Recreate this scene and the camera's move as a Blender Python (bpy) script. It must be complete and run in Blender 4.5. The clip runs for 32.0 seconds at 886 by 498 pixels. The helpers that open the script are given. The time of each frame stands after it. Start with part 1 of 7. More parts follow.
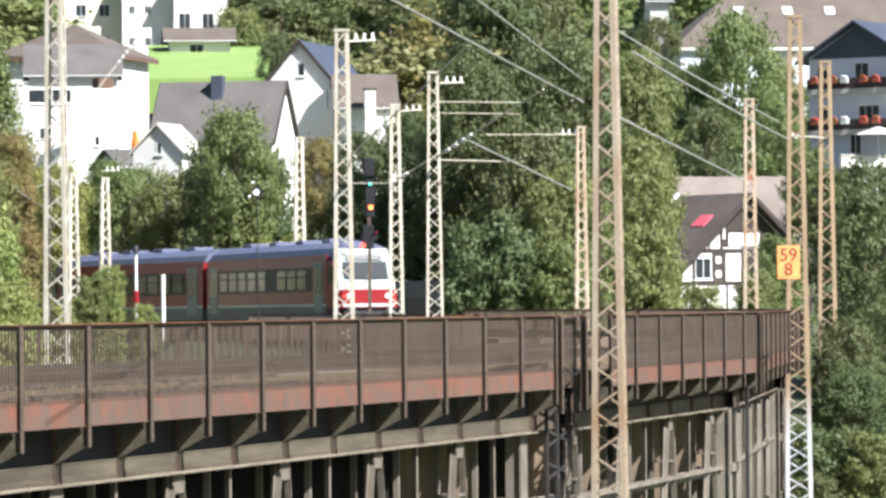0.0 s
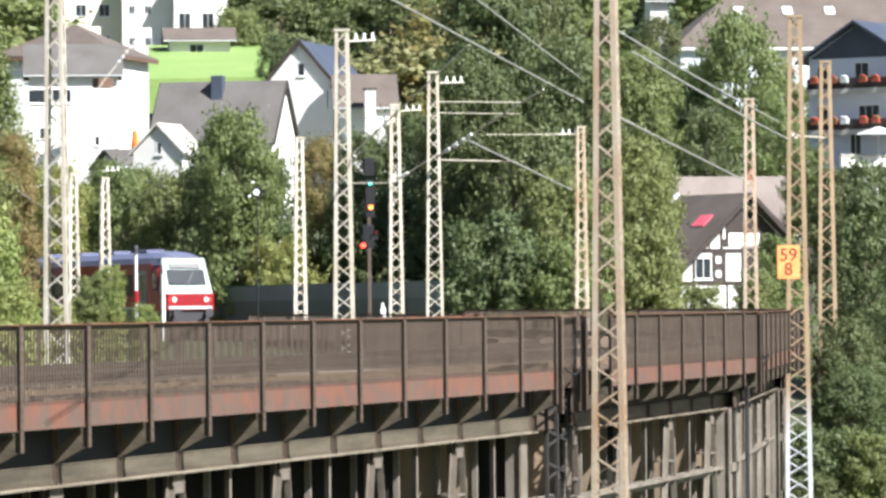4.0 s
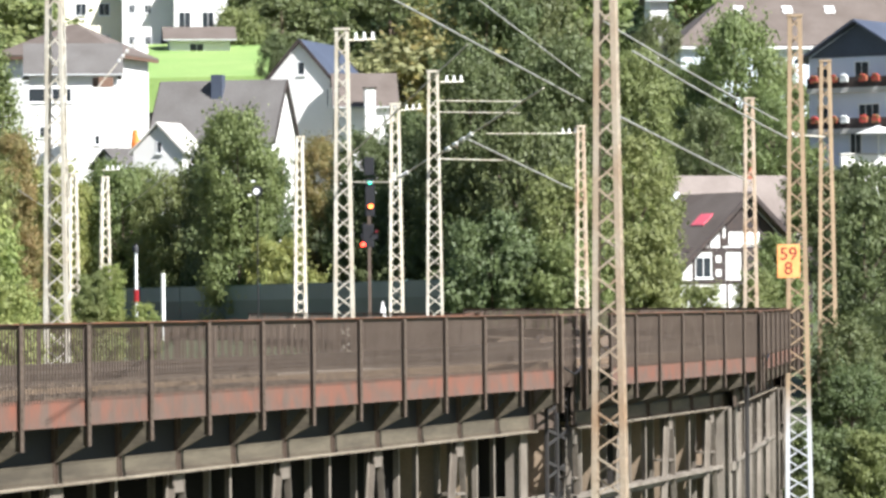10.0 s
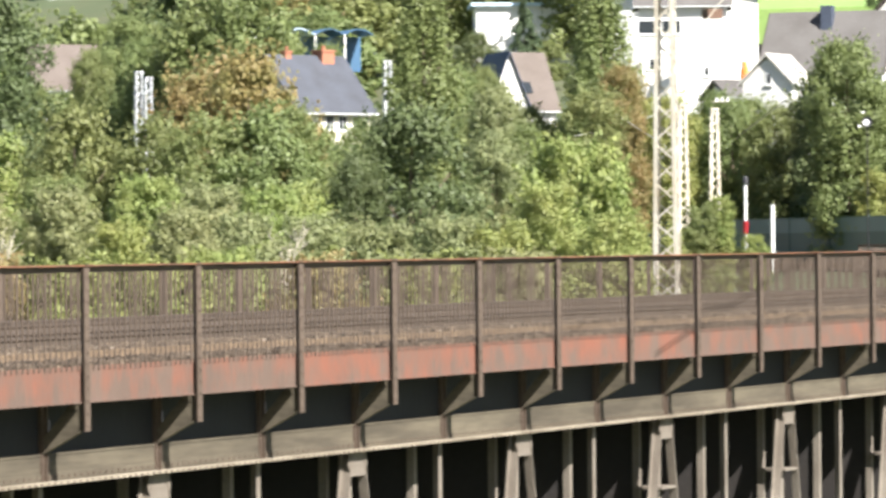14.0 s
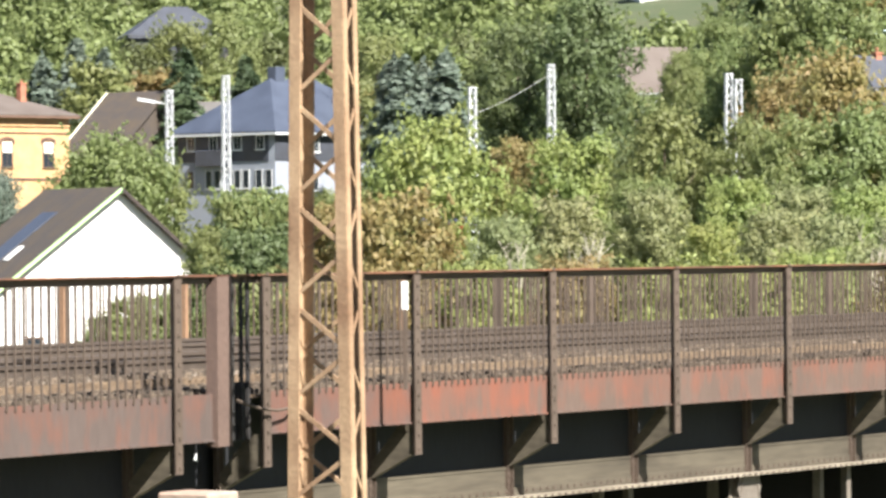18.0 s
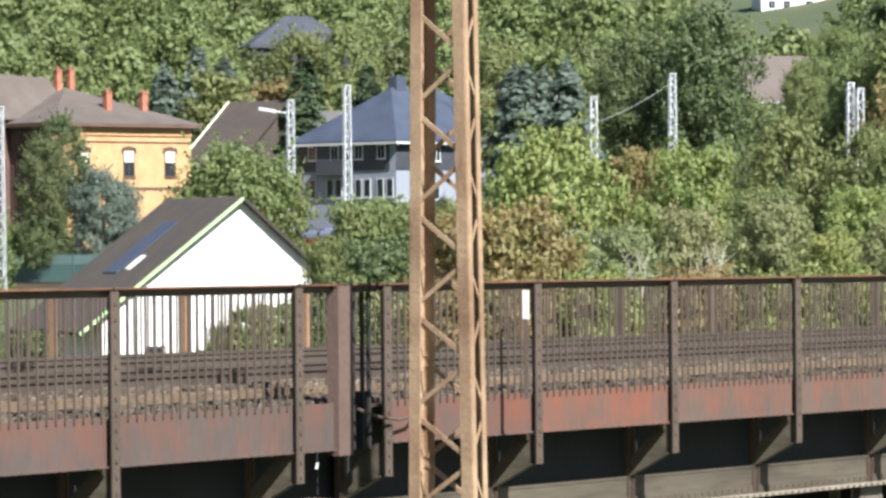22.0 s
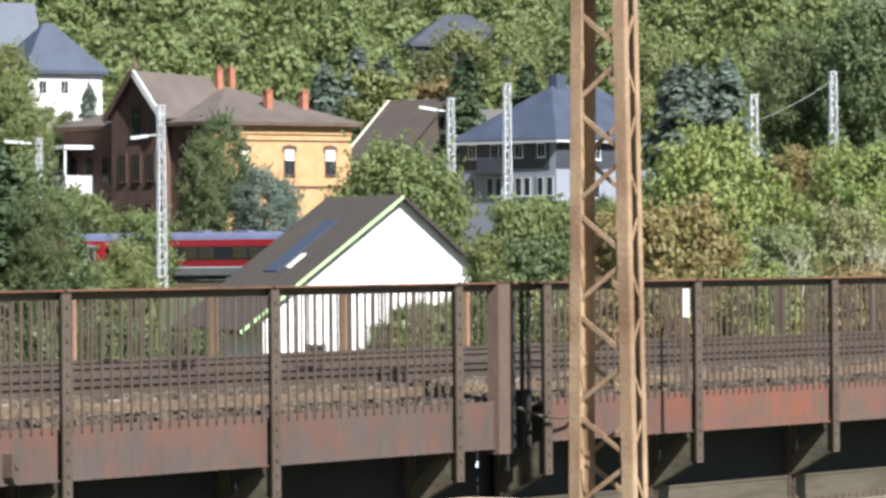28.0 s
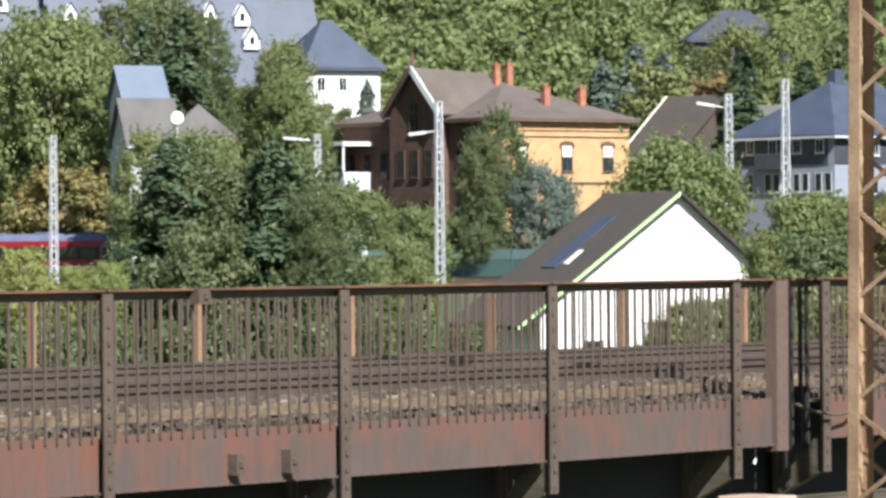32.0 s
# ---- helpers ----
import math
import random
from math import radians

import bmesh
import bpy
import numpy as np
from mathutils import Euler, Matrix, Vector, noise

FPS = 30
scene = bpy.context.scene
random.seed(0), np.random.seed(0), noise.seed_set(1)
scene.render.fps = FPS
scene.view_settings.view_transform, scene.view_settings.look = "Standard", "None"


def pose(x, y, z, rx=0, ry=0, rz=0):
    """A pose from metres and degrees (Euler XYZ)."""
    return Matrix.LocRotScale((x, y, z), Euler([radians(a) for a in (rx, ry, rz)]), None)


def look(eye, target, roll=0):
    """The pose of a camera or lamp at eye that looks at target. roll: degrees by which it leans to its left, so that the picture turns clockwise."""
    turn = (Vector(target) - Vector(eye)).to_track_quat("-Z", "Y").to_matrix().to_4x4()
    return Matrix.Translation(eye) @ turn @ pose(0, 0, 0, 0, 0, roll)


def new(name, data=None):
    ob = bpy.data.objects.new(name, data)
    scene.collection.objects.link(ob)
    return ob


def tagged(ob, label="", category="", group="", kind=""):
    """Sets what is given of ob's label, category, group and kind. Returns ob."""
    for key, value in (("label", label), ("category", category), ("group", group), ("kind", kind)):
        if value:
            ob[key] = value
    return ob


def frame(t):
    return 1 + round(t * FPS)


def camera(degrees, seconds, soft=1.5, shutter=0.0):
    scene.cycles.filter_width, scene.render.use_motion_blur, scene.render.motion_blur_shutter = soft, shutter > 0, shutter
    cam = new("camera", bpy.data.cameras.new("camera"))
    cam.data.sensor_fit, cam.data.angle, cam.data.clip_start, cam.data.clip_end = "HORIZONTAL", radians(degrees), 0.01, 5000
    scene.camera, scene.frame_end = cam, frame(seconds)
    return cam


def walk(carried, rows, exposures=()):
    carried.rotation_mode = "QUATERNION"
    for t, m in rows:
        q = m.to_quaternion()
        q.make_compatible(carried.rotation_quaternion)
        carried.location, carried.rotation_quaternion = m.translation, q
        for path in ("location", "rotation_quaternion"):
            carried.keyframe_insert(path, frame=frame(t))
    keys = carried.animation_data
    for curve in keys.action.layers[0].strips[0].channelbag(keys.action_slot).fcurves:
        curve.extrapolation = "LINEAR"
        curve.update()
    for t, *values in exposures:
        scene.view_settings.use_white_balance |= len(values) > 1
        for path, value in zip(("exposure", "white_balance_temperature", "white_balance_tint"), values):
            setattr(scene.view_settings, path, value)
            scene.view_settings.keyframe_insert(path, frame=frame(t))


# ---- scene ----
EYE = 1.25


def turned(yaw, pitch):
    """The camera on its tripod, turned to the left by yaw and up by pitch, in degrees."""
    return pose(0, 0, EYE, 90 + pitch, 0, yaw) @ pose(0, 0, 0, 0, 0, -0.5)


cam = camera(11.2, 32.0, soft=2.9, shutter=0.4)
walk(cam, [
    (0, turned(0.000, 0.710)),
    (3.5, turned(-0.000, 0.709)),
    (5.5, turned(-0.000, 0.709)),
    (9, turned(-0.000, 0.708)),
    (9.5, turned(-0.000, 0.708)),
    (10, turned(0.000, 0.697)),
    (10.5, turned(0.023, 0.621)),
    (11, turned(0.150, 0.447)),
    (11.5, turned(1.166, 0.378)),
    (12, turned(2.247, 0.030)),
    (12.5, turned(3.762, -0.079)),
    (13, turned(5.377, -0.090)),
    (13.5, turned(6.438, -0.130)),
    (14, turned(7.725, -0.104)),
    (14.5, turned(8.667, -0.117)),
    (15, turned(10.035, -0.127)),
    (15.5, turned(11.147, -0.118)),
    (17.5, turned(14.550, -0.048)),
    (18, turned(15.196, -0.013)),
    (18.5, turned(15.771, -0.022)),
    (19, turned(16.370, -0.018)),
    (19.5, turned(16.643, -0.013)),
    (20, turned(16.796, 0.020)),
    (20.5, turned(16.740, 0.098)),
    (21, turned(16.729, 0.112)),
    (23, turned(16.729, 0.122)),
    (24, turned(16.729, 0.123)),
    (24.5, turned(16.729, 0.124)),
    (26.5, turned(16.828, 0.102)),
    (27, turned(17.444, 0.103)),
    (27.5, turned(18.097, 0.108)),
    (28, turned(18.759, 0.114)),
    (28.5, turned(19.320, 0.085)),
    (29, turned(19.965, 0.111)),
    (29.5, turned(20.415, 0.105)),
    (30, turned(20.777, 0.108)),
    (30.5, turned(21.135, 0.100)),
    (31, turned(21.469, 0.103)),
    (31.5, turned(21.886, 0.117)),
    (32, turned(22.278, 0.096)),
], exposures=[(0, 1.40, 6100, 11), (4, 1.43, 6100, 11), (7, 1.45, 6100, 11), (10, 1.46, 6100, 11), (11, 1.51, 6200, 11), (12.5, 1.65, 6400, 11), (15, 1.75, 6400, 11), (18, 1.68, 6400, 11), (19.5, 1.37, 6000, 10), (21, 1.29, 6000, 10), (24, 1.26, 6000, 10), (28, 1.17, 6000, 10), (32, 1.11, 6000, 10)])

# ---- world and sun ----
SUN_AZ, SUN_EL = 131.0, 44.0            # compass-like: degrees from +y towards +x, and above the horizon
world = bpy.data.worlds.new("sky")
scene.world = world
world.use_nodes = True
sky = world.node_tree.nodes.new("ShaderNodeTexSky")
sky.sky_type, sky.sun_disc = "NISHITA", False
sky.sun_elevation, sky.sun_rotation = radians(SUN_EL), radians(SUN_AZ)
back = world.node_tree.nodes["Background"]
back.inputs["Strength"].default_value = 0.042
world.node_tree.links.new(sky.outputs[0], back.inputs["Color"])
sun_dir = Vector((math.sin(radians(SUN_AZ)) * math.cos(radians(SUN_EL)), math.cos(radians(SUN_AZ)) * math.cos(radians(SUN_EL)), math.sin(radians(SUN_EL))))
sun = new("sun", bpy.data.lights.new("sun", "SUN"))
sun.data.energy, sun.data.angle, sun.data.color = 5.0, radians(0.5), (1.0, 0.965, 0.90)
sun.matrix_world = look(sun_dir * 300, (0, 0, 0))


# ---- materials ----
def mat(name, color, second=None, scale=2.0, mix=0.5, rough=0.8, metal=0.0, bump=0.0, fine=18.0, spread=0.25, random_by="", stretch=(1, 1, 1), emit=0.0):
    """A surface of two colours mixed by a large noise, broken up by a fine one, with relief."""
    m = bpy.data.materials.new(name)
    m.use_nodes = True
    nt = m.node_tree
    bsdf = nt.nodes["Principled BSDF"]
    tex = nt.nodes.new("ShaderNodeTexCoord")
    mapping = nt.nodes.new("ShaderNodeMapping")
    mapping.inputs["Scale"].default_value = stretch
    nt.links.new(tex.outputs["Object"], mapping.inputs["Vector"])
    big, small = nt.nodes.new("ShaderNodeTexNoise"), nt.nodes.new("ShaderNodeTexNoise")
    big.inputs["Scale"].default_value, big.inputs["Detail"].default_value = scale, 5
    small.inputs["Scale"].default_value, small.inputs["Detail"].default_value = fine, 4
    for n in (big, small):
        nt.links.new(mapping.outputs[0], n.inputs["Vector"])
    ramp = nt.nodes.new("ShaderNodeValToRGB")
    ramp.color_ramp.elements[0].position, ramp.color_ramp.elements[1].position = 0.5 - 0.28 * mix, 0.5 + 0.28 * (1.2 - mix)
    ramp.color_ramp.elements[0].color = (*color, 1)
    ramp.color_ramp.elements[1].color = (*(second or [c * 0.7 for c in color]), 1)
    nt.links.new(big.outputs["Fac"], ramp.inputs["Fac"])
    vary = nt.nodes.new("ShaderNodeHueSaturation")
    value = nt.nodes.new("ShaderNodeMapRange")
    value.inputs["To Min"].default_value, value.inputs["To Max"].default_value = 1 - spread, 1 + spread
    nt.links.new(small.outputs["Fac"], value.inputs["Value"])
    nt.links.new(ramp.outputs["Color"], vary.inputs["Color"])
    last = value
    if random_by:
        info = nt.nodes.new("ShaderNodeObjectInfo" if random_by == "object" else "ShaderNodeNewGeometry")
        extra, times = nt.nodes.new("ShaderNodeMapRange"), nt.nodes.new("ShaderNodeMath")
        extra.inputs["To Min"].default_value, extra.inputs["To Max"].default_value = 1 - spread, 1 + spread
        nt.links.new(info.outputs["Random" if random_by == "object" else "Random Per Island"], extra.inputs["Value"])
        times.operation = "MULTIPLY"
        nt.links.new(extra.outputs[0], times.inputs[0])
        nt.links.new(value.outputs[0], times.inputs[1])
        last = times
    nt.links.new(last.outputs[0], vary.inputs["Value"])
    nt.links.new(vary.outputs[0], bsdf.inputs["Base Color"])
    bsdf.inputs["Roughness"].default_value, bsdf.inputs["Metallic"].default_value = rough, metal
    if bump:
        b = nt.nodes.new("ShaderNodeBump")
        b.inputs["Strength"].default_value, b.inputs["Distance"].default_value = bump, 0.03
        nt.links.new(small.outputs["Fac"], b.inputs["Height"])
        nt.links.new(b.outputs[0], bsdf.inputs["Normal"])
    if emit:
        bsdf.inputs["Emission Color"].default_value, bsdf.inputs["Emission Strength"].default_value = (*color, 1), emit
    return m


def leaf_mat(name, color, second, spread=0.17, hue=0.018):
    """Leaves: each one a little different, each plant a little different, light shining through them."""
    m = bpy.data.materials.new(name)
    m.use_nodes = True
    nt = m.node_tree
    nt.nodes.remove(nt.nodes["Principled BSDF"])
    out = nt.nodes["Material Output"]
    geo, info = nt.nodes.new("ShaderNodeNewGeometry"), nt.nodes.new("ShaderNodeObjectInfo")
    mixc = nt.nodes.new("ShaderNodeMix")
    mixc.data_type = "RGBA"
    mixc.inputs[6].default_value, mixc.inputs[7].default_value = (*color, 1), (*second, 1)
    tex, noi = nt.nodes.new("ShaderNodeTexCoord"), nt.nodes.new("ShaderNodeTexNoise")
    noi.inputs["Scale"].default_value, noi.inputs["Detail"].default_value = 0.7, 4
    nt.links.new(tex.outputs["Object"], noi.inputs["Vector"])
    ramp = nt.nodes.new("ShaderNodeMapRange")
    ramp.inputs["From Min"].default_value, ramp.inputs["From Max"].default_value = 0.35, 0.68
    nt.links.new(noi.outputs["Fac"], ramp.inputs["Value"])
    nt.links.new(ramp.outputs[0], mixc.inputs[0])
    hs = nt.nodes.new("ShaderNodeHueSaturation")
    v, h = nt.nodes.new("ShaderNodeMapRange"), nt.nodes.new("ShaderNodeMapRange")
    v.inputs["To Min"].default_value, v.inputs["To Max"].default_value = 1 - spread, 1 + spread
    h.inputs["To Min"].default_value, h.inputs["To Max"].default_value = 0.5 - hue, 0.5 + hue
    nt.links.new(geo.outputs["Random Per Island"], v.inputs["Value"])
    nt.links.new(info.outputs["Random"], h.inputs["Value"])
    nt.links.new(v.outputs[0], hs.inputs["Value"])
    nt.links.new(h.outputs[0], hs.inputs["Hue"])
    nt.links.new(mixc.outputs[2], hs.inputs["Color"])
    dif, tra, mixs = nt.nodes.new("ShaderNodeBsdfPrincipled"), nt.nodes.new("ShaderNodeBsdfTranslucent"), nt.nodes.new("ShaderNodeMixShader")
    dif.inputs["Roughness"].default_value = 0.55
    mixs.inputs[0].default_value = 0.5
    nt.links.new(hs.outputs[0], dif.inputs["Base Color"])
    nt.links.new(hs.outputs[0], tra.inputs["Color"])
    nt.links.new(dif.outputs[0], mixs.inputs[1])
    nt.links.new(tra.outputs[0], mixs.inputs[2])
    nt.links.new(mixs.outputs[0], out.inputs["Surface"])
    return m


M_STEEL = mat("weathered_steel", (0.116, 0.086, 0.065), (0.077, 0.054, 0.039), 0.9, 0.5, 0.75, 0.2, 0.25, 30)


def fascia_mat(name, paint, rust, amount):
    """Faded paint with rust breaking through in streaks, most of it along the upper edge where the bars stand."""
    m = mat(name, paint, [c * 0.8 for c in paint], 0.8, 0.5, 0.75, 0.05, 0.2, 16, 0.16, stretch=(1, 1, 0.4))
    nt = m.node_tree
    bsdf = nt.nodes["Principled BSDF"]
    under = bsdf.inputs["Base Color"].links[0].from_socket
    tex, info = nt.nodes.new("ShaderNodeTexCoord"), nt.nodes.new("ShaderNodeObjectInfo")
    mapping, patch, streak = nt.nodes.new("ShaderNodeMapping"), nt.nodes.new("ShaderNodeTexNoise"), nt.nodes.new("ShaderNodeTexNoise")
    mapping.inputs["Scale"].default_value = (9.0, 1.0, 0.8)
    nt.links.new(tex.outputs["Object"], mapping.inputs["Vector"])
    nt.links.new(mapping.outputs[0], streak.inputs["Vector"])
    nt.links.new(tex.outputs["Object"], patch.inputs["Vector"])
    streak.inputs["Scale"].default_value, streak.inputs["Detail"].default_value = 1.3, 6
    patch.inputs["Scale"].default_value, patch.inputs["Detail"].default_value = 2.4, 8
    split, height = nt.nodes.new("ShaderNodeSeparateXYZ"), nt.nodes.new("ShaderNodeMapRange")
    nt.links.new(tex.outputs["Object"], split.inputs[0])
    nt.links.new(split.outputs["Z"], height.inputs["Value"])
    height.inputs["From Min"].default_value, height.inputs["From Max"].default_value = -0.42, 0.0
    height.inputs["To Min"].default_value, height.inputs["To Max"].default_value = -0.03, 0.05
    total = None
    for socket, weight in ((patch.outputs["Fac"], 0.64), (streak.outputs["Fac"], 0.36), (height.outputs[0], 1.0), (info.outputs["Random"], 0.10)):
        term = nt.nodes.new("ShaderNodeMath")
        term.operation = "MULTIPLY_ADD"
        term.inputs[1].default_value = weight
        term.inputs[2].default_value = 0.0
        nt.links.new(socket, term.inputs[0])
        if total is not None:
            nt.links.new(total, term.inputs[2])
        total = term.outputs[0]
    ramp, mix = nt.nodes.new("ShaderNodeMapRange"), nt.nodes.new("ShaderNodeMix")
    ramp.inputs["From Min"].default_value, ramp.inputs["From Max"].default_value = 0.67 - amount, 0.95 - amount
    mix.data_type = "RGBA"
    nt.links.new(total, ramp.inputs["Value"])
    nt.links.new(ramp.outputs[0], mix.inputs[0])
    nt.links.new(under, mix.inputs[6])
    mix.inputs[7].default_value = (*rust, 1)
    nt.links.new(mix.outputs[2], bsdf.inputs["Base Color"])
    return m


def banded_mat(name, low, high, z, soften):
    """Steel whose coat changes along its height: low below z, high above."""
    m = mat(name, high, [c * 0.75 for c in high], 0.8, 0.5, 0.65, 0.15, 0.2, 20, 0.2)
    nt = m.node_tree
    bsdf = nt.nodes["Principled BSDF"]
    under = bsdf.inputs["Base Color"].links[0].from_socket
    tex, split, step, mix = nt.nodes.new("ShaderNodeTexCoord"), nt.nodes.new("ShaderNodeSeparateXYZ"), nt.nodes.new("ShaderNodeMapRange"), nt.nodes.new("ShaderNodeMix")
    nt.links.new(tex.outputs["Object"], split.inputs[0])
    nt.links.new(split.outputs["Z"], step.inputs["Value"])
    step.inputs["From Min"].default_value, step.inputs["From Max"].default_value = z - soften, z + soften
    mix.data_type = "RGBA"
    nt.links.new(step.outputs[0], mix.inputs[0])
    nt.links.new(under, mix.inputs[7])
    mix.inputs[6].default_value = (*low, 1)
    nt.links.new(mix.outputs[2], bsdf.inputs["Base Color"])
    return m


M_FASCIA = fascia_mat("grey_brown_plinth_paint", (0.098, 0.072, 0.061), (0.160, 0.061, 0.037), 0.19)
M_FASCIA_RED = fascia_mat("red_lead_plinth_paint", (0.116, 0.078, 0.060), (0.192, 0.066, 0.039), 0.19)
M_MAST_BAND = banded_mat("half_painted_mast_steel", (0.55, 0.56, 0.58), (0.40, 0.29, 0.18), 6.2, 0.7)
M_RAIL_TOP = mat("rusty_handrail", (0.115, 0.062, 0.042), (0.235, 0.100, 0.052), 1.6, 0.5, 0.7, 0.2, 0.2, 25)
M_GIRDER = mat("grey_girder_paint", (0.108, 0.090, 0.062), (0.052, 0.042, 0.029), 1.6, 0.5, 0.75, 0.1, 0.2, 9, 0.35, stretch=(0.35, 1, 2.6))
M_FLANGE = mat("pale_flange_paint", (0.29, 0.25, 0.19), (0.17, 0.14, 0.10), 1.6, 0.5, 0.75, 0.05, 0.2, 14, 0.3)
M_CHANNEL = mat("brown_channel_steel", (0.135, 0.088, 0.068), (0.105, 0.068, 0.054), 1.2, 0.5, 0.75, 0.1, 0.2, 20, 0.2)
# near-black: the walkway's shade on the web is put into the colour
M_WEB = mat("shade_dark_girder_web", (0.018, 0.018, 0.021), (0.013, 0.013, 0.015), 0.8, 0.5, 0.8, 0.1, 0.2, 12, 0.25, stretch=(1, 1, 0.4))
M_TRUSS = mat("brown_grey_truss_steel", (0.235, 0.205, 0.168), (0.142, 0.118, 0.094), 1.0, 0.5, 0.75, 0.15, 0.25, 20)
M_PLATE = mat("tan_cross_plate", (0.31, 0.23, 0.155), (0.205, 0.155, 0.107), 0.9, 0.5, 0.8, 0.05, 0.2, 16)
M_MAST_RUST = mat("rusty_mast_steel", (0.40, 0.275, 0.165), (0.22, 0.130, 0.074), 1.8, 0.5, 0.7, 0.1, 0.2, 25, 0.35)
M_POST_RUST = mat("orange_rust_post", (0.28, 0.165, 0.095), (0.15, 0.092, 0.062), 1.5, 0.5, 0.75, 0.1, 0.2, 20, 0.25)
M_MAST_PALE = mat("pale_mast_steel", (0.58, 0.545, 0.46), (0.44, 0.37, 0.26), 0.8, 0.3, 0.65, 0.15, 0.2, 20, 0.25)
M_MAST_MIX = mat("half_rusted_mast_steel", (0.48, 0.42, 0.33), (0.33, 0.205, 0.115), 0.5, 0.5, 0.65, 0.15, 0.2, 20, 0.25)
M_MAST_WHITE = mat("galvanised_mast_steel", (0.62, 0.63, 0.64), (0.5, 0.5, 0.5), 0.8, 0.4, 0.55, 0.3, 0.1, 20, 0.15)
M_BALLAST = mat("brown_ballast", (0.155, 0.108, 0.066), (0.105, 0.070, 0.043), 3.0, 0.5, 0.95, 0, 1.0, 16, 0.6)
M_STONE = mat("ballast_stones", (0.104, 0.078, 0.054), (0.056, 0.042, 0.030), 6.0, 0.5, 0.95, 0, 0.5, 30, 0.65, "island")
M_RAIL = mat("rail_steel", (0.135, 0.108, 0.088), (0.10, 0.078, 0.062), 3.0, 0.5, 0.5, 0.5, 0.1, 30)
M_SLEEPER = mat("weathered_sleeper", (0.23, 0.19, 0.148), (0.165, 0.132, 0.10), 3.0, 0.5, 0.9, 0, 0.3, 30, 0.3, "object")
M_GROUND = mat("grass_and_earth", (0.05, 0.072, 0.026), (0.085, 0.085, 0.04), 0.06, 0.5, 0.95, 0, 0.5, 2.0, 0.35)
M_MEADOW = mat("mown_meadow", (0.155, 0.25, 0.065), (0.20, 0.28, 0.085), 0.15, 0.5, 0.95, 0, 0.4, 3.0, 0.2)
M_BARRIER_TOP = mat("pale_green_barrier_edge", (0.135, 0.205, 0.195), (0.115, 0.175, 0.165), 0.5, 0.5, 0.5, 0, 0.1, 10, 0.12, "object")
M_BARRIER = mat("green_noise_barrier", (0.075, 0.130, 0.118), (0.062, 0.108, 0.098), 0.5, 0.5, 0.5, 0, 0.1, 10, 0.15, "object")
M_WHITE = mat("white_render", (0.76, 0.745, 0.715), (0.70, 0.68, 0.645), 0.4, 0.5, 0.9, 0, 0.1, 20, 0.05)
M_CREAM = mat("cream_render", (0.74, 0.70, 0.56), (0.68, 0.64, 0.50), 0.4, 0.5, 0.9, 0, 0.1, 20, 0.06)
M_GREYWALL = mat("pale_grey_render", (0.50, 0.51, 0.51), (0.44, 0.445, 0.44), 0.4, 0.5, 0.9, 0, 0.1, 20, 0.08)
M_BLUEWALL = mat("pale_blue_render", (0.66, 0.71, 0.76), (0.60, 0.65, 0.70), 0.4, 0.5, 0.9, 0, 0.1, 20, 0.06)
M_FLATWALL = mat("blue_grey_render", (0.60, 0.635, 0.72), (0.55, 0.585, 0.67), 0.4, 0.5, 0.9, 0, 0.1, 20, 0.06)
M_ROOF_PALE = mat("weathered_pink_roof_tiles", (0.19, 0.158, 0.140), (0.145, 0.118, 0.103), 0.5, 0.5, 0.85, 0, 0.5, 8, 0.25)
M_VILLA = mat("blue_grey_villa_render", (0.26, 0.28, 0.32), (0.23, 0.245, 0.28), 0.4, 0.5, 0.9, 0, 0.1, 20, 0.08)
M_SLATE = mat("blue_grey_slate", (0.058, 0.070, 0.100), (0.043, 0.052, 0.076), 0.5, 0.5, 0.55, 0, 0.4, 9, 0.3)
M_SLATE_DARK = mat("dark_slate_cladding", (0.055, 0.06, 0.075), (0.04, 0.042, 0.05), 0.7, 0.5, 0.6, 0, 0.4, 9, 0.3)
M_ROOF_BROWN = mat("brown_roof_tiles", (0.112, 0.090, 0.077), (0.085, 0.066, 0.054), 0.5, 0.5, 0.85, 0, 0.5, 8, 0.25)
M_ROOF_GREY = mat("grey_brown_roof_tiles", (0.110, 0.102, 0.096), (0.082, 0.074, 0.068), 0.5, 0.5, 0.85, 0, 0.5, 8, 0.25)
M_ROOF_DARK = mat("dark_mossy_roof", (0.055, 0.045, 0.040), (0.075, 0.056, 0.038), 0.9, 0.5, 0.85, 0, 0.5, 8, 0.3)
M_BRICK_ORANGE = mat("orange_brick", (0.50, 0.315, 0.155), (0.43, 0.25, 0.115), 1.0, 0.5, 0.9, 0, 0.3, 10, 0.15)
M_BRICK_RED = mat("dark_red_brick", (0.120, 0.068, 0.050), (0.088, 0.049, 0.037), 1.0, 0.5, 0.9, 0, 0.3, 10, 0.2)
M_CHIMNEY = mat("red_chimney_brick", (0.36, 0.15, 0.09), (0.28, 0.11, 0.065), 2.0, 0.5, 0.9, 0, 0.3, 10, 0.2)
M_TIMBER = mat("black_timber", (0.03, 0.022, 0.02), (0.045, 0.03, 0.025), 2.0, 0.5, 0.8, 0, 0.2, 12)
M_WOOD = mat("brown_wood", (0.13, 0.075, 0.05), (0.10, 0.055, 0.035), 2.0, 0.5, 0.8, 0, 0.2, 12)
M_FRAME = mat("white_window_frame", (0.78, 0.78, 0.76), None, 1.0, 0.2, 0.5)
M_GREEN_TRIM = mat("green_verge_board", (0.42, 0.66, 0.30), (0.38, 0.6, 0.26), 1.0, 0.5, 0.6)
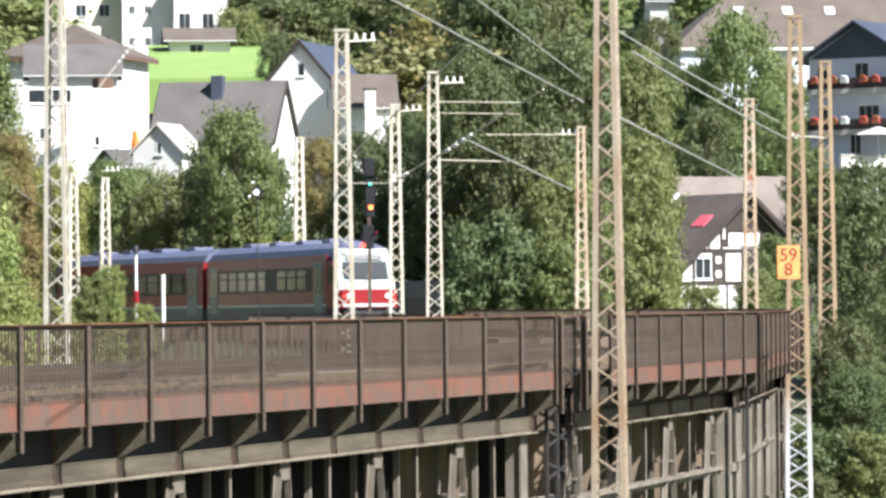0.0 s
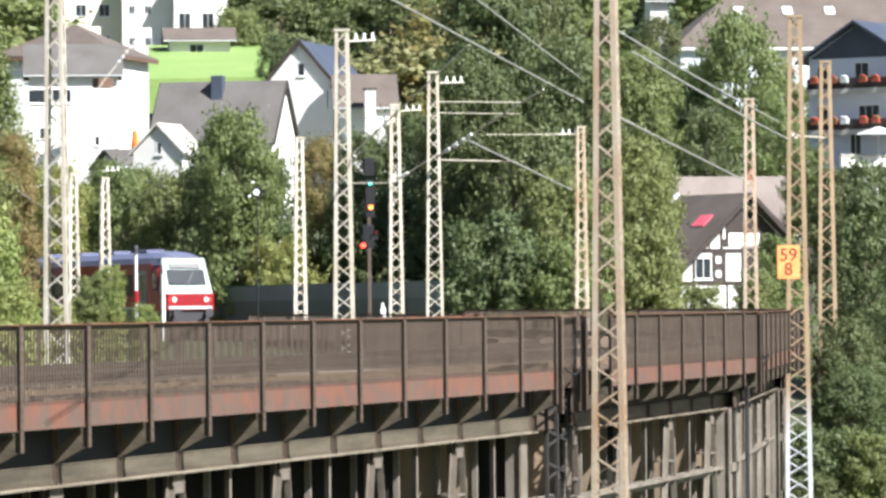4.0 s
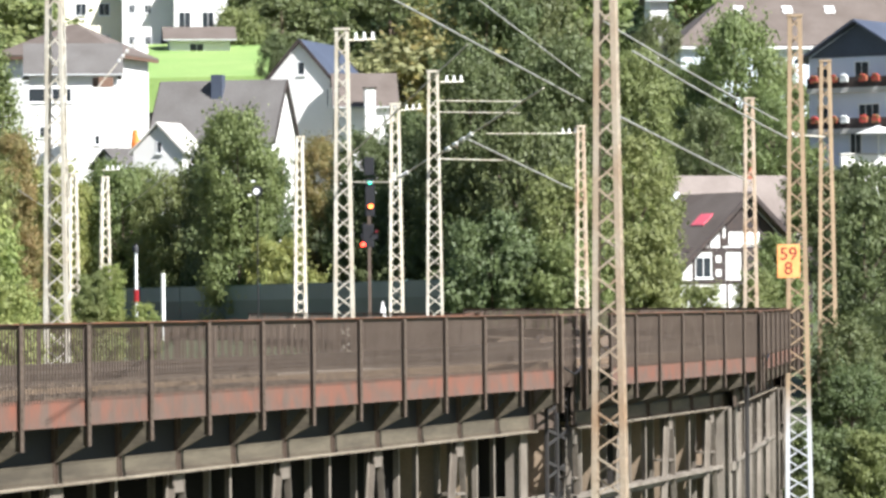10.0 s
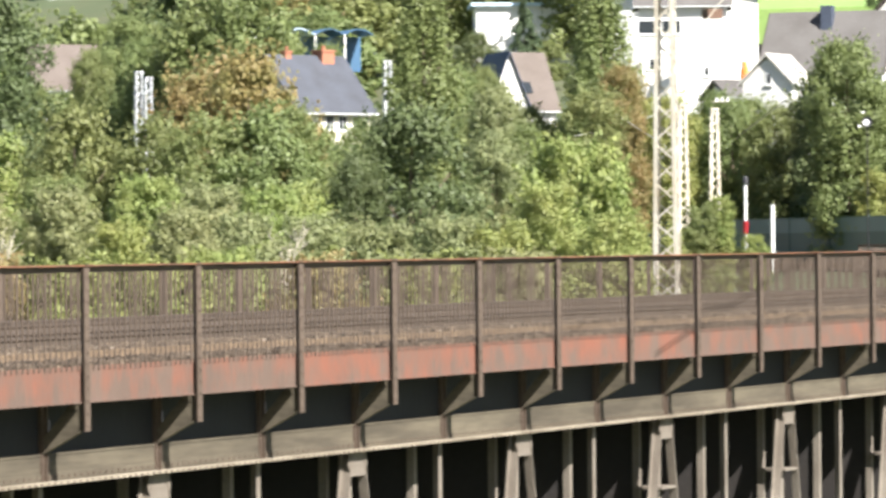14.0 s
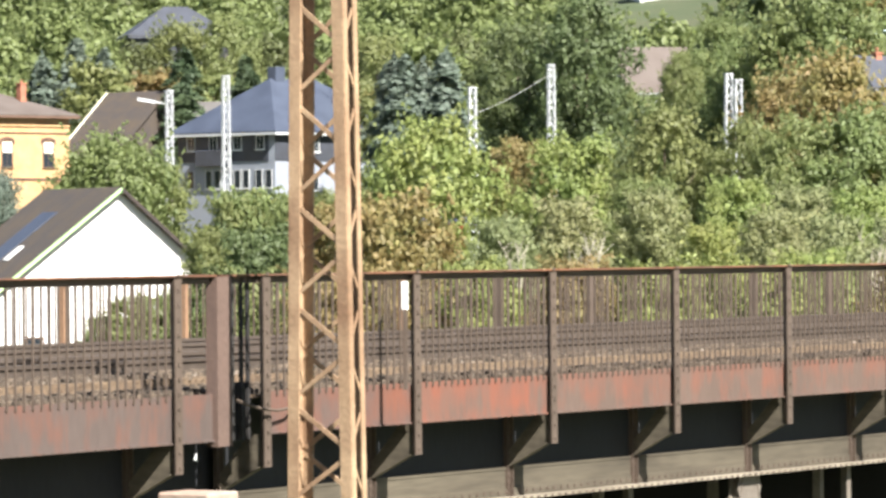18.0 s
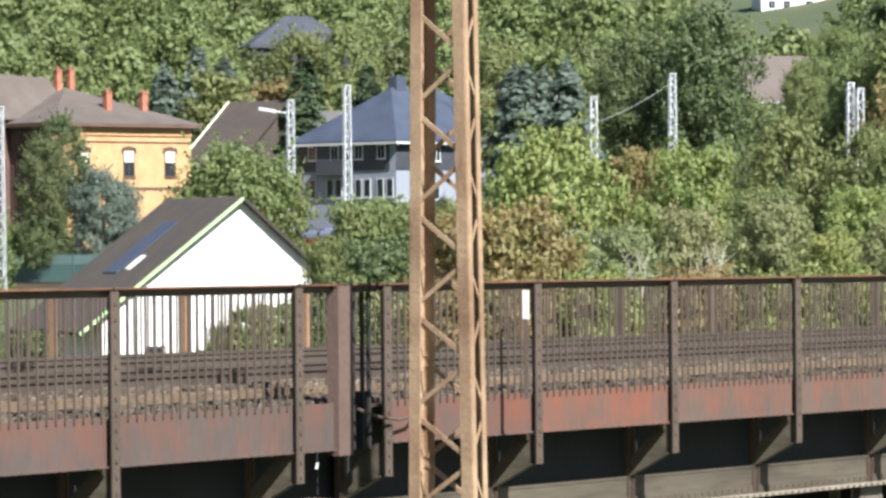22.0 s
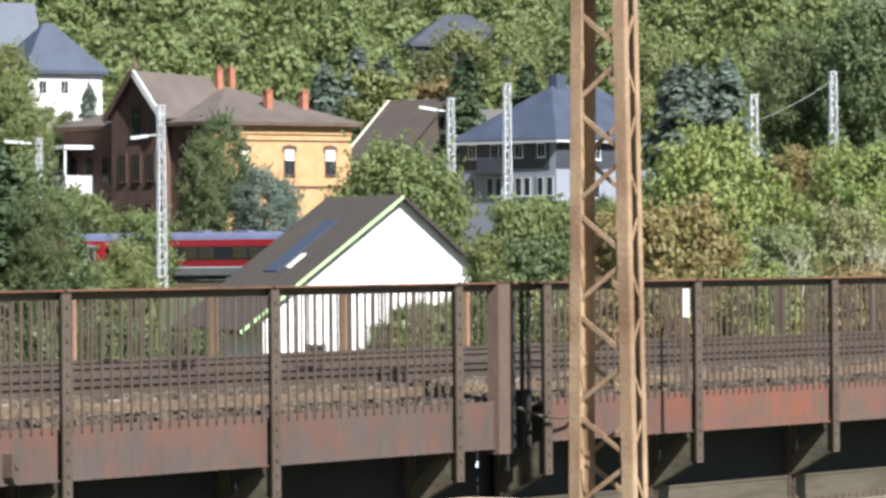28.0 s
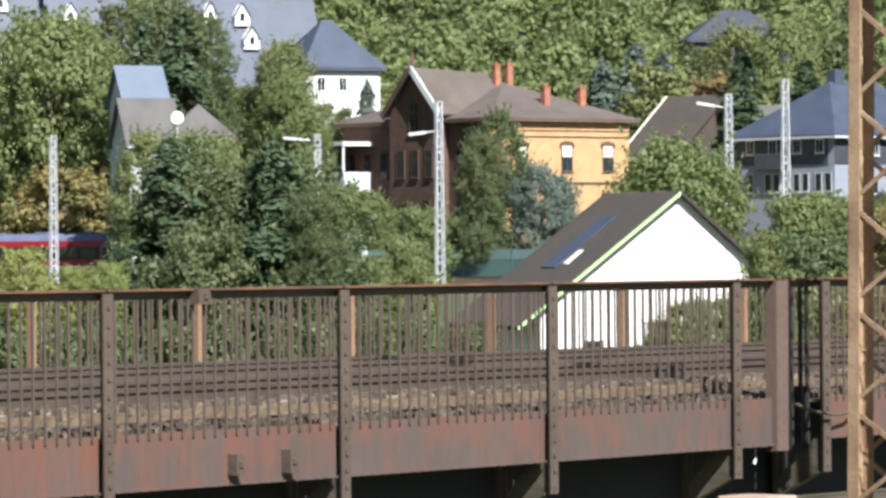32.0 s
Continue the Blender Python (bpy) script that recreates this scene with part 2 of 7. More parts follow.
M_SOLAR = mat("blue_solar_panels", (0.115, 0.14, 0.185), (0.095, 0.12, 0.165), 0.6, 0.5, 0.55, 0, 0.05, 6, 0.1)
# near-black: painted-in shade beneath the deck, also dark bars and poles
M_SHADE_AND_DARK = mat("shade_and_dark_steel", (0.018, 0.017, 0.017), (0.026, 0.021, 0.018), 1.0, 0.5, 0.85, 0, 0.2, 12)
M_BLUE = mat("blue_sheet_roof", (0.06, 0.13, 0.22), (0.05, 0.11, 0.19), 0.4, 0.5, 0.4, 0.1)
M_BLUE_PALE = mat("pale_blue_awning", (0.50, 0.62, 0.72), (0.42, 0.55, 0.68), 0.4, 0.5, 0.6)
M_ORANGE = mat("orange_cloth", (0.75, 0.22, 0.04), None, 1.0, 0.3, 0.8)
M_SIGN = mat("faded_orange_sign", (0.80, 0.36, 0.12), (0.75, 0.30, 0.09), 3.0, 0.5, 0.6)
M_RED = mat("traffic_red_paint", (0.24, 0.012, 0.017), (0.21, 0.011, 0.015), 0.5, 0.5, 0.35)
M_TRAIN_ROOF = mat("blue_grey_train_roof", (0.135, 0.145, 0.225), (0.11, 0.118, 0.18), 0.6, 0.5, 0.4)
M_TRAIN_CAB = mat("pale_green_white_cab_paint", (0.36, 0.43, 0.41), None, 0.6, 0.2, 0.85)
M_TRAIN_WHITE = mat("light_grey_train_paint", (0.55, 0.56, 0.56), None, 0.6, 0.2, 0.35)
M_TRAIN_GREY = mat("mid_grey_train_skirt", (0.135, 0.14, 0.14), None, 0.6, 0.2, 0.5)
M_TRAIN_DOOR = mat("grey_green_train_door", (0.20, 0.235, 0.235), None, 0.6, 0.2, 0.4)
M_TRAIN_DARK = mat("dark_underframe", (0.035, 0.035, 0.04), None, 1.0, 0.3, 0.7)
M_BLACK = mat("black_plastic", (0.015, 0.015, 0.018), None, 1.0, 0.3, 0.5)
M_CONCRETE = mat("light_concrete", (0.48, 0.46, 0.42), (0.40, 0.38, 0.34), 1.0, 0.5, 0.9, 0, 0.2, 12)
M_PIER = mat("pier_masonry", (0.33, 0.21, 0.15), (0.30, 0.25, 0.20), 1.2, 0.5, 0.9, 0, 0.4, 8, 0.25)
M_BARK = mat("bark", (0.14, 0.105, 0.075), (0.09, 0.065, 0.045), 2.0, 0.5, 0.95, 0, 0.6, 12)
M_BARK_PALE = mat("pale_dead_wood", (0.38, 0.35, 0.27), (0.28, 0.25, 0.19), 2.0, 0.5, 0.9, 0, 0.3, 12)
M_WIRE = mat("weathered_wire", (0.50, 0.50, 0.47), None, 1.0, 0.3, 0.5, 0.5)
M_PORCELAIN = mat("white_porcelain", (0.8, 0.8, 0.78), None, 1.0, 0.2, 0.3)
M_LAMP_RED = mat("red_signal_lens", (1.0, 0.05, 0.025), None, 1.0, 0.1, 0.3, emit=3.0)
M_LAMP_AMBER = mat("orange_signal_lens", (1.0, 0.15, 0.03), None, 1.0, 0.1, 0.3, emit=3.0)
M_DIM_RED = mat("unlit_red_lens", (0.16, 0.012, 0.02), None, 1.0, 0.1, 0.3)
M_LAMP_GREEN = mat("green_signal_lens", (0.05, 0.8, 0.45), None, 1.0, 0.1, 0.3, emit=1.5)
M_GLASS = bpy.data.materials.new("window_glass")
M_GLASS.use_nodes = True
M_GLASS.node_tree.nodes["Principled BSDF"].inputs["Base Color"].default_value = (0.025, 0.03, 0.035, 1)
M_GLASS.node_tree.nodes["Principled BSDF"].inputs["Roughness"].default_value = 0.08
M_GLASS.node_tree.nodes["Principled BSDF"].inputs["Specular IOR Level"].default_value = 0.3
# brown base colour stands in for the surroundings mirrored in the panes
M_TRAIN_GLASS = mat("brown_reflection_train_glass", (0.050, 0.040, 0.022), (0.036, 0.034, 0.020), 1.2, 0.5, 0.22)
M_PINK = mat("red_roof_window_blind", (0.75, 0.13, 0.17), None, 1.0, 0.3, 0.4)
M_FLOWER = mat("red_geraniums", (0.45, 0.035, 0.04), (0.07, 0.13, 0.035), 5.0, 0.5, 0.8)
L_MID = leaf_mat("mid_green_leaves", (0.188, 0.225, 0.080), (0.232, 0.265, 0.098))
L_DARK = leaf_mat("dark_green_leaves", (0.116, 0.146, 0.058), (0.155, 0.184, 0.073))
L_YELLOW = leaf_mat("yellow_green_leaves", (0.250, 0.300, 0.092), (0.315, 0.330, 0.108))
L_PALE = leaf_mat("grey_green_leaves", (0.241, 0.264, 0.117), (0.298, 0.305, 0.140))
L_RUST = leaf_mat("rusty_autumn_leaves", (0.300, 0.220, 0.088), (0.265, 0.250, 0.095))
L_BLUE = leaf_mat("blue_spruce_needles", (0.205, 0.246, 0.190), (0.150, 0.184, 0.142))
L_SPRUCE = leaf_mat("dark_spruce_needles", (0.085, 0.122, 0.062), (0.118, 0.155, 0.074))


# ---- small builders ----
def part(name, bm, material, parent=None, label="", at=None):
    """Links a bmesh as one mesh object under a thing or a part."""
    me = bpy.data.meshes.new(name)
    bm.to_mesh(me)
    bm.free()
    me.materials.append(material)
    ob = new(name, me)
    if parent is not None:
        ob.parent = parent
    if at is not None:
        ob.matrix_basis = at
    if label:
        ob["label"] = label
    return ob


def add_box(bm, lo, hi, m=None):
    """A box between two corners, turned by m."""
    c = [(a + b) / 2 for a, b in zip(lo, hi)]
    s = [max(b - a, 1e-4) for a, b in zip(lo, hi)]
    g = bmesh.ops.create_cube(bm, size=1.0, matrix=(m or Matrix()) @ Matrix.Translation(c) @ Matrix.Diagonal((*s, 1)))
    return g["verts"]


def boxes(*pairs, bevel=0.0):
    bm = bmesh.new()
    for lo, hi in pairs:
        add_box(bm, lo, hi)
    if bevel:
        bmesh.ops.bevel(bm, geom=bm.edges[:], offset=bevel, segments=1, affect="EDGES")
    return bm


def add_bar(bm, a, b, w, h, up=(0, 0, 1)):
    """A straight bar of section w by h from a to b."""
    a, b = Vector(a), Vector(b)
    d = b - a
    z = Vector(up)
    x = d.normalized()
    y = z.cross(x)
    if y.length < 1e-4:
        y = Vector((0, 1, 0)).cross(x)
    y.normalize()
    z = x.cross(y)
    m = Matrix((x, y, z)).transposed().to_4x4()
    m.translation = (a + b) / 2
    bmesh.ops.create_cube(bm, size=1.0, matrix=m @ Matrix.Diagonal((d.length, w, h, 1)))


def bar(a, b, w, h, up=(0, 0, 1)):
    bm = bmesh.new()
    add_bar(bm, a, b, w, h, up)
    return bm


def prism(outline, depth, m=None):
    """A plate: an outline of (x, z), pushed from y = 0 to y = depth."""
    bm = bmesh.new()
    f = bm.faces.new([bm.verts.new((x, 0, z)) for x, z in outline])
    g = bmesh.ops.extrude_face_region(bm, geom=[f])
    bmesh.ops.translate(bm, verts=[v for v in g["geom"] if isinstance(v, bmesh.types.BMVert)], vec=(0, depth, 0))
    bmesh.ops.recalc_face_normals(bm, faces=bm.faces[:])
    if m is not None:
        bm.transform(m)
    return bm


def tube(points, r0, r1=None, sides=6):
    """A tapering round rod along points."""
    bm = bmesh.new()
    pts = [Vector(p) for p in points]
    r1 = r0 if r1 is None else r1
    rings = []
    for i, p in enumerate(pts):
        d = (pts[min(i + 1, len(pts) - 1)] - pts[max(i - 1, 0)]).normalized()
        q = d.to_track_quat("Z", "Y").to_matrix()
        r = r0 + (r1 - r0) * i / (len(pts) - 1)
        rings.append([bm.verts.new(p + q @ Vector((r * math.cos(k * math.tau / sides), r * math.sin(k * math.tau / sides), 0))) for k in range(sides)])
    for a, b in zip(rings, rings[1:]):
        for k in range(sides):
            bm.faces.new((a[k], a[(k + 1) % sides], b[(k + 1) % sides], b[k]))
    bm.faces.new(rings[0][::-1])
    bm.faces.new(rings[-1])
    return bm


def frame_at(origin, heading):
    """A frame whose x runs along heading (degrees from +y towards +x), y to its left, z up."""
    h = radians(heading)
    m = Matrix(((math.sin(h), -math.cos(h), 0, origin[0]), (math.cos(h), math.sin(h), 0, origin[1]), (0, 0, 1, origin[2] if len(origin) > 2 else 0), (0, 0, 0, 1)))
    return m


def thing(name, m, label, category, group="", kind=""):
    ob = new(name)
    ob.matrix_basis = m
    return tagged(ob, label, category, group, kind)


# ---- the lie of the land ----
def smooth(a, b, v):
    k = min(max((v - a) / (b - a), 0), 1)
    return k * k * (3 - 2 * k)


# the railway past the bridge: an arc to the left that falls gently
ARC_START, ARC_HEAD, ARC_R = (-3.5, 194.0), -14.0, 195.0


def on_track(s, side=0.0):
    """Place and heading on the inner track, s metres past the arc's start, side metres to the right."""
    h = ARC_HEAD - math.degrees(s / ARC_R)
    a0, a1 = radians(ARC_HEAD), radians(h)
    x = ARC_START[0] + ARC_R * (math.cos(a1) - math.cos(a0)) * -1
    y = ARC_START[1] + ARC_R * (math.sin(a0) - math.sin(a1))
    x, y = ARC_START[0] - ARC_R * (math.cos(a0) - math.cos(a1)), y
    return x + side * math.cos(a1), y - side * math.sin(a1), 0.21 - 0.6 * smooth(0, 175, s), h


TRACK = [on_track(s, 2.0) for s in range(-10, 330, 10)]


def ground_z(x, y):
    d, az = math.hypot(x, y), math.degrees(math.atan2(x, y))
    if y < 1:
        return -0.4
    west = smooth(-6, -14, az)
    low = -0.4 - 8.0 * smooth(16, 30, d) * (1 - smooth(60 + 10 * west, 215 - 15 * west, d) * (0.85 - 0.4 * west))
    rise = smooth(225 + 60 * west, 300 + 60 * west, d)
    low = low * (1 - rise) + rise * -0.8
    hill = max(0.0, d - (262 + 112 * west))
    low += 0.135 * hill if hill < 500 else 0.135 * 500 + 0.05 * (hill - 500)
    low += 0.5 * math.sin(x * 0.05) * math.cos(y * 0.043) * smooth(40, 120, d)
    near = min(math.hypot(x - p[0], y - p[1]) for p in TRACK)
    if near < 40:
        bed = min(TRACK, key=lambda p: math.hypot(x - p[0], y - p[1]))[2] - 0.55
        k = smooth(22, 7.5, near)
        low = low * (1 - k) + bed * k
    return low


def build_ground():
    """One sheet from behind the camera to the horizon, finer where the place is."""
    xs = [-4000, -2500, -1500, -900, -600, -450] + [-360 + 12 * i for i in range(48)] + [300, 450, 700, 1200, 2500, 4000]
    ys = [-4000, -1500, -500, -200, -80, -30] + [-10 + 10 * i for i in range(62)] + [640, 700, 800, 1000, 1500, 2500, 4500]
    verts = [(x, y, ground_z(x, y)) for y in ys for x in xs]
    n = len(xs)
    faces = [(j * n + i, j * n + i + 1, (j + 1) * n + i + 1, (j + 1) * n + i) for j in range(len(ys) - 1) for i in range(n - 1)]
    me = bpy.data.meshes.new("ground")
    me.from_pydata(verts, [], faces)
    me.materials.append(M_GROUND)
    for p in me.polygons:
        p.use_smooth = True
    tagged(new("ground", me), "green and brown valley floor and hillside", "ground", kind="structure")


build_ground()

# ---- the viaduct ----
SPAN_A = dict(at=(-16.794, 21.231), heading=14.149, bays=6, lead=0.76, bay=2.808, low=-0.455, lattice=-3.7)
SPAN_B = dict(at=(-12.302, 38.969), heading=16.217, bays=20, lead=0.0, lattice=-3.7)
SPAN_C = dict(at=(3.305, 90.63), heading=13.676, bays=7, lead=0.0, inset=0.78)
SPAN_D = dict(at=(7.56, 108.25), heading=6.8, bays=9, lead=0.0, inset=0.78)
SPAN_E = dict(at=(10.40, 131.5), heading=1.0, bays=9, lead=0.0)
SPAN_F = dict(at=(10.95, 154.8), heading=-8.0, bays=9, lead=0.0)
SPAN_G = dict(at=(7.70, 177.9), heading=-17.0, bays=9, lead=0.0)
DECK_W = 9.8


def railing(sp, m, single, red):
    """The outer railing of a span: posts, handrail, plinth plate and bars. single: bays whose bars are parts of their own."""
    n, lead, BAY, low = sp["bays"], sp["lead"], sp.get("bay", 2.588), sp.get("low", -0.42)
    length = n * BAY + lead
    rail = thing("railing", m, "rusty steel bridge railing with riveted posts and thin bars", "railing", "railings of the viaduct")
    part("handrail", boxes(((-0.06, -0.06, 1.014), (length + 0.06, 0.05, 1.03))), M_RAIL_TOP, rail, "rusty orange-brown handrail")
    part("handrail_web", boxes(((-0.06, 0.0, 0.95), (length + 0.06, 0.012, 1.014))), M_STEEL, rail)
    for i in range(n):
        x0, x1 = i * BAY, (i + 1) * BAY + (lead if i == n - 1 else 0)
        prof = [(-0.035, low), (0.0, low), (0.0, -0.03), (-0.012, -0.03), (-0.012, low + 0.015), (-0.035, low + 0.015)]
        bm = prism(prof, x1 - x0 - 0.1, Matrix(((0, 1, 0, x0 + 0.05), (1, 0, 0, 0), (0, 0, 1, 0), (0, 0, 0, 1))))
        plate = part("plinth_plate", bm, M_FASCIA_RED if i >= red else M_FASCIA, rail, "red-brown flaking plinth plate")
        bm = bmesh.new()
        for k in range(int((x1 - x0) / 0.13)):
            x = x0 + 0.12 + k * 0.13
            add_box(bm, (x - 0.009, -0.043, low + 0.002), (x + 0.009, -0.036, low + 0.014))
        part("rivet_row", bm, M_STEEL, plate)["kind"] = "stuff"
    post = None
    for i in range(n + 1):
        x = i * BAY
        if post is None:
            bm = boxes(((-0.055, -0.075, -0.715), (0.055, -0.06, 1.0)), ((-0.008, -0.06, -0.715), (0.008, 0.0, 1.0)))
            for k in range(14):
                z = -0.66 + k * 0.13
                add_box(bm, (-0.016, -0.088, z - 0.014), (0.012, -0.075, z + 0.014))
            post = part("post", bm, M_STEEL, rail)
            first = post
        else:
            post = new("post", first.data)
            post.parent = rail
        post.location.x = x
    one = None
    for i in range(n):
        if i < single:
            for k in range(1, 22):
                if one is None:
                    b = one = part("bar", boxes(((-0.0085, -0.03, -0.075), (0.0085, -0.013, 0.95))), M_STEEL, rail)
                else:
                    b = new("bar", one.data)
                    b.parent = rail
                b.location.x = i * BAY + k * BAY / 22
        else:
            bm = bmesh.new()
            for k in range(1, 22):
                x = i * BAY + k * BAY / 22
                add_box(bm, (x - 0.0085, -0.03, -0.075), (x + 0.0085, -0.013, 0.95))
            part("bar_infill", bm, M_STEEL, rail)["kind"] = "stuff"
    return rail


def deck_span(sp, m):
    """Walkway, brackets, outer girder, lattice below, cross frames and the far girder of a span."""
    n, lead, BAY = sp["bays"], sp["lead"], sp.get("bay", 2.588)
    length = n * BAY + lead
    span = thing("bridge_span", m, "weathered riveted steel viaduct span with lattice girders", "bridge", "spans of the viaduct")
    part("walkway", boxes(((0, 0.012, -0.09), (length, 1.3, -0.06))), M_BALLAST, span, "walkway strewn with gravel")
    web_y = sp.get("inset", 0.50)
    # the web's colour carries the overhang's shade; the chord plate starts below it
    part("girder_web", boxes(((0.02, web_y, -1.25), (length - 0.02, web_y + 0.02, -0.09))), M_WEB, span, "girder web coloured near-black as shade under the walkway")
    part("bottom_flange", boxes(((0, web_y - 0.17, -1.285), (length, web_y + 0.2, -1.255))), M_FLANGE, span, "pale grey riveted flange")
    part("chord_plate", boxes(((0, web_y - 0.022, -1.255), (length, web_y - 0.002, -0.955))), M_GIRDER, span, "pale weathered chord plate")
    # far girder and deck plate: their near-black stands in for underside shade
    part("far_girder", boxes(((0, DECK_W - 0.6, -5.6), (length, DECK_W - 0.55, -0.26))), M_SHADE_AND_DARK, span)
    part("deck_plate", boxes(((0, 1.3, -0.25), (length, DECK_W, -0.15))), M_SHADE_AND_DARK, span)
    part("chord_angle", boxes(((0, web_y - 0.034, -1.255), (length, web_y - 0.022, -1.17)), ((0, web_y - 0.03, -0.985), (length, web_y - 0.022, -0.957))), M_GIRDER, span)
    rivets = bmesh.new()
    for k in range(int(length / 0.14)):
        add_box(rivets, (0.05 + k * 0.14, web_y - 0.178, -1.283), (0.09 + k * 0.14, web_y - 0.168, -1.258))
        add_box(rivets, (0.05 + k * 0.14, web_y - 0.045, -1.225), (0.08 + k * 0.14, web_y - 0.034, -1.197))
    part("flange_rivets", rivets, M_STEEL, span)["kind"] = "stuff"
    bracket = stiff = None
    for i in range(n + 1):
        x = i * BAY
        if bracket is None:
            bm = prism([(0.0, -0.42), (0.0, -0.715), (web_y - 0.02, -0.97), (web_y - 0.02, -0.82), (0.12, -0.42)], 0.014, pose(0, 0, 0, 0, 0, 90))
            add_bar(bm, (0, 0.0, -0.715), (0, web_y - 0.02, -0.97), 0.08, 0.012)
            bracket = first = part("bracket", bm, M_GIRDER, span)
            bm = boxes(((-0.045, web_y - 0.046, -1.24), (0.045, web_y, -0.10)), ((-0.006, web_y - 0.09, -1.25), (0.006, web_y - 0.046, -0.3)))
            for k in range(6):
                add_box(bm, (-0.03, web_y - 0.06, -1.2 + k * 0.07), (-0.01, web_y - 0.046, -1.175 + k * 0.07))
                add_box(bm, (0.01, web_y - 0.06, -1.2 + k * 0.07), (0.03, web_y - 0.046, -1.175 + k * 0.07))
            stiff = second = part("stiffener", bm, M_STEEL, span)
        else:
            bracket, stiff = new("bracket", first.data), new("stiffener", second.data)
            bracket.parent = stiff.parent = span
        bracket.location.x = stiff.location.x = x
    # below the girder: a hanger and a narrow splayed frame by turns, each before a cross frame plate
    top, bottom, ly = -1.285, sp.get("lattice", -2.62), web_y
    part("lower_chord", boxes(((0, ly - 0.1, bottom - 0.08), (length, ly + 0.16, bottom)), ((0, ly + 0.02, bottom - 0.2), (length, ly + 0.035, bottom - 0.08))), M_TRUSS, span)
    part("far_lower_chord", boxes(((0, DECK_W - 0.75, bottom - 0.1), (length, DECK_W - 0.5, bottom))), M_TRUSS, span)
    pieces = {}

    def shared(name, x, make, material):
        if name not in pieces:
            pieces[name] = part(name, make(), material, span)
            ob = pieces[name]
        else:
            ob = new(name, pieces[name].data)
            ob.parent = span
        ob.location.x = x

    low = bottom - 1.6

    def strut(sign):
        def make():
            bm = bar((sign * 0.17, ly - 0.02, top), (sign * (0.17 + 0.21 * (top - low)), ly - 0.02, low), 0.02, 0.10, (0, 1, 0))
            add_bar(bm, (sign * 0.21, ly + 0.04, top), (sign * (0.21 + 0.21 * (top - low)), ly + 0.04, low), 0.10, 0.016, (0, 1, 0))
            return bm
        return make

    for i in range(n):
        x = i * BAY
        # tan plates where sun reaches; near-black ones have the underside's shade in their colour
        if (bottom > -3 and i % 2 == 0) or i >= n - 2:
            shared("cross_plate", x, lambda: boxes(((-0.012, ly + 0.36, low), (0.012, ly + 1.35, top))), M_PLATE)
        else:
            shared("sooty_cross_plate", x, lambda: boxes(((-0.012, ly + 0.36, low), (0.012, ly + 2.6, top))), M_SHADE_AND_DARK)
        shared("cross_frame_angle", x, lambda: boxes(((-0.06, ly + 0.34, low), (-0.045, ly + 0.44, top)), ((-0.045, ly + 0.34, low), (0.03, ly + 0.355, top))), M_TRUSS)
        if i % 2:
            shared("hanger", x, lambda: boxes(((-0.05, ly, low), (0.05, ly + 0.012, top)), ((-0.006, ly + 0.012, low), (0.006, ly + 0.1, top))), M_TRUSS)
        else:
            shared("left_strut", x, strut(-1), M_TRUSS)
            shared("right_strut", x, strut(1), M_TRUSS)
            shared("gusset", x, lambda: prism([(-0.24, top), (0.24, top), (0.27, top - 0.16), (0.2, top - 0.3), (-0.2, top - 0.3), (-0.27, top - 0.16)], -0.014, Matrix.Translation((0, ly - 0.045, 0))), M_TRUSS)
            shared("strut_post", x, lambda: boxes(((-0.075, ly + 0.06, low), (0.075, ly + 0.075, top)), ((-0.008, ly + 0.075, low), (0.008, ly + 0.2, top))), M_TRUSS)
            shared("ledge", x - 0.1, lambda: boxes(((-0.05, ly - 0.05, -2.3), (0.55, ly + 0.35, -2.26))), M_TRUSS)
    return span


def far_parapet(sp, m, rusty):
    n, bay = sp["bays"], sp.get("bay", 2.588)
    p = thing("far_railing", m, "rusty barred steel railing along the far side of the viaduct", "railing", "railings of the viaduct")
    length = n * bay
    part("handrail", boxes(((0, DECK_W - 0.05, 0.90), (length, DECK_W + 0.04, 0.93))), M_RAIL_TOP, p)
    one = bar_mesh = None
    for i in range(n + 1):
        if one is None or i == rusty:
            one = b = part("post", boxes(((-0.032, DECK_W - 0.05, -0.4), (0.032, DECK_W + 0.03, 0.90))), M_POST_RUST if i < rusty else M_STEEL, p, "rust-orange post" if i < rusty else "weathered steel post")
        else:
            b = new("post", one.data)
            b.parent = p
        b.location.x = i * bay
        if i < min(n, 17):
            for k in range(1, 18):
                if bar_mesh is None:
                    c = part("bar", boxes(((-0.009, DECK_W - 0.01, -0.2), (0.009, DECK_W + 0.008, 0.9))), M_STEEL, p)
                    bar_mesh = c.data
                else:
                    c = new("bar", bar_mesh)
                    c.parent = p
                c.location.x = (i + k / 18) * bay


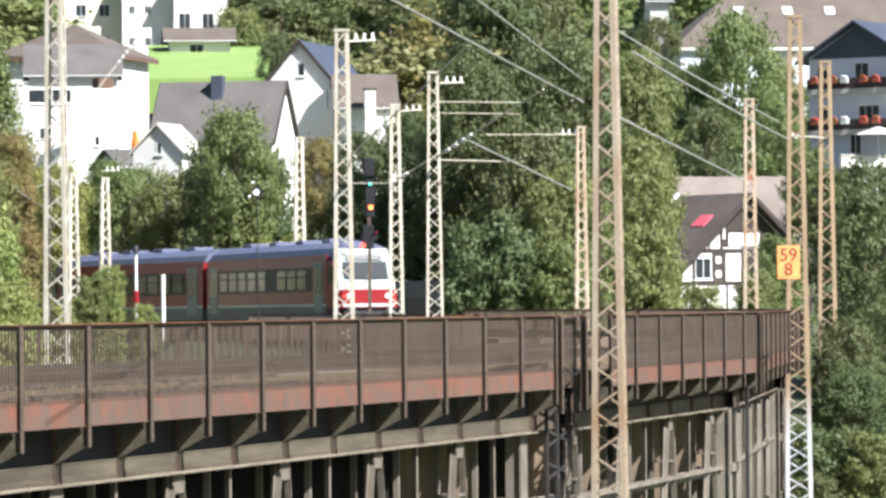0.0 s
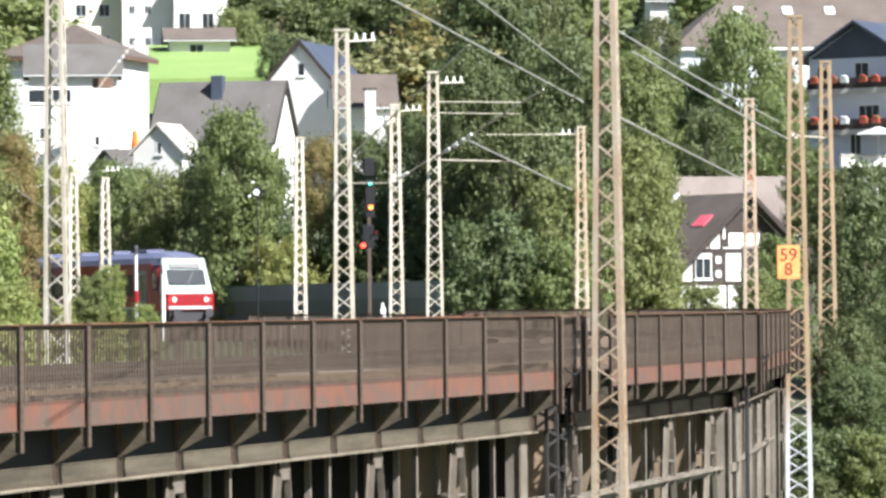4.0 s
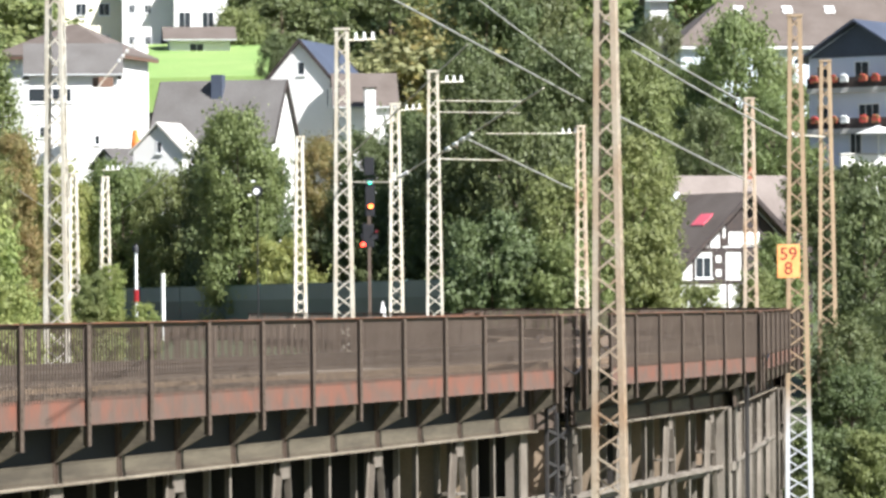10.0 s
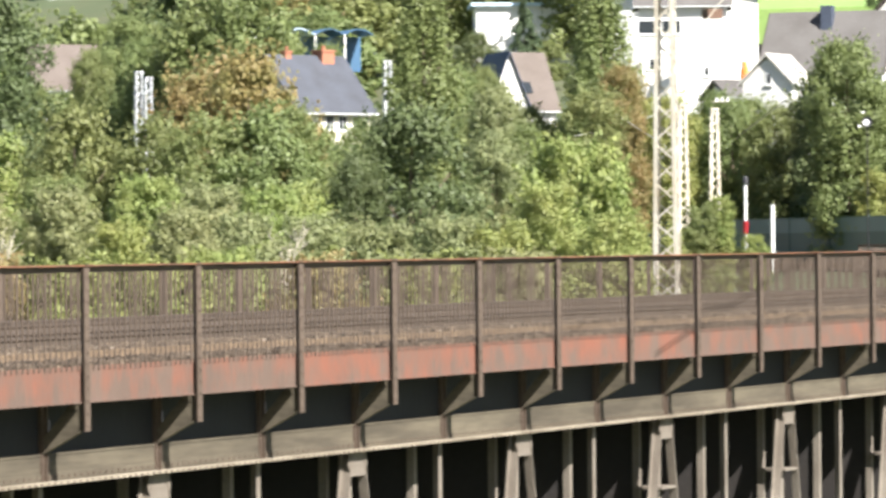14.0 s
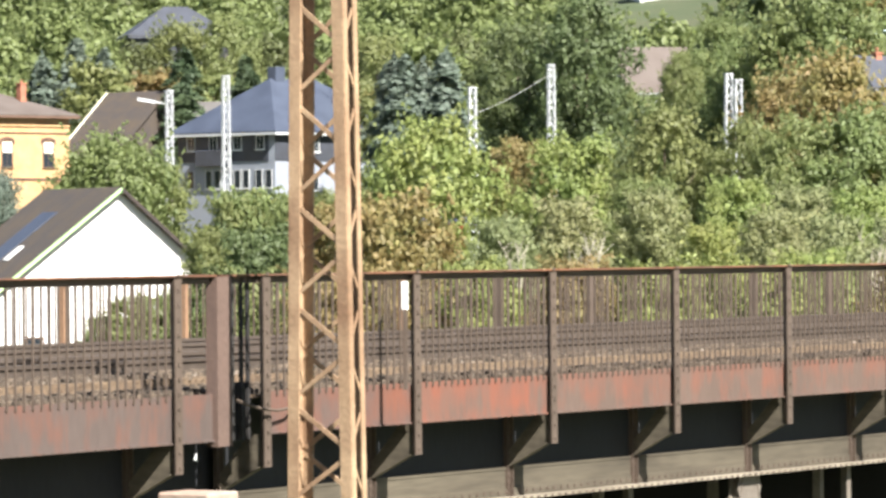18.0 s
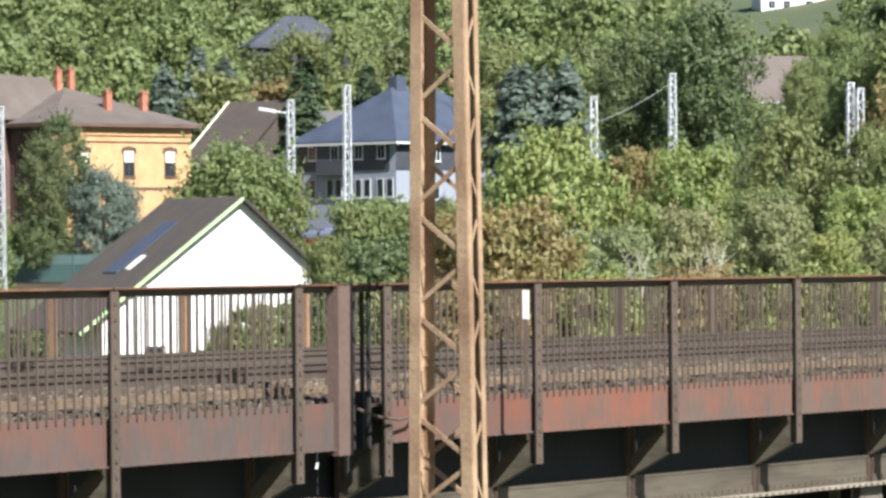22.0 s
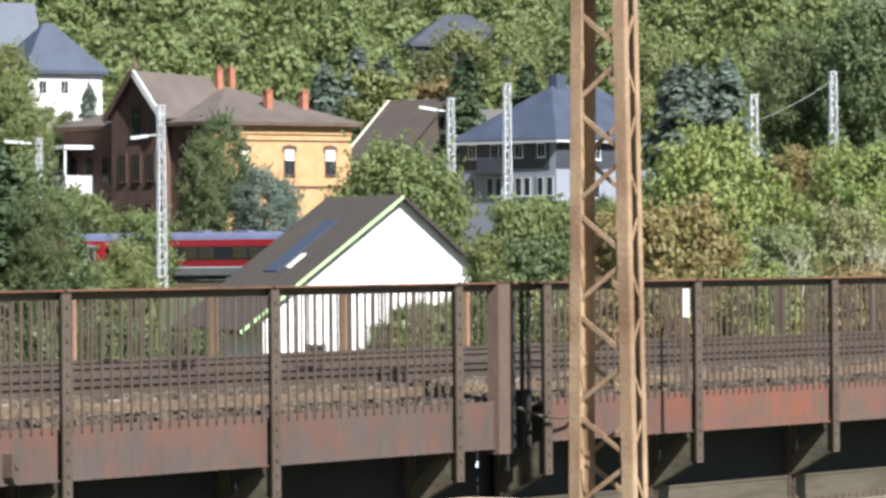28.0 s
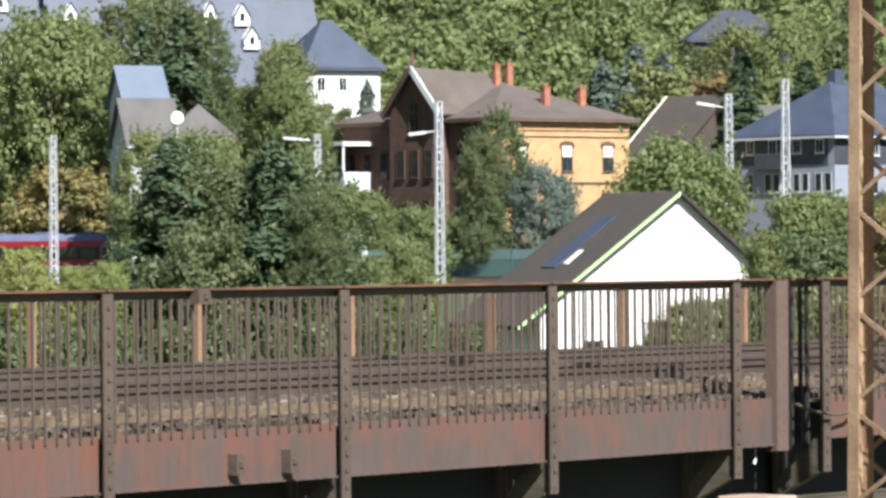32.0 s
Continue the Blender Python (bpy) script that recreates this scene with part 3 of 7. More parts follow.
def joint_tower(at, heading, depth, gap=0.95):
    """The pair of heavy posts where two spans meet, with the bearing and the trestle leg below."""
    m = frame_at(at, heading)
    j = thing("span_joint", m, "dark riveted post pair and bearing at a span joint", "bridge pier", "joints of the viaduct")
    for x in (0.10, gap):
        bm = boxes(((x - 0.065, -0.085, -0.9), (x + 0.065, -0.07, 1.0)), ((x - 0.01, -0.07, -0.9), (x + 0.01, 0.06, 1.0)))
        for k in range(9):
            add_box(bm, (x - 0.015, -0.1, -0.8 + k * 0.2), (x + 0.015, -0.085, -0.77 + k * 0.2))
        part("heavy_post", bm, M_STEEL, j)
    n = max(3, int(gap / 0.16) - 2)
    for k in range(n):
        x = 0.24 + (gap - 0.42) * k / (n - 1)
        part("gap_bar", boxes(((x - 0.014, 0.1, -0.42), (x + 0.014, 0.13, 0.98))), M_STEEL, j)
    for k in range(3):
        x = 0.3 + (gap - 0.5) * k / 2
        part("lattice_leg", boxes(((x - 0.05, 0.28, -depth), (x + 0.05, 0.34, -0.5))), M_SHADE_AND_DARK, j)
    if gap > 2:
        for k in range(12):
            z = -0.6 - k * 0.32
            part("lattice_bar", bar((0.3, 0.30, z), (gap - 0.2, 0.30, z - 0.25 * (-1) ** k), 0.02, 0.06), M_SHADE_AND_DARK, j)
    part("gap_plate", boxes(((0.12, 0.14, -0.42), (gap - 0.05, 0.16, 0.0))), M_STEEL, j)
    part("gap_rail", boxes(((-0.0, -0.045, 1.0), (gap + 0.05, 0.045, 1.033))), M_RAIL_TOP, j)
    part("cable", tube([(0.05, -0.13, -0.02), (0.3, -0.17, -0.10), (0.6, -0.19, -0.15), (0.95, -0.16, -0.13), (1.35, -0.16, -0.02)], 0.02), M_BLACK, j)
    part("joint_web", boxes(((-0.1, 0.55, -1.25), (gap + 0.1, 0.57, -0.05))), M_STEEL, j)
    for x in (-0.3, gap + 0.2):
        part("trestle_leg", boxes(((x - 0.2, 0.66, -depth), (x + 0.2, 0.95, -1.26)), ((x - 0.26, 0.62, -depth), (x + 0.26, 0.66, -1.26))), M_TRUSS, j)
        part("far_trestle_leg", boxes(((x - 0.2, DECK_W - 0.9, -depth), (x + 0.2, DECK_W - 0.56, -1.26))), M_TRUSS, j)
    for z in (-2.66, -4.4, -6.2):
        part("trestle_tie", boxes(((-0.5, 0.56, z - 0.1), (gap + 0.4, 0.61, z + 0.1)), ((-0.1, 0.97, z - 0.08), (gap, DECK_W - 0.95, z))), M_TRUSS, j)


def near_joint():
    """The joint beside the near mast: a broad channel post, bars, near-black end plates and a sagging cable."""
    j = thing("span_joint", frame_at(SPAN_A["at"], SPAN_A["heading"]), "broad channel post, dark bars and end plates at a span joint", "bridge pier", "joints of the viaduct")
    part("channel_post", prism([(17.49, 0.05), (17.49, -0.07), (17.73, -0.07), (17.73, 0.05), (17.715, 0.05), (17.715, -0.055), (17.505, -0.055), (17.505, 0.05)], 1.512, Matrix(((1, 0, 0, 0), (0, 0, 1, 0), (0, 1, 0, -0.5), (0, 0, 0, 1)))), M_CHANNEL, j, "broad brown channel post")
    for x in (17.86, 18.02, 18.13):
        part("gap_bar", boxes(((x - 0.016, 0.0, -0.46), (x + 0.016, 0.03, 1.0))), M_SHADE_AND_DARK, j)
    part("gap_rail", boxes(((17.5, -0.06, 1.014), (18.32, 0.05, 1.03))), M_RAIL_TOP, j)
    part("gap_rail_web", boxes(((17.5, 0.0, 0.95), (18.32, 0.012, 1.014))), M_STEEL, j)
    for x0, x1 in ((17.75, 17.84), (17.89, 18.0), (18.04, 18.17)):
        part("end_plate", boxes(((x0, 0.06, -0.46), (x1, 0.09, 0.06))), M_SHADE_AND_DARK, j, "near-black end plate")
    part("cable", tube([(17.76, -0.1, -0.09), (17.9, -0.13, -0.14), (18.1, -0.15, -0.18), (18.35, -0.16, -0.205), (18.6, -0.15, -0.19), (18.85, -0.12, -0.10)], 0.014), M_STEEL, j)
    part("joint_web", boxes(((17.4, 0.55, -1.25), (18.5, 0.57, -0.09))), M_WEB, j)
    part("paper_scrap", prism([(17.24, -0.60), (17.28, -0.55), (17.27, -0.61)], 0.01, Matrix.Translation((0, 0.02, 0))), M_FRAME, j, "white scrap caught under the walkway")
    for x in (17.3, 18.6):
        part("trestle_leg", boxes(((x - 0.2, 0.66, -8), (x + 0.2, 0.95, -1.29)), ((x - 0.26, 0.62, -8), (x + 0.26, 0.66, -1.29))), M_TRUSS, j)
        part("far_trestle_leg", boxes(((x - 0.2, DECK_W - 0.9, -8), (x + 0.2, DECK_W - 0.56, -1.29))), M_TRUSS, j)


for k, sp in enumerate((SPAN_A, SPAN_B, SPAN_C, SPAN_D, SPAN_E, SPAN_F, SPAN_G)):
    m = frame_at(sp["at"], sp["heading"])
    railing(sp, m, 14, (9, 1, 0, 0, 0, 0, 0)[k])
    deck_span(sp, m)
    far_parapet(sp, m, (6, 8, 0, 0, 0, 0, 0)[k])
for span_at, x, z, w, h in ((SPAN_A, 9.9, -0.30, 0.10, 0.16), (SPAN_A, 10.55, -0.30, 0.10, 0.18), (SPAN_A, 9.5, 0.97, 0.16, 0.12)):
    clip = thing("rail_clip", frame_at(span_at["at"], span_at["heading"]) @ Matrix.Translation((x, 0, z)), "small rusty bracket stub on the railing", "bracket", "brackets on the railing")
    part("plate", prism([(-w / 2, -h / 2), (w / 2, -h / 2), (w * 0.3, h / 2), (-w * 0.5, h / 2)], -0.09, Matrix.Translation((0, -0.013, 0))), M_STEEL, clip)
    part("bolt", boxes(((-0.02, -0.115, -0.02), (0.02, -0.104, 0.02))), M_STEEL, clip)
near_joint()
joint_tower((2.23, 88.62), 15.0, 8, 2.2)
joint_tower((7.45, 107.4), 9.0, 8)
joint_tower((10.35, 131.2), 4.0, 8)

pier = thing("mast_pier", frame_at((-11.38, 34.36, -0.68), 16), "brick-coloured masonry pier top beside the joint", "pier")
part("cap", boxes(((-0.22, -0.25, -0.22), (0.22, 0.25, 0.0)), bevel=0.02), M_PIER, pier)
part("shaft", boxes(((-0.2, -0.2, -9.0), (0.2, 0.2, -0.22))), M_PIER, pier)

# ---- the track on the bridge and beyond ----
BRIDGE_LINE = []
for sp in (SPAN_A, SPAN_B, SPAN_C, SPAN_D, SPAN_E, SPAN_F):
    m = frame_at(sp["at"], sp["heading"])
    for k in range(0, sp["bays"], 3):
        BRIDGE_LINE.append(m @ Vector((k * sp.get("bay", 2.588), 0, 0)))


def track_points(offset):
    """Points along the line, offset metres inside the outer railing."""
    pts = []
    for a, b in zip(BRIDGE_LINE, BRIDGE_LINE[1:]):
        d = (b - a).normalized()
        pts.append(a + Vector((-d.y, d.x, 0)) * offset + Vector((0, 0, 0.21)))
    for s in range(-8, 320, 8):
        x, y, z, h = on_track(s, 6.9 - offset)
        pts.append(Vector((x, y, z)))
    back_dir = (pts[1] - pts[0]).normalized()
    return [pts[0] - back_dir * 14] + pts


def sweep(line, profile):
    """One long bar of the given profile (sideways, up) along a line."""
    bm = bmesh.new()
    rings = []
    for i, p in enumerate(line):
        d = line[min(i + 1, len(line) - 1)] - line[max(i - 1, 0)]
        side = Vector((d.y, -d.x, 0)).normalized()
        rings.append([bm.verts.new(p + side * u + Vector((0, 0, v))) for u, v in profile])
    n = len(profile)
    for a, b in zip(rings, rings[1:]):
        for k in range(n):
            bm.faces.new((a[k], a[(k + 1) % n], b[(k + 1) % n], b[k]))
    bm.faces.new(rings[0][::-1])
    bm.faces.new(rings[-1])
    return bm


def ribbon(name, left, right, z0, z1, material, label, category):
    """A bed of even thickness between two lines."""
    verts, faces = [], []
    for a, b in zip(left, right):
        for p, z in ((a, z0), (b, z0), (b, z1), (a, z1)):
            verts.append((p.x, p.y, p.z + z))
    for i in range(len(left) - 1):
        for k in range(4):
            a, b = i * 4 + k, i * 4 + (k + 1) % 4
            faces.append((a, b, b + 4, a + 4))
    faces += [(3, 2, 1, 0), tuple(len(verts) - 4 + k for k in range(4))]
    me = bpy.data.meshes.new(name)
    me.from_pydata(verts, [], faces)
    me.materials.append(material)
    return tagged(new(name, me), label, category, kind="structure")


ribbon("ballast_bed", track_points(8.9), track_points(1.35), -0.45, -0.15, M_BALLAST, "brown stone ballast of the double track", "ballast")
for offset in (2.9, 6.9):
    track = thing("railway_track", Matrix(), "pair of rusty rails on sleepers", "railway track", "tracks of the line")
    for side in (-0.75, 0.75):
        line = track_points(offset + side)
        bm = sweep(line, [(-0.07, -0.165), (0.07, -0.165), (0.07, -0.14), (0.012, -0.13), (0.012, -0.04), (0.035, -0.035), (0.035, 0.0), (-0.035, 0.0), (-0.035, -0.035), (-0.012, -0.04), (-0.012, -0.13), (-0.07, -0.14)])
        part("rail", bm, M_RAIL, track)
    line = track_points(offset)
    one = None
    count = 0
    for a, b in zip(line, line[1:]):
        d = b - a
        h = math.degrees(math.atan2(d.x, d.y))
        k = 0.0
        while k < d.length and count < 130:
            if one is None:
                one = s = part("sleeper", boxes(((-0.12, -1.3, -0.30), (0.12, 1.3, -0.135)), bevel=0.015), M_SLEEPER, track)
            else:
                s = new("sleeper", one.data)
                s.parent = track
            s.matrix_basis = frame_at(a + d * (k / d.length), h)
            s.location.z = a.z
            k += 0.63
            count += 1


def stones():
    """Loose ballast stones by the railing, where the camera sees them between the bars."""
    rng = random.Random(5)
    verts, faces = [], []
    line = track_points(1.7)
    for a, b in zip(line[:8], line[1:9]):
        d = b - a
        for k in range(int(d.length * 230)):
            inward = rng.uniform(-1.6, 0.9)
            p = a + d * rng.random() + Vector((-d.y, d.x, 0)).normalized() * inward
            r = rng.uniform(0.014, 0.038)
            level = 0.07 if inward > -0.33 else -0.04
            base = len(verts)
            for q in ((-1, -1, -1), (1, -1, -1), (1, 1, -1), (-1, 1, -1), (-0.6, -0.7, 1), (0.7, -0.5, 0.9), (0.6, 0.7, 1.1), (-0.7, 0.5, 0.8)):
                verts.append((p.x + r * q[0] * rng.uniform(0.6, 1.3), p.y + r * q[1] * rng.uniform(0.6, 1.3), level + r * q[2]))
            for f in ((0, 3, 2, 1), (4, 5, 6, 7), (0, 1, 5, 4), (1, 2, 6, 5), (2, 3, 7, 6), (3, 0, 4, 7)):
                faces.append(tuple(base + i for i in f))
    me = bpy.data.meshes.new("ballast_stones")
    me.from_pydata(verts, [], faces)
    me.materials.append(M_STONE)
    tagged(new("ballast_stones", me), "loose brown and pale ballast stones beside the rails", "stones", kind="stuff")


stones()


# ---- masts and wires ----
def mast(x, y, z0, z1, heading, w0, w1, steel, label, group="catenary masts", single=False, deep=0.235, step=0.5):
    """A tapering flat lattice mast: four angle legs, laced on all sides, with a cap. Wide across the line, narrow along it."""
    h = z1 - z0
    ob = thing("catenary_mast", frame_at((x, y, z0), heading), label, "mast", group)
    u0, u1, v0, v1 = deep * 0.5, deep * 0.46, w0 * 0.5, w1 * 0.5
    leg = 0.112 if single else 0.09

    def corner(su, sv, k):
        return Vector((su * (u0 + (u1 - u0) * k), sv * (v0 + (v1 - v0) * k), h * k))

    for su in (-1, 1):
        for sv in (-1, 1):
            a, b = corner(su, sv, 0), corner(su, sv, 1)
            inner = Vector((-su * leg * 0.5, 0, 0))
            inner.x *= 0.56
            bm = bar(a + inner, b + inner, 0.014, leg * 0.56, (1, 0, 0))
            inner = Vector((0, -sv * leg * 0.5, 0))
            add_bar(bm, a + inner, b + inner, leg, 0.014, (1, 0, 0))
            part("leg", bm, steel, ob)
    steps = max(6, int(h / step))
    for along in (True, False):
        for sg in (-1, 1):
            bm = bmesh.new()
            for i in range(steps):
                s = 1 if (i % 2 == 0) == (sg > 0) else -1
                if along:
                    a, b, up = corner(sg, -s, i / steps), corner(sg, s, (i + 1) / steps), (1, 0, 0)
                    off = Vector((sg * 0.012, 0, 0))
                else:
                    a, b, up = corner(-s, sg, i / steps), corner(s, sg, (i + 1) / steps), (0, 1, 0)
                    off = Vector((0, sg * 0.012, 0))
                mid = (a + b) / 2
                a, b = mid + (a - mid) * 0.86 - off, mid + (b - mid) * 0.86 - off
                if single:
                    part("lace", bar(a, b, 0.042 if along else 0.024, 0.012, up), steel, ob)
                else:
                    add_bar(bm, a, b, 0.042 if along else 0.03, 0.012, up)
            if single:
                bm.free()
            else:
                part("lacing", bm, steel, ob)["kind"] = "stuff"
    part("cap", boxes(((-u1 - 0.03, -v1 - 0.03, h - 0.05), (u1 + 0.03, v1 + 0.03, h + 0.02))), steel, ob)
    part("base_plate", boxes(((-u0 - 0.1, -v0 - 0.1, -0.06), (u0 + 0.1, v0 + 0.1, 0.03))), steel, ob)
    return ob


RUSTY, PALE, BRIGHT = "rust-brown lattice catenary mast fixed to the viaduct", "pale weathered lattice catenary mast beside the track", "whitish galvanised lattice mast beyond the bushes"
for x, y, ztop, heading, steel, label, low in (
    (-11.31, 37.72, 9.6, 16, M_MAST_RUST, RUSTY, -8.0),
    (3.28, 89.94, 9.4, 15, M_MAST_MIX, RUSTY, -8.0),
    (9.84, 125.61, 9.2, 6, M_MAST_BAND, RUSTY, -8.0),
    (12.70, 149.46, 9.2, 1, M_MAST_BAND, RUSTY, -8.0),
    (12.01, 176.59, 9.2, -8, M_MAST_MIX, RUSTY, -3.0),
    (6.21, 202.90, 9.2, -20, M_MAST_MIX, PALE, -1.0),
    (-8.86, 103.62, 9.4, 14, M_MAST_PALE, PALE, -2.0),
    (-2.86, 129.97, 9.2, 6, M_MAST_PALE, PALE, -2.0),
    (-0.29, 154.00, 9.2, 0, M_MAST_PALE, PALE, -2.0),
    (-1.86, 178.99, 9.2, -8, M_MAST_PALE, PALE, -2.0),
    (-6.74, 212.89, 9.2, -20, M_MAST_PALE, PALE, -0.6),
    (-18.47, 225.88, 7.95, -30, M_MAST_PALE, PALE, -0.6),
    (-16.51, 220.79, 7.60, -30, M_MAST_PALE, PALE, -0.6),
):
    mast(x, y, low, ztop, heading, 0.86 if low < -5 else 0.66, 0.37, steel, label, single=low < -5, step=0.44)
for x, y, ztop, low, heading in (
    (-38.32, 259.18, 11.72, -1.0, -45), (-55.12, 269.42, 11.68, -1.0, -50),
    (-71.32, 269.73, 11.15, -1.0, -50), (-54.57, 269.6, 11.33, -1.0, -50), (-68.02, 276.76, 12.75, -1.0, -55),
    (-95.93, 284.25, 11.85, -1.0, -58), (-89.29, 275.91, 12.41, -1.0, -58),
    (-110.13, 268.28, 11.19, -1.0, -65), (-133.49, 301.80, 10.24, -1.0, -66), (-150.85, 293.51, 10.29, -1.0, -70),
):
    mast(x, y, low, ztop, heading, 0.75, 0.5, M_MAST_WHITE, BRIGHT, "masts along the far curve")


def wire(points, sag=0.0, r=0.012, label="pale overhead contact line wire", name="overhead_wire", material=None):
    """A wire through points, hanging a little between its ends."""
    pts = []
    a, b = Vector(points[0]), Vector(points[1])
    for k in range(9):
        u = k / 8
        pts.append(a.lerp(b, u) - Vector((0, 0, sag * 4 * u * (1 - u))))
    tagged(part(name, tube(pts, r, r, 5), material or M_WIRE), label, "wire", "overhead line")


for a, b, sag, r in (
    ((-2.17, 57.96, 6.02), (2.88, 91.95, 5.36), 0.0, 0.018), ((-0.57, 58.00, 5.97), (2.76, 89.96, 5.75), 0.0, 0.014),
    ((3.10, 91.95, 7.11), (9.29, 124.65, 6.23), 0.05, 0.02), ((4.07, 95.91, 6.59), (9.64, 125.63, 5.77), 0.05, 0.024), ((3.54, 91.93, 5.07), (11.75, 175.61, 5.98), 0.0, 0.028),
    ((0.87, 152.00, 6.79), (5.44, 189.92, 6.04), 0.0, 0.035), ((-21.43, 218.95, 7.51), (-21.08, 239.07, 6.57), 0.0, 0.03), ((-19.23, 261.29, 6.31), (-13.51, 229.60, 8.25), 0.0, 0.03),
    ((-71.2, 269.75, 9.52), (-68.13, 276.74, 12.14), 0.2, 0.018), ((-26.29, 248.61, 7.01), (-21.09, 254.13, 8.82), 0.3, 0.025),
):
    wire((a, b), sag, r)


def arm(a, b, r, label, beads=0):
    """A cantilever arm or a stay, with ribbed insulators near its foot."""
    ob = thing("cantilever_arm", Matrix(), label, "cantilever arm", "cantilevers of the masts")
    part("tube", tube([a, b], r, r, 6), M_MAST_PALE, ob)
    a, b = Vector(a), Vector(b)
    for k in range(beads):
        p = a.lerp(b, 0.10 + 0.07 * k)
        part("insulator", tube([p, a.lerp(b, 0.13 + 0.07 * k)], r * 2.6, r * 2.0, 8), M_PORCELAIN, ob)


for a, b, r, n in (
    ((-0.20, 154.00, 6.29), (3.34, 147.96, 8.29), 0.032, 4), ((-1.78, 177.99, 6.20), (-0.50, 176.00, 6.93), 0.032, 4), ((-2.67, 129.97, 5.53), (0.74, 126.00, 8.49), 0.022, 0),
    ((-0.13, 154.00, 8.18), (3.05, 169.97, 8.85), 0.02, 0), ((-0.13, 154.00, 7.80), (2.94, 169.97, 8.41), 0.018, 0), ((-0.15, 154.00, 6.20), (2.42, 164.98, 6.47), 0.025, 0), ((1.94, 199.99, 8.78), (6.16, 202.91, 8.86), 0.02, 0),
    ((-2.78, 129.97, 4.78), (-1.86, 178.99, 6.10), 0.016, 0), ((9.63, 125.63, 5.88), (12.67, 149.46, 6.67), 0.03, 2), ((9.46, 125.64, 5.01), (9.69, 125.63, 4.93), 0.03, 0),
    ((-15.90, 239.47, 15.76), (-18.90, 239.25, 12.03), 0.04, 5),
):
    arm(a, b, r, "weathered cantilever arm of the overhead line", n)
for a, b in (((-2.70, 129.97, 8.86), (-1.91, 130.99, 8.95)), ((-0.07, 154.00, 8.82), (0.75, 155.00, 8.88)), ((-1.65, 178.99, 8.94), (-0.81, 180.00, 9.04)), ((5.15, 202.93, 8.87), (6.08, 202.91, 8.91)), ((-16.64, 220.78, 7.93), (-15.76, 220.84, 7.96))):
    ob = thing("insulator_bracket", Matrix(), "mast-top bracket with white line insulators", "insulator", "brackets of the masts")
    part("crossbar", tube([a, b], 0.03), M_MAST_PALE, ob)
    va, vb = Vector(a), Vector(b)
    for k in (0.3, 0.6, 0.9):
        p = va.lerp(vb, k)
        part("insulator", tube([p, p + Vector((0, 0, 0.12)), p + Vector((0, 0, 0.22))], 0.06, 0.03, 8), M_PORCELAIN, ob)

# ---- signals, signs and small posts ----
SIG = thing("railway_signal", frame_at((-3.06, 187.98, 0.80), 0), "colour-light railway signal showing orange and red lamps", "signal")
k = 188 / 8000
part("pole", boxes(((-0.07, -0.07, -2.0), (0.07, 0.07, 5.2))), M_STEEL, SIG)
for x, z0, z1, w in ((0.0, 280, 312, 0.22), (0.03, 318, 385, 0.2), (-0.05, 398, 440, 0.24)):
    part("signal_head", boxes(((-0.08, -w - x, (560 - z1) * k), (0.08, w - x, (560 - z0) * k)), bevel=0.03), M_BLACK, SIG)
for px_, py_, material, nm in ((657, 325, M_LAMP_GREEN, "green lens"), (658, 367, M_LAMP_AMBER, "lit orange lens"), (667, 411, M_DIM_RED, "dark red lens"), (644, 434, M_LAMP_RED, "lit red lens")):
    y, z, r = -(px_ - 655) * k, (560 - py_) * k, 0.1 if py_ in (367, 434) else 0.07
    lamp = part("lens", tube([(-0.09, y, z), (-0.13, y, z)], r, r, 12), material, SIG, nm)
    part("visor", tube([(-0.085, y, z + r), (-0.3, y, z + r * 0.9)], 0.03, 0.03, 5), M_BLACK, lamp)
part("bracket", boxes(((-0.05, -0.35, (560 - 425) * k), (0.05, 0.35, (560 - 415) * k))), M_BLACK, SIG)

SIGN = thing("kilometre_sign", frame_at((9.55, 124.94, 2.35), 0), "faded orange kilometre board with dark red numerals", "sign")
part("board", boxes(((-0.01, -0.31, -0.46), (0.01, 0.31, 0.46)), bevel=0.006), M_SIGN, SIGN)
M_NUMERAL = mat("dark_red_numerals", (0.22, 0.03, 0.02), None, 1.0, 0.3, 0.7)
for text, z in (("59", 0.04), ("8", -0.36)):
    cu = bpy.data.curves.new("numerals", "FONT")
    cu.body, cu.size, cu.align_x, cu.extrude = text, 0.5, "CENTER", 0.004
    cu.materials.append(M_NUMERAL)
    ob = new("numerals", cu)
    ob.parent = SIGN
    ob.matrix_basis = Matrix(((0, 0, -1, -0.016), (-1, 0, 0, 0), (0, 1, 0, z), (0, 0, 0, 1)))

MARK = thing("white_marker", frame_at((-11.41, 40.63, 0.68), 0), "small white marker plate on a dark post by the track", "marker")
part("post", boxes(((-0.02, -0.02, -0.75), (0.02, 0.02, 0.0))), M_STEEL, MARK)
part("plate", boxes(((-0.012, -0.03, -0.01), (0.012, 0.03, 0.26)), bevel=0.004), M_FRAME, MARK)
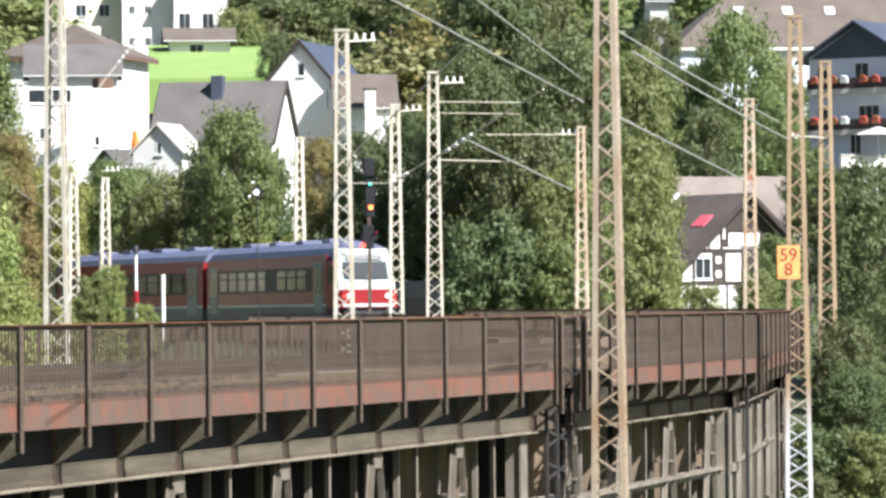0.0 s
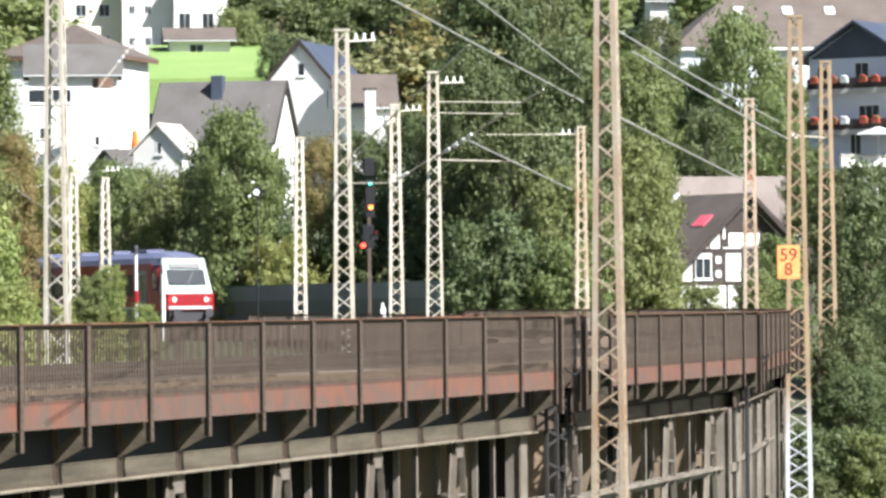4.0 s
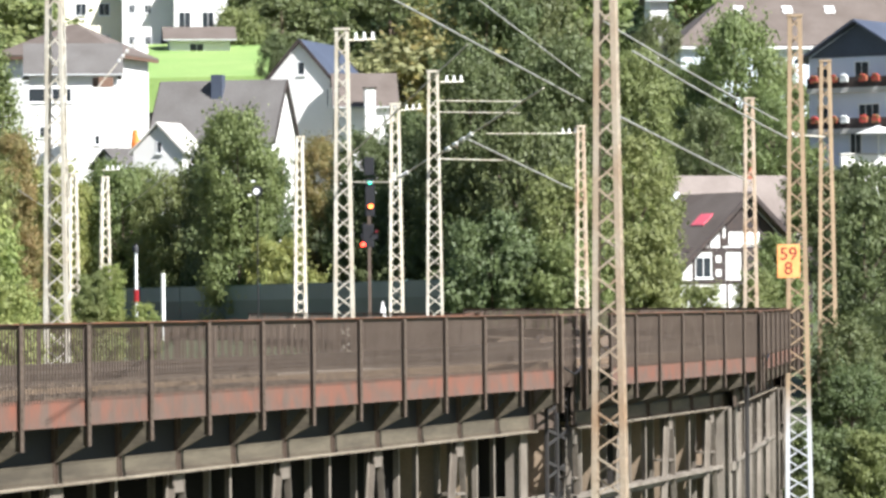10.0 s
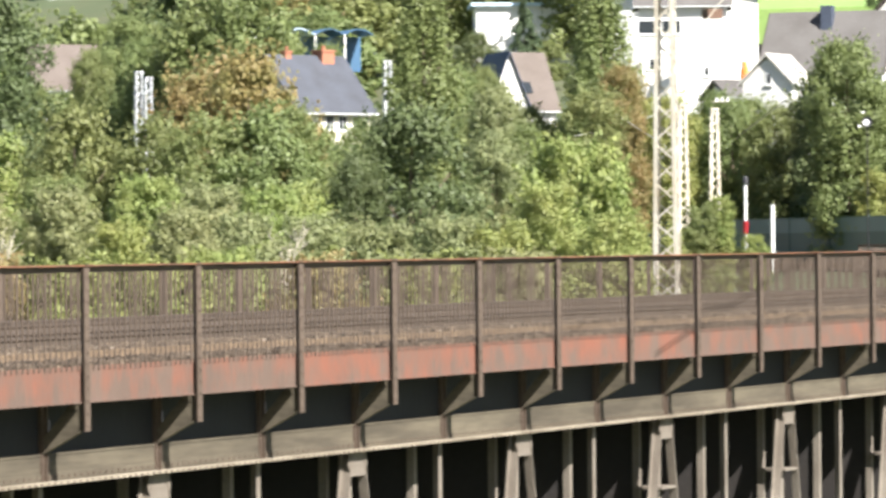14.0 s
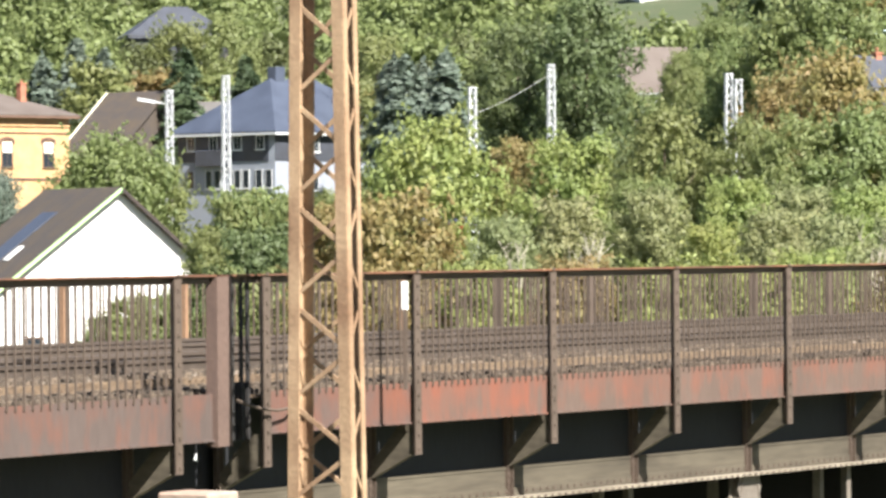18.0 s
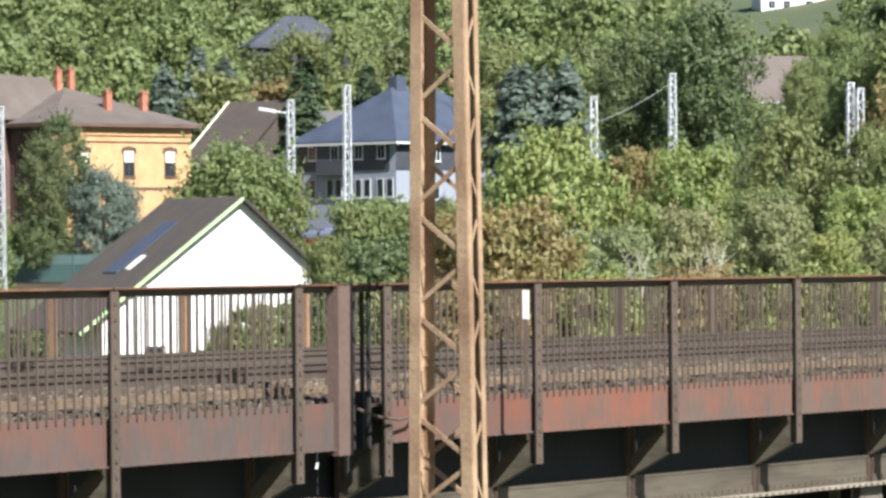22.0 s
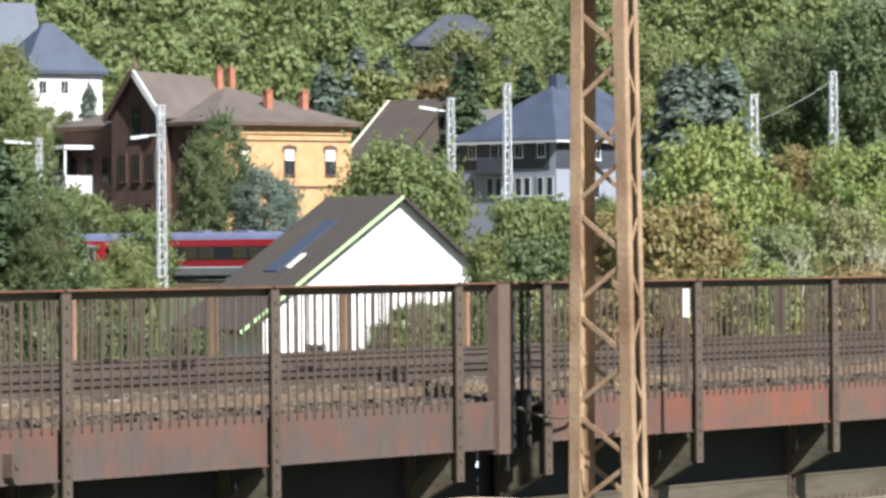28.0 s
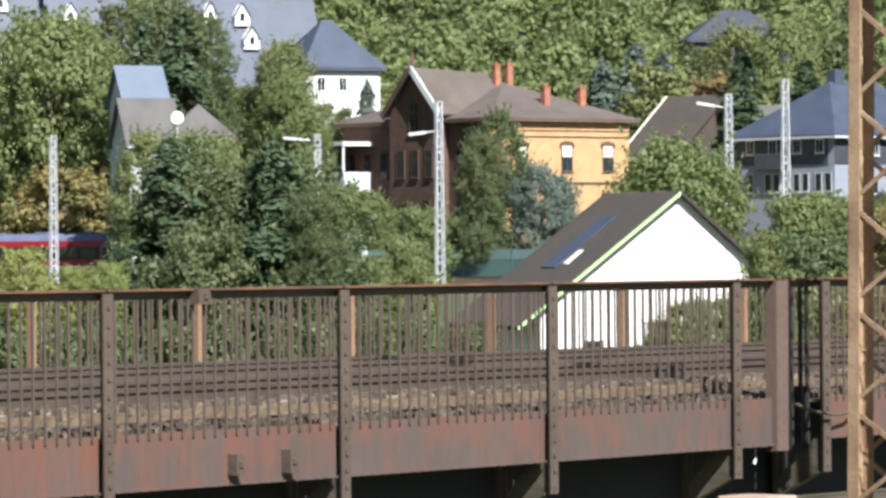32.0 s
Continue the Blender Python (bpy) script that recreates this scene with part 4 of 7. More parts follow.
for pos, h, label in (((-14.58, 214.50, 0.95), 3.0, "red and white lamp post beside the line"), ((-12.38, 199.62, 0.71), 2.0, "plain white post beside the line")):
    ob = thing("line_side_post", frame_at(pos, 0), label, "post", "posts beside the line")
    part("shaft", tube([(0, 0, -1), (0, 0, h)], 0.09 if h < 2.5 else 0.07, None, 8), M_FRAME, ob)
    if h > 2.5:
        part("lamp_head", tube([(0, 0, h - 0.1), (0, 0, h + 0.12), (0, 0, h + 0.25)], 0.17, 0.1, 10), M_BLACK, ob)
        part("red_sleeve", tube([(0, 0, 0.5), (0, 0, 1.1)], 0.13, 0.13, 8), M_RED, ob)
LAMP = thing("round_signal_lamp", frame_at((-8.0, 195.0, 6.2), 0), "white round lamp disc with a black ring on a pole", "signal")
part("pole", tube([(0.06, 0, -6.4), (0.06, 0, 0.0)], 0.03, 0.025, 6), M_SHADE_AND_DARK, LAMP)
part("ring", tube([(0.0, 0, 0.0), (0.05, 0, 0.0)], 0.24, 0.24, 14), M_BLACK, LAMP, "black ring")
part("disc", tube([(-0.03, 0.03, -0.02), (-0.004, 0.03, -0.02)], 0.14, 0.14, 12), M_PORCELAIN, LAMP, "white disc")
part("side_plate", boxes(((-0.02, 0.26, -0.22), (0.02, 0.40, -0.14))), M_PORCELAIN, LAMP, "small white plate")
part("top_plate", boxes(((-0.02, 0.1, 0.38), (0.02, 0.24, 0.46))), M_PORCELAIN, LAMP, "small white plate")
ob = thing("line_side_box", frame_at((-2.68, 199.98, 0.77), 0), "small white relay post beside the line", "post", "posts beside the line")
part("cabinet", boxes(((-0.12, -0.12, -1), (0.12, 0.12, 0.35)), bevel=0.03), M_FRAME, ob)
part("cap", boxes(((-0.06, -0.06, 0.35), (0.06, 0.06, 0.6))), M_FRAME, ob)
for a, b in (((-96.21, 284.15, 10.97), (-97.91, 283.57, 11.29)), ((-133.95, 301.59, 9.83), (-135.75, 300.79, 10.01)), ((-110.37, 268.17, 9.30), (-111.92, 267.53, 9.10))):
    ob = thing("platform_lamp", Matrix(), "flat lamp head on a short arm of a mast", "lamp", "lamps along the line")
    part("arm", tube([a, b], 0.05, 0.05, 6), M_MAST_WHITE, ob)
    va, vb = Vector(a), Vector(b)
    part("lamp_head", bar(va.lerp(vb, 0.35), vb, 0.35, 0.2), M_MAST_WHITE, ob)

# ---- houses ----
def roof_slab(bm, quad, t=0.16):
    """A roof plane with thickness from its upper corners."""
    up = [bm.verts.new(q) for q in quad]
    dn = [bm.verts.new((q[0], q[1], q[2] - t)) for q in quad]
    bm.faces.new(up)
    bm.faces.new(dn[::-1])
    n = len(quad)
    for i in range(n):
        bm.faces.new((up[i], dn[i], dn[(i + 1) % n], up[(i + 1) % n]))


def window(parent, m, w, h, mullions=1, bars=0, frame_mat=None):
    """A window: frame with its sill, glass panes and glazing bars. m: x along the wall, y into it, z up, at the sill's middle."""
    t = 0.07
    win = part("window", boxes(((-w / 2, -0.03, 0), (-w / 2 + t, 0.05, h)), ((w / 2 - t, -0.03, 0), (w / 2, 0.05, h)), ((-w / 2 + t, -0.03, 0), (w / 2 - t, 0.05, t)),
                               ((-w / 2 + t, -0.03, h - t), (w / 2 - t, 0.05, h)), ((-w / 2 - 0.08, -0.10, -0.07), (w / 2 + 0.08, 0.0, -0.005))), frame_mat or M_FRAME, parent, at=m)
    n = mullions + 1
    step = (w - 2 * t) / n
    for i in range(n):
        x0 = -w / 2 + t + i * step
        part("pane", boxes(((x0 + 0.02, -0.02, t), (x0 + step - 0.02, -0.005, h - t))), M_GLASS, win)
        if i:
            part("mullion", boxes(((x0 - 0.018, -0.026, t), (x0 + 0.018, 0.04, h - t))), frame_mat or M_FRAME, win)
    if bars:
        part("transom", boxes(((-w / 2 + t, -0.028, h * 0.66), (w / 2 - t, -0.003, h * 0.66 + 0.05))), frame_mat or M_FRAME, win)
    return win


def side_frame(side, L, W):
    """Frames for the four walls, x along the wall as seen from outside from left to right, y inwards."""
    return {"R": Matrix(((1, 0, 0, 0), (0, 1, 0, 0), (0, 0, 1, 0), (0, 0, 0, 1))),
            "B": Matrix(((0, 1, 0, 0), (-1, 0, 0, W), (0, 0, 1, 0), (0, 0, 0, 1))),
            "F": Matrix(((0, -1, 0, L), (1, 0, 0, 0), (0, 0, 1, 0), (0, 0, 0, 1))),
            "L": Matrix(((-1, 0, 0, L), (0, -1, 0, W), (0, 0, 1, 0), (0, 0, 0, 1)))}[side]


def house(corner, heading, L, W, eave, ridge, wall, roof, label, kind="gable", axis="x", over=0.45, windows=(), chimneys=(), low=-4.0, trim=None, category="house"):
    """A house whose corner between its right and back walls stands at corner. Sizes in metres above the corner's height; it reaches down to low.
    windows: (side, middle along the wall, sill, width, height, mullions)."""
    m = frame_at(corner, heading)
    ob = thing("house", m, label, category, "houses on the hillside")
    foot = [m @ Vector((x, y, 0)) for x in (0, L) for y in (0, W)]
    low = min(-1.0, min(ground_z(p.x, p.y) for p in foot) - corner[2] - 0.3)
    # walls with gables
    t = 0.3
    if kind == "gable" and axis == "x":
        for x in (0.0, L - t):
            part("gable_wall", prism([(0.0, low), (W, low), (W, eave), (W / 2, ridge - 0.1), (0.0, eave)], t, Matrix(((0, 1, 0, x), (1, 0, 0, 0), (0, 0, 1, 0), (0, 0, 0, 1)))), wall, ob)
        for y in (0.0, W - t):
            part("wall", boxes(((t, y, low), (L - t, y + t, eave))), wall, ob)
        s = (ridge - eave) / (W / 2)
        for sgn in (0, 1):
            bm = bmesh.new()
            ye, ze = (-over, eave - s * over) if sgn == 0 else (W + over, eave - s * over)
            roof_slab(bm, [(-over, ye, ze + 0.16), (L + over, ye, ze + 0.16), (L + over, W / 2, ridge + 0.16), (-over, W / 2, ridge + 0.16)])
            part("roof_slope", bm, roof, ob)
            if trim:
                for x in (-over - 0.04, L + over):
                    part("verge_board", bar((x, ye, ze + 0.06), (x, W / 2, ridge + 0.06), 0.05, 0.25), trim, ob)
        part("gutter", boxes(((-over, -over - 0.1, eave - s * over + 0.02), (L + over, -over, eave - s * over + 0.12))), M_GREYWALL, ob)
    elif kind == "gable":
        for y in (0.0, W - t):
            part("gable_wall", prism([(0.0, low), (L, low), (L, eave), (L / 2, ridge - 0.1), (0.0, eave)], t, Matrix.Translation((0, y, 0))), wall, ob)
        for x in (0.0, L - t):
            part("wall", boxes(((x, t, low), (x + t, W - t, eave))), wall, ob)
        s = (ridge - eave) / (L / 2)
        for sgn in (0, 1):
            bm = bmesh.new()
            xe = -over if sgn == 0 else L + over
            ze = eave - s * over
            roof_slab(bm, [(xe, -over, ze + 0.16), (L / 2, -over, ridge + 0.16), (L / 2, W + over, ridge + 0.16), (xe, W + over, ze + 0.16)])
            part("roof_slope", bm, roof, ob)
            if trim:
                for y in (-over - 0.04, W + over):
                    part("verge_board", bar((xe, y, ze + 0.06), (L / 2, y, ridge + 0.06), 0.05, 0.25), trim, ob)
    else:
        for lo, hi in (((0, 0, low), (L, t, eave)), ((0, W - t, low), (L, W, eave)), ((0, t, low), (t, W - t, eave)), ((L - t, t, low), (L, W - t, eave))):
            part("wall", boxes((lo, hi)), wall, ob)
        o, k = over, min(L, W) / 2
        if kind == "flat":
            part("roof", boxes(((-o, -o, eave), (L + o, W + o, eave + 0.3))), roof, ob)
        else:
            if L >= W:
                a, b = (k, W / 2, ridge), (L - k, W / 2, ridge)
            else:
                a, b = (L / 2, k, ridge), (L / 2, W - k, ridge)
            c = [(-o, -o, eave), (L + o, -o, eave), (L + o, W + o, eave), (-o, W + o, eave)]
            for quad in ([c[0], c[1], b, a], [c[1], c[2], b], [c[2], c[3], a, b], [c[3], c[0], a]) if L >= W else ([c[0], c[1], a], [c[1], c[2], b, a], [c[2], c[3], b], [c[3], c[0], a, b]):
                bm = bmesh.new()
                roof_slab(bm, quad, 0.14)
                part("roof_slope", bm, roof, ob)
            part("eave_board", boxes(((-o, -o, eave - 0.34), (L + o, -o + 0.06, eave - 0.12)), ((-o, -o + 0.06, eave - 0.34), (-o + 0.06, W + o, eave - 0.12))), M_FRAME if trim is None else trim, ob)
    for side, x, z, w, h, mul in windows:
        window(ob, side_frame(side, L, W) @ Matrix.Translation((x, 0.0, z)), w, h, mul)
    for x, y, z, w, h in chimneys:
        c = part("chimney", boxes(((x - w / 2, y - w / 2, z - 1.5), (x + w / 2, y + w / 2, z + h)), ((x - w / 2 - 0.06, y - w / 2 - 0.06, z + h), (x + w / 2 + 0.06, y + w / 2 + 0.06, z + h + 0.12)), bevel=0.01), M_CHIMNEY, ob, "red brick chimney")
        part("chimney_pot", tube([(x, y, z + h + 0.12), (x, y, z + h + 0.4)], 0.11, 0.09, 8), M_CHIMNEY, c)
    return ob


def rows_of(side, xs, zs, w, h, mul=1):
    return [(side, x, z, w, h, mul) for z in zs for x in xs]


# the pale flats above the bend
house((-23.61, 324.14, 11.67), 15, 8.0, 8.6, 7.8, 10.2, M_WHITE, M_ROOF_BROWN, "white rendered house with a brown hipped roof", "hip", over=0.6, trim=M_WOOD, windows=[("B", 3.2, 6.0, 2.2, 1.0, 2)])
house((-28.02, 306.72, 11.27), 85, 6.0, 5.0, 6.0, 7.9, M_WHITE, M_ROOF_GREY, "white wing with a low weathered roof and dark windows", over=0.4, windows=[("R", 0.6, 3.9, 1.4, 1.0, 0), ("R", 2.2, 3.9, 1.4, 1.0, 0), ("R", 0.9, 1.5, 0.5, 0.8, 0), ("R", 4.6, 1.0, 0.4, 0.7, 0)])
pole = thing("wooden_beam_end", frame_at((-22.73, 303.15, 16.31), 60), "brown boarded oriel under the eave", "oriel")
part("boarding", boxes(((-0.5, -0.4, -0.3), (0.6, 0.6, 0.35)), bevel=0.02), M_WOOD, pole)
house((-35.86, 428.50, 24.50), 84, 5.6, 8.2, 7.5, 10.5, M_CREAM, M_ROOF_GREY, "cream block of flats on the hill", windows=rows_of("R", (1.7, 3.9), (4.4, 1.4), 1.1, 1.2))
house((-30.12, 426.94, 24.36), 84, 7.0, 8.2, 7.5, 10.5, M_WHITE, M_ROOF_GREY, "white block of flats on the hill", windows=rows_of("R", (0.9, 2.4, 5.0), (4.6, 1.6), 0.7, 0.9))
house((-25.10, 417.25, 24.16), 84, 5.6, 4.0, 1.9, 2.9, M_WHITE, M_ROOF_BROWN, "small white annexe with a brown tiled roof", over=0.6, windows=[("R", 2.5, 0.4, 1.4, 1.0, 1)])
house((-25.14, 425.26, 27.00), 84, 5.0, 5.0, 4.5, 5.5, M_WHITE, M_ROOF_GREY, "white house with large dark windows on the hill", windows=[("R", 1.0, 0.4, 1.2, 1.6, 1), ("R", 3.2, 0.4, 1.2, 1.6, 1)])
LONG = house((-11.30, 299.79, 11.77), 12, 7.0, 8.4, 0.4, 4.5, M_WHITE, M_ROOF_GREY, "white house with a long grey-brown tiled roof", axis="y", over=0.2, trim=M_TIMBER)
part("stack", boxes(((2.4, 4.0, 2.5), (3.2, 4.8, 5.0)), bevel=0.02), M_SLATE, LONG, "slate-clad chimney stack")
house((-7.94, 329.90, 13.07), 15, 9.0, 5.0, 4.6, 7.5, M_WHITE, M_SLATE, "tall white gabled house with a small attic window", over=0.25, trim=M_TIMBER, windows=[("B", 2.6, 5.0, 0.6, 1.0, 0), ("B", 4.6, 2.6, 0.25, 1.4, 0)])
house((-7.55, 325.91, 13.05), 86, 4.2, 6.0, 2.6, 4.9, M_WHITE, M_ROOF_BROWN, "white side wing with a brown roof and dormer", over=0.3)
DORMER = thing("white_dormer", frame_at((-5.50, 323.95, 15.39), 86), "small white dormer on a brown roof", "dormer")
part("box", boxes(((0, 0, -0.6), (0.75, 1.5, 1.4)), bevel=0.02), M_WHITE, DORMER)
part("lid", boxes(((-0.1, -0.1, 1.4), (0.85, 1.5, 1.5))), M_ROOF_BROWN, DORMER)
house((-15.50, 269.56, 9.54), 20, 3.3, 3.2, 1.0, 2.6, M_WHITE, M_CONCRETE, "small white gabled shed with a pale tiled roof", over=0.22, windows=[("B", 1.7, 0.85, 0.4, 0.75, 0)])
house((-19.83, 279.30, 9.80), 66, 6.5, 5.0, 0.2, 1.2, M_WHITE, M_ROOF_GREY, "low grey roof behind the bushes", over=0.3)
cloth = thing("orange_parasol", frame_at((-19.22, 283.35, 11.05), 0), "folded orange parasol beside the white house", "parasol")
part("canopy", tube([(0, 0, -0.3), (0.05, 0, 0.5), (0, 0.05, 1.3)], 0.42, 0.16, 9), M_ORANGE, cloth)
part("pole", tube([(0, 0, -3), (0, 0, 0)], 0.04), M_WOOD, cloth)

# the half-timbered house
HALF = house((13.36, 257.65, 0.49), 60, 9.3, 6.2, 2.7, 6.9, M_WHITE, M_ROOF_BROWN, "half-timbered house with white panels and a brown roof", axis="y", over=0.7, trim=M_TIMBER, windows=[("R", 1.75, 2.1, 1.15, 1.25, 1)])
part("gable_cladding", prism([(2.9, 3.95), (5.6, 3.95), (7.7, 3.95), (4.65, 6.7), (3.3, 5.4), (3.3, 4.4), (2.9, 4.4)], -0.03, Matrix.Translation((0, -0.004, 0))), M_TIMBER, HALF, "dark boarded gable top")
part("recess_boarding", boxes(((4.35, -0.035, -1.5), (9.3, -0.005, 3.9))), M_TIMBER, HALF, "dark boarded recess")
part("recess_band", boxes(((3.5, -0.05, 4.0), (5.6, -0.036, 4.75))), M_WHITE, HALF, "white parapet panel")
for lo, hi in (((0.0, -0.035, 3.6), (4.35, -0.005, 3.85)), ((0.0, -0.035, 1.75), (4.35, -0.005, 1.98)), ((1.0, -0.035, -1.5), (1.2, -0.005, 1.75)), ((1.0, -0.035, 1.98), (1.2, -0.005, 3.6)), ((2.35, -0.035, 1.98), (3.3, -0.005, 3.6)), ((2.9, -0.035, 3.85), (3.1, -0.005, 5.2)), ((2.1, -0.035, 3.85), (2.25, -0.005, 4.5)), ((3.3, -0.035, -1.5), (3.45, -0.005, 1.75))):
    part("timber_beam", boxes((lo, hi)), M_TIMBER, HALF, "black timber beam")
for z in (2.2, 3.0):
    part("white_panel", boxes(((2.6, -0.05, z), (2.95, -0.036, z + 0.4))), M_WHITE, HALF)
sl = (6.9 - 2.7) / 4.65
bm = bmesh.new()
roof_slab(bm, [(2.5, 1.1, 2.7 + 2.5 * sl + 0.25), (3.2, 1.1, 2.7 + 3.2 * sl + 0.25), (3.2, 2.4, 2.7 + 3.2 * sl + 0.25), (2.5, 2.4, 2.7 + 2.5 * sl + 0.25)], 0.08)
part("roof_window", bm, M_PINK, HALF, "roof window with a red blind")
part("rake_board", bar((-0.5, 6.95, 2.55), (4.65, 6.95, 7.1), 0.16, 0.4), M_BLUEWALL, HALF, "pale metal verge")
house((12.2, 289.2, 4.30), 76, 27.0, 7.0, 1.3, 5.0, M_WHITE, M_ROOF_PALE, "long grey-brown roof behind the half-timbered gable", over=0.4, chimneys=((9.0, 3.5, 4.6, 0.5, 0.7), (3.4, 3.5, 4.6, 0.4, 0.5)))

# the flats with balconies
FLATS = house((24.34, 299.01, 8.88), 122, 7.2, 6.0, 8.5, 10.7, M_FLATWALL, M_SLATE, "pale blue-grey flats with flowered balconies and slate gable", axis="y", over=0.7, windows=[("R", 3.9, 6.4, 1.1, 1.7, 1), ("R", 1.0, 6.6, 0.9, 1.3, 1), ("R", 4.4, 4.1, 1.6, 1.2, 2), ("R", 1.0, 4.0, 0.9, 1.3, 1), ("R", 3.4, 1.4, 0.9, 2.0, 1)])
part("slate_gable", prism([(0.1, 8.4), (7.1, 8.4), (3.6, 10.55)], -0.03, Matrix.Translation((0, -0.004, 0))), M_SLATE, FLATS, "blue-grey slate gable")
for z in (6.2, 3.5):
    b = part("balcony", boxes(((0.2, -0.75, z - 0.18), (7.8, 0, z)), ((0.2, -0.75, z), (7.8, -0.67, z + 0.16))), M_CONCRETE, FLATS, "balcony slab")
    part("balcony_rail", boxes(((0.2, -0.73, z + 0.16), (7.8, -0.69, z + 0.85))), M_TIMBER, b, "dark boarded balcony front")
    for x in (0.5, 1.9, 2.7, 4.1, 5.0, 6.2):
        part("flower_box", boxes(((x, -0.93, z + 0.5), (x + 0.62, -0.76, z + 0.92)), ((x + 0.08, -0.97, z + 0.86), (x + 0.5, -0.78, z + 1.03)), bevel=0.05), M_FLOWER if x != 2.7 else M_FRAME, b, "box of red geraniums" if x != 2.7 else "white cloth over the rail")
PARA = thing("white_parasol", frame_at((28.47, 294.63, 12.12), 0), "white and red parasol on the terrace", "parasol")
part("canopy", tube([(0, 0, 0), (0, 0, 0.25), (0, 0, 0.5)], 1.6, 0.1, 10), M_FRAME, PARA)
part("pole", tube([(0, 0, -3.0), (0, 0, 0)], 0.04), M_FRAME, PARA)
WALLT = thing("terrace_wall", frame_at((25.99, 293.85, 10.39), 66), "white terrace wall before the flats", "wall")
part("wall", boxes(((0, 0, -3), (9, 0.3, 0.35))), M_WHITE, WALLT)
part("coping", boxes(((-0.1, -0.1, 0.35), (9.1, 0.4, 0.45))), M_CONCRETE, WALLT)
BIG = house((19.17, 361.49, 21.20), 82, 24.0, 9.0, 0.6, 4.8, M_BLUEWALL, M_ROOF_BROWN, "long pale house under a wide brown tiled roof", "hip", over=0.5, windows=rows_of("R", (1.2, 3.4), (-2.2,), 1.2, 1.3))
for x in (5.0, 9.0, 12.5):
    bm = bmesh.new()
    roof_slab(bm, [(x, 2.7, 3.42), (x + 0.8, 2.7, 3.42), (x + 0.8, 3.3, 3.98), (x, 3.3, 3.98)], 0.08)
    part("roof_window", bm, M_FRAME, BIG)
house((17.22, 371.60, 19.68), 86, 1.5, 4.0, 6.5, 7.4, M_WHITE, M_ROOF_GREY, "white sunlit house end between the trees", windows=())

# above the bushes
house((-43.91, 261.34, 7.81), 40, 5.6, 5.5, 1.3, 4.4, M_CREAM, M_SLATE_DARK, "house with a dark grey roof and red chimney", over=0.35, chimneys=((4.3, 2.75, 4.2, 0.95, 0.55), (1.4, 2.75, 4.3, 0.45, 0.35)), windows=rows_of("R", (2.4, 3.4, 4.5), (0.0,), 0.7, 0.9))
house((-36.14, 289.75, 8.64), 66, 2.6, 5.0, 1.4, 4.7, M_WHITE, M_SLATE, "white gable with a steep dark roof", axis="y", over=0.25)
WING = house((-34.65, 293.96, 8.80), 60, 2.5, 5.0, 1.2, 4.7, M_WHITE, M_ROOF_BROWN, "brown-roofed wing with a roof window", over=0.3)
bm = bmesh.new()
roof_slab(bm, [(0.2, 0.5, 2.15), (1.1, 0.5, 2.15), (1.1, 1.0, 2.85), (0.2, 1.0, 2.85)], 0.08)
part("roof_window", bm, M_GLASS, WING)
house((-48.78, 381.90, 18.60), 80, 8.5, 6.0, 2.6, 3.8, M_WHITE, M_BLUE_PALE, "long white hall with a pale blue fascia", "flat", category="hall")
PAV = thing("market_stalls", frame_at((-60.50, 339.65, 15.61), 62), "open stalls with pale blue curved awnings on posts", "stalls", "buildings on the hillside")
for k in range(4):
    top = [(k * 2.4 + 2.3 * i / 8, 1.55 + 0.45 * math.sin(i / 8 * math.pi)) for i in range(9)]
    bm = prism(top + [(x, z - 0.08) for x, z in reversed(top)], 3.4, Matrix.Translation((0, -0.6, 0)))
    part("awning", bm, M_BLUE_PALE if k < 2 else M_BLUE, PAV)
    part("post", boxes(((k * 2.4 - 0.06, -0.5, -1.2), (k * 2.4 + 0.06, -0.38, 1.6))), M_FRAME, PAV)
part("back_wall", boxes(((0, 2.8, -1.2), (9.6, 3.0, 1.5))), M_BLUE, PAV)

house((-138.5, 616.0, 34.6), 66, 18.0, 7.0, 4.2, 6.6, M_WHITE, M_ROOF_GREY, "white house on the lawn high above the bushes", over=0.4, windows=rows_of("R", (1.5, 3.6, 6.8), (1.0,), 1.1, 1.2))

# the slate house, the barn and the brick station
SLATE = house((-113.10, 362.78, 5.73), 25, 17.0, 11.2, 5.5, 10.2, M_VILLA, M_SLATE, "grey villa with slate-hung upper floor and hipped slate roof", "hip", over=0.7, trim=M_GREYWALL,
              windows=())
for side, x, z, w, h, mul in rows_of("B", (1.5, 3.6, 4.6, 6.9, 7.9, 9.4, 10.5), (0.7,), 0.8, 1.6, 0) + rows_of("R", (2.5, 5.0, 8.0, 11.0, 14.5), (0.5,), 0.9, 1.4, 0):
    window(SLATE, side_frame(side, 17.0, 11.2) @ Matrix.Translation((x, -0.04, z)), w, h, mul, frame_mat=M_GREYWALL)
part("slate_cladding", boxes(((-0.06, 0.7, 3.0), (-0.004, 11.2, 5.45))), M_SLATE_DARK, SLATE, "dark slate cladding")
part("side_cladding", boxes(((0.0, -0.06, 3.0), (17.0, -0.004, 5.45))), M_SLATE_DARK, SLATE, "dark slate cladding")
part("oriel", boxes(((-0.7, 5.0, 2.6), (-0.07, 8.6, 4.0)), bevel=0.04), M_SLATE_DARK, SLATE, "dark slate oriel")
for x in (2.5, 5.0, 8.0, 11.0, 14.5):
    window(SLATE, side_frame("R", 17.0, 11.2) @ Matrix.Translation((x, -0.09, 3.75)), 1.0, 1.3, 1)
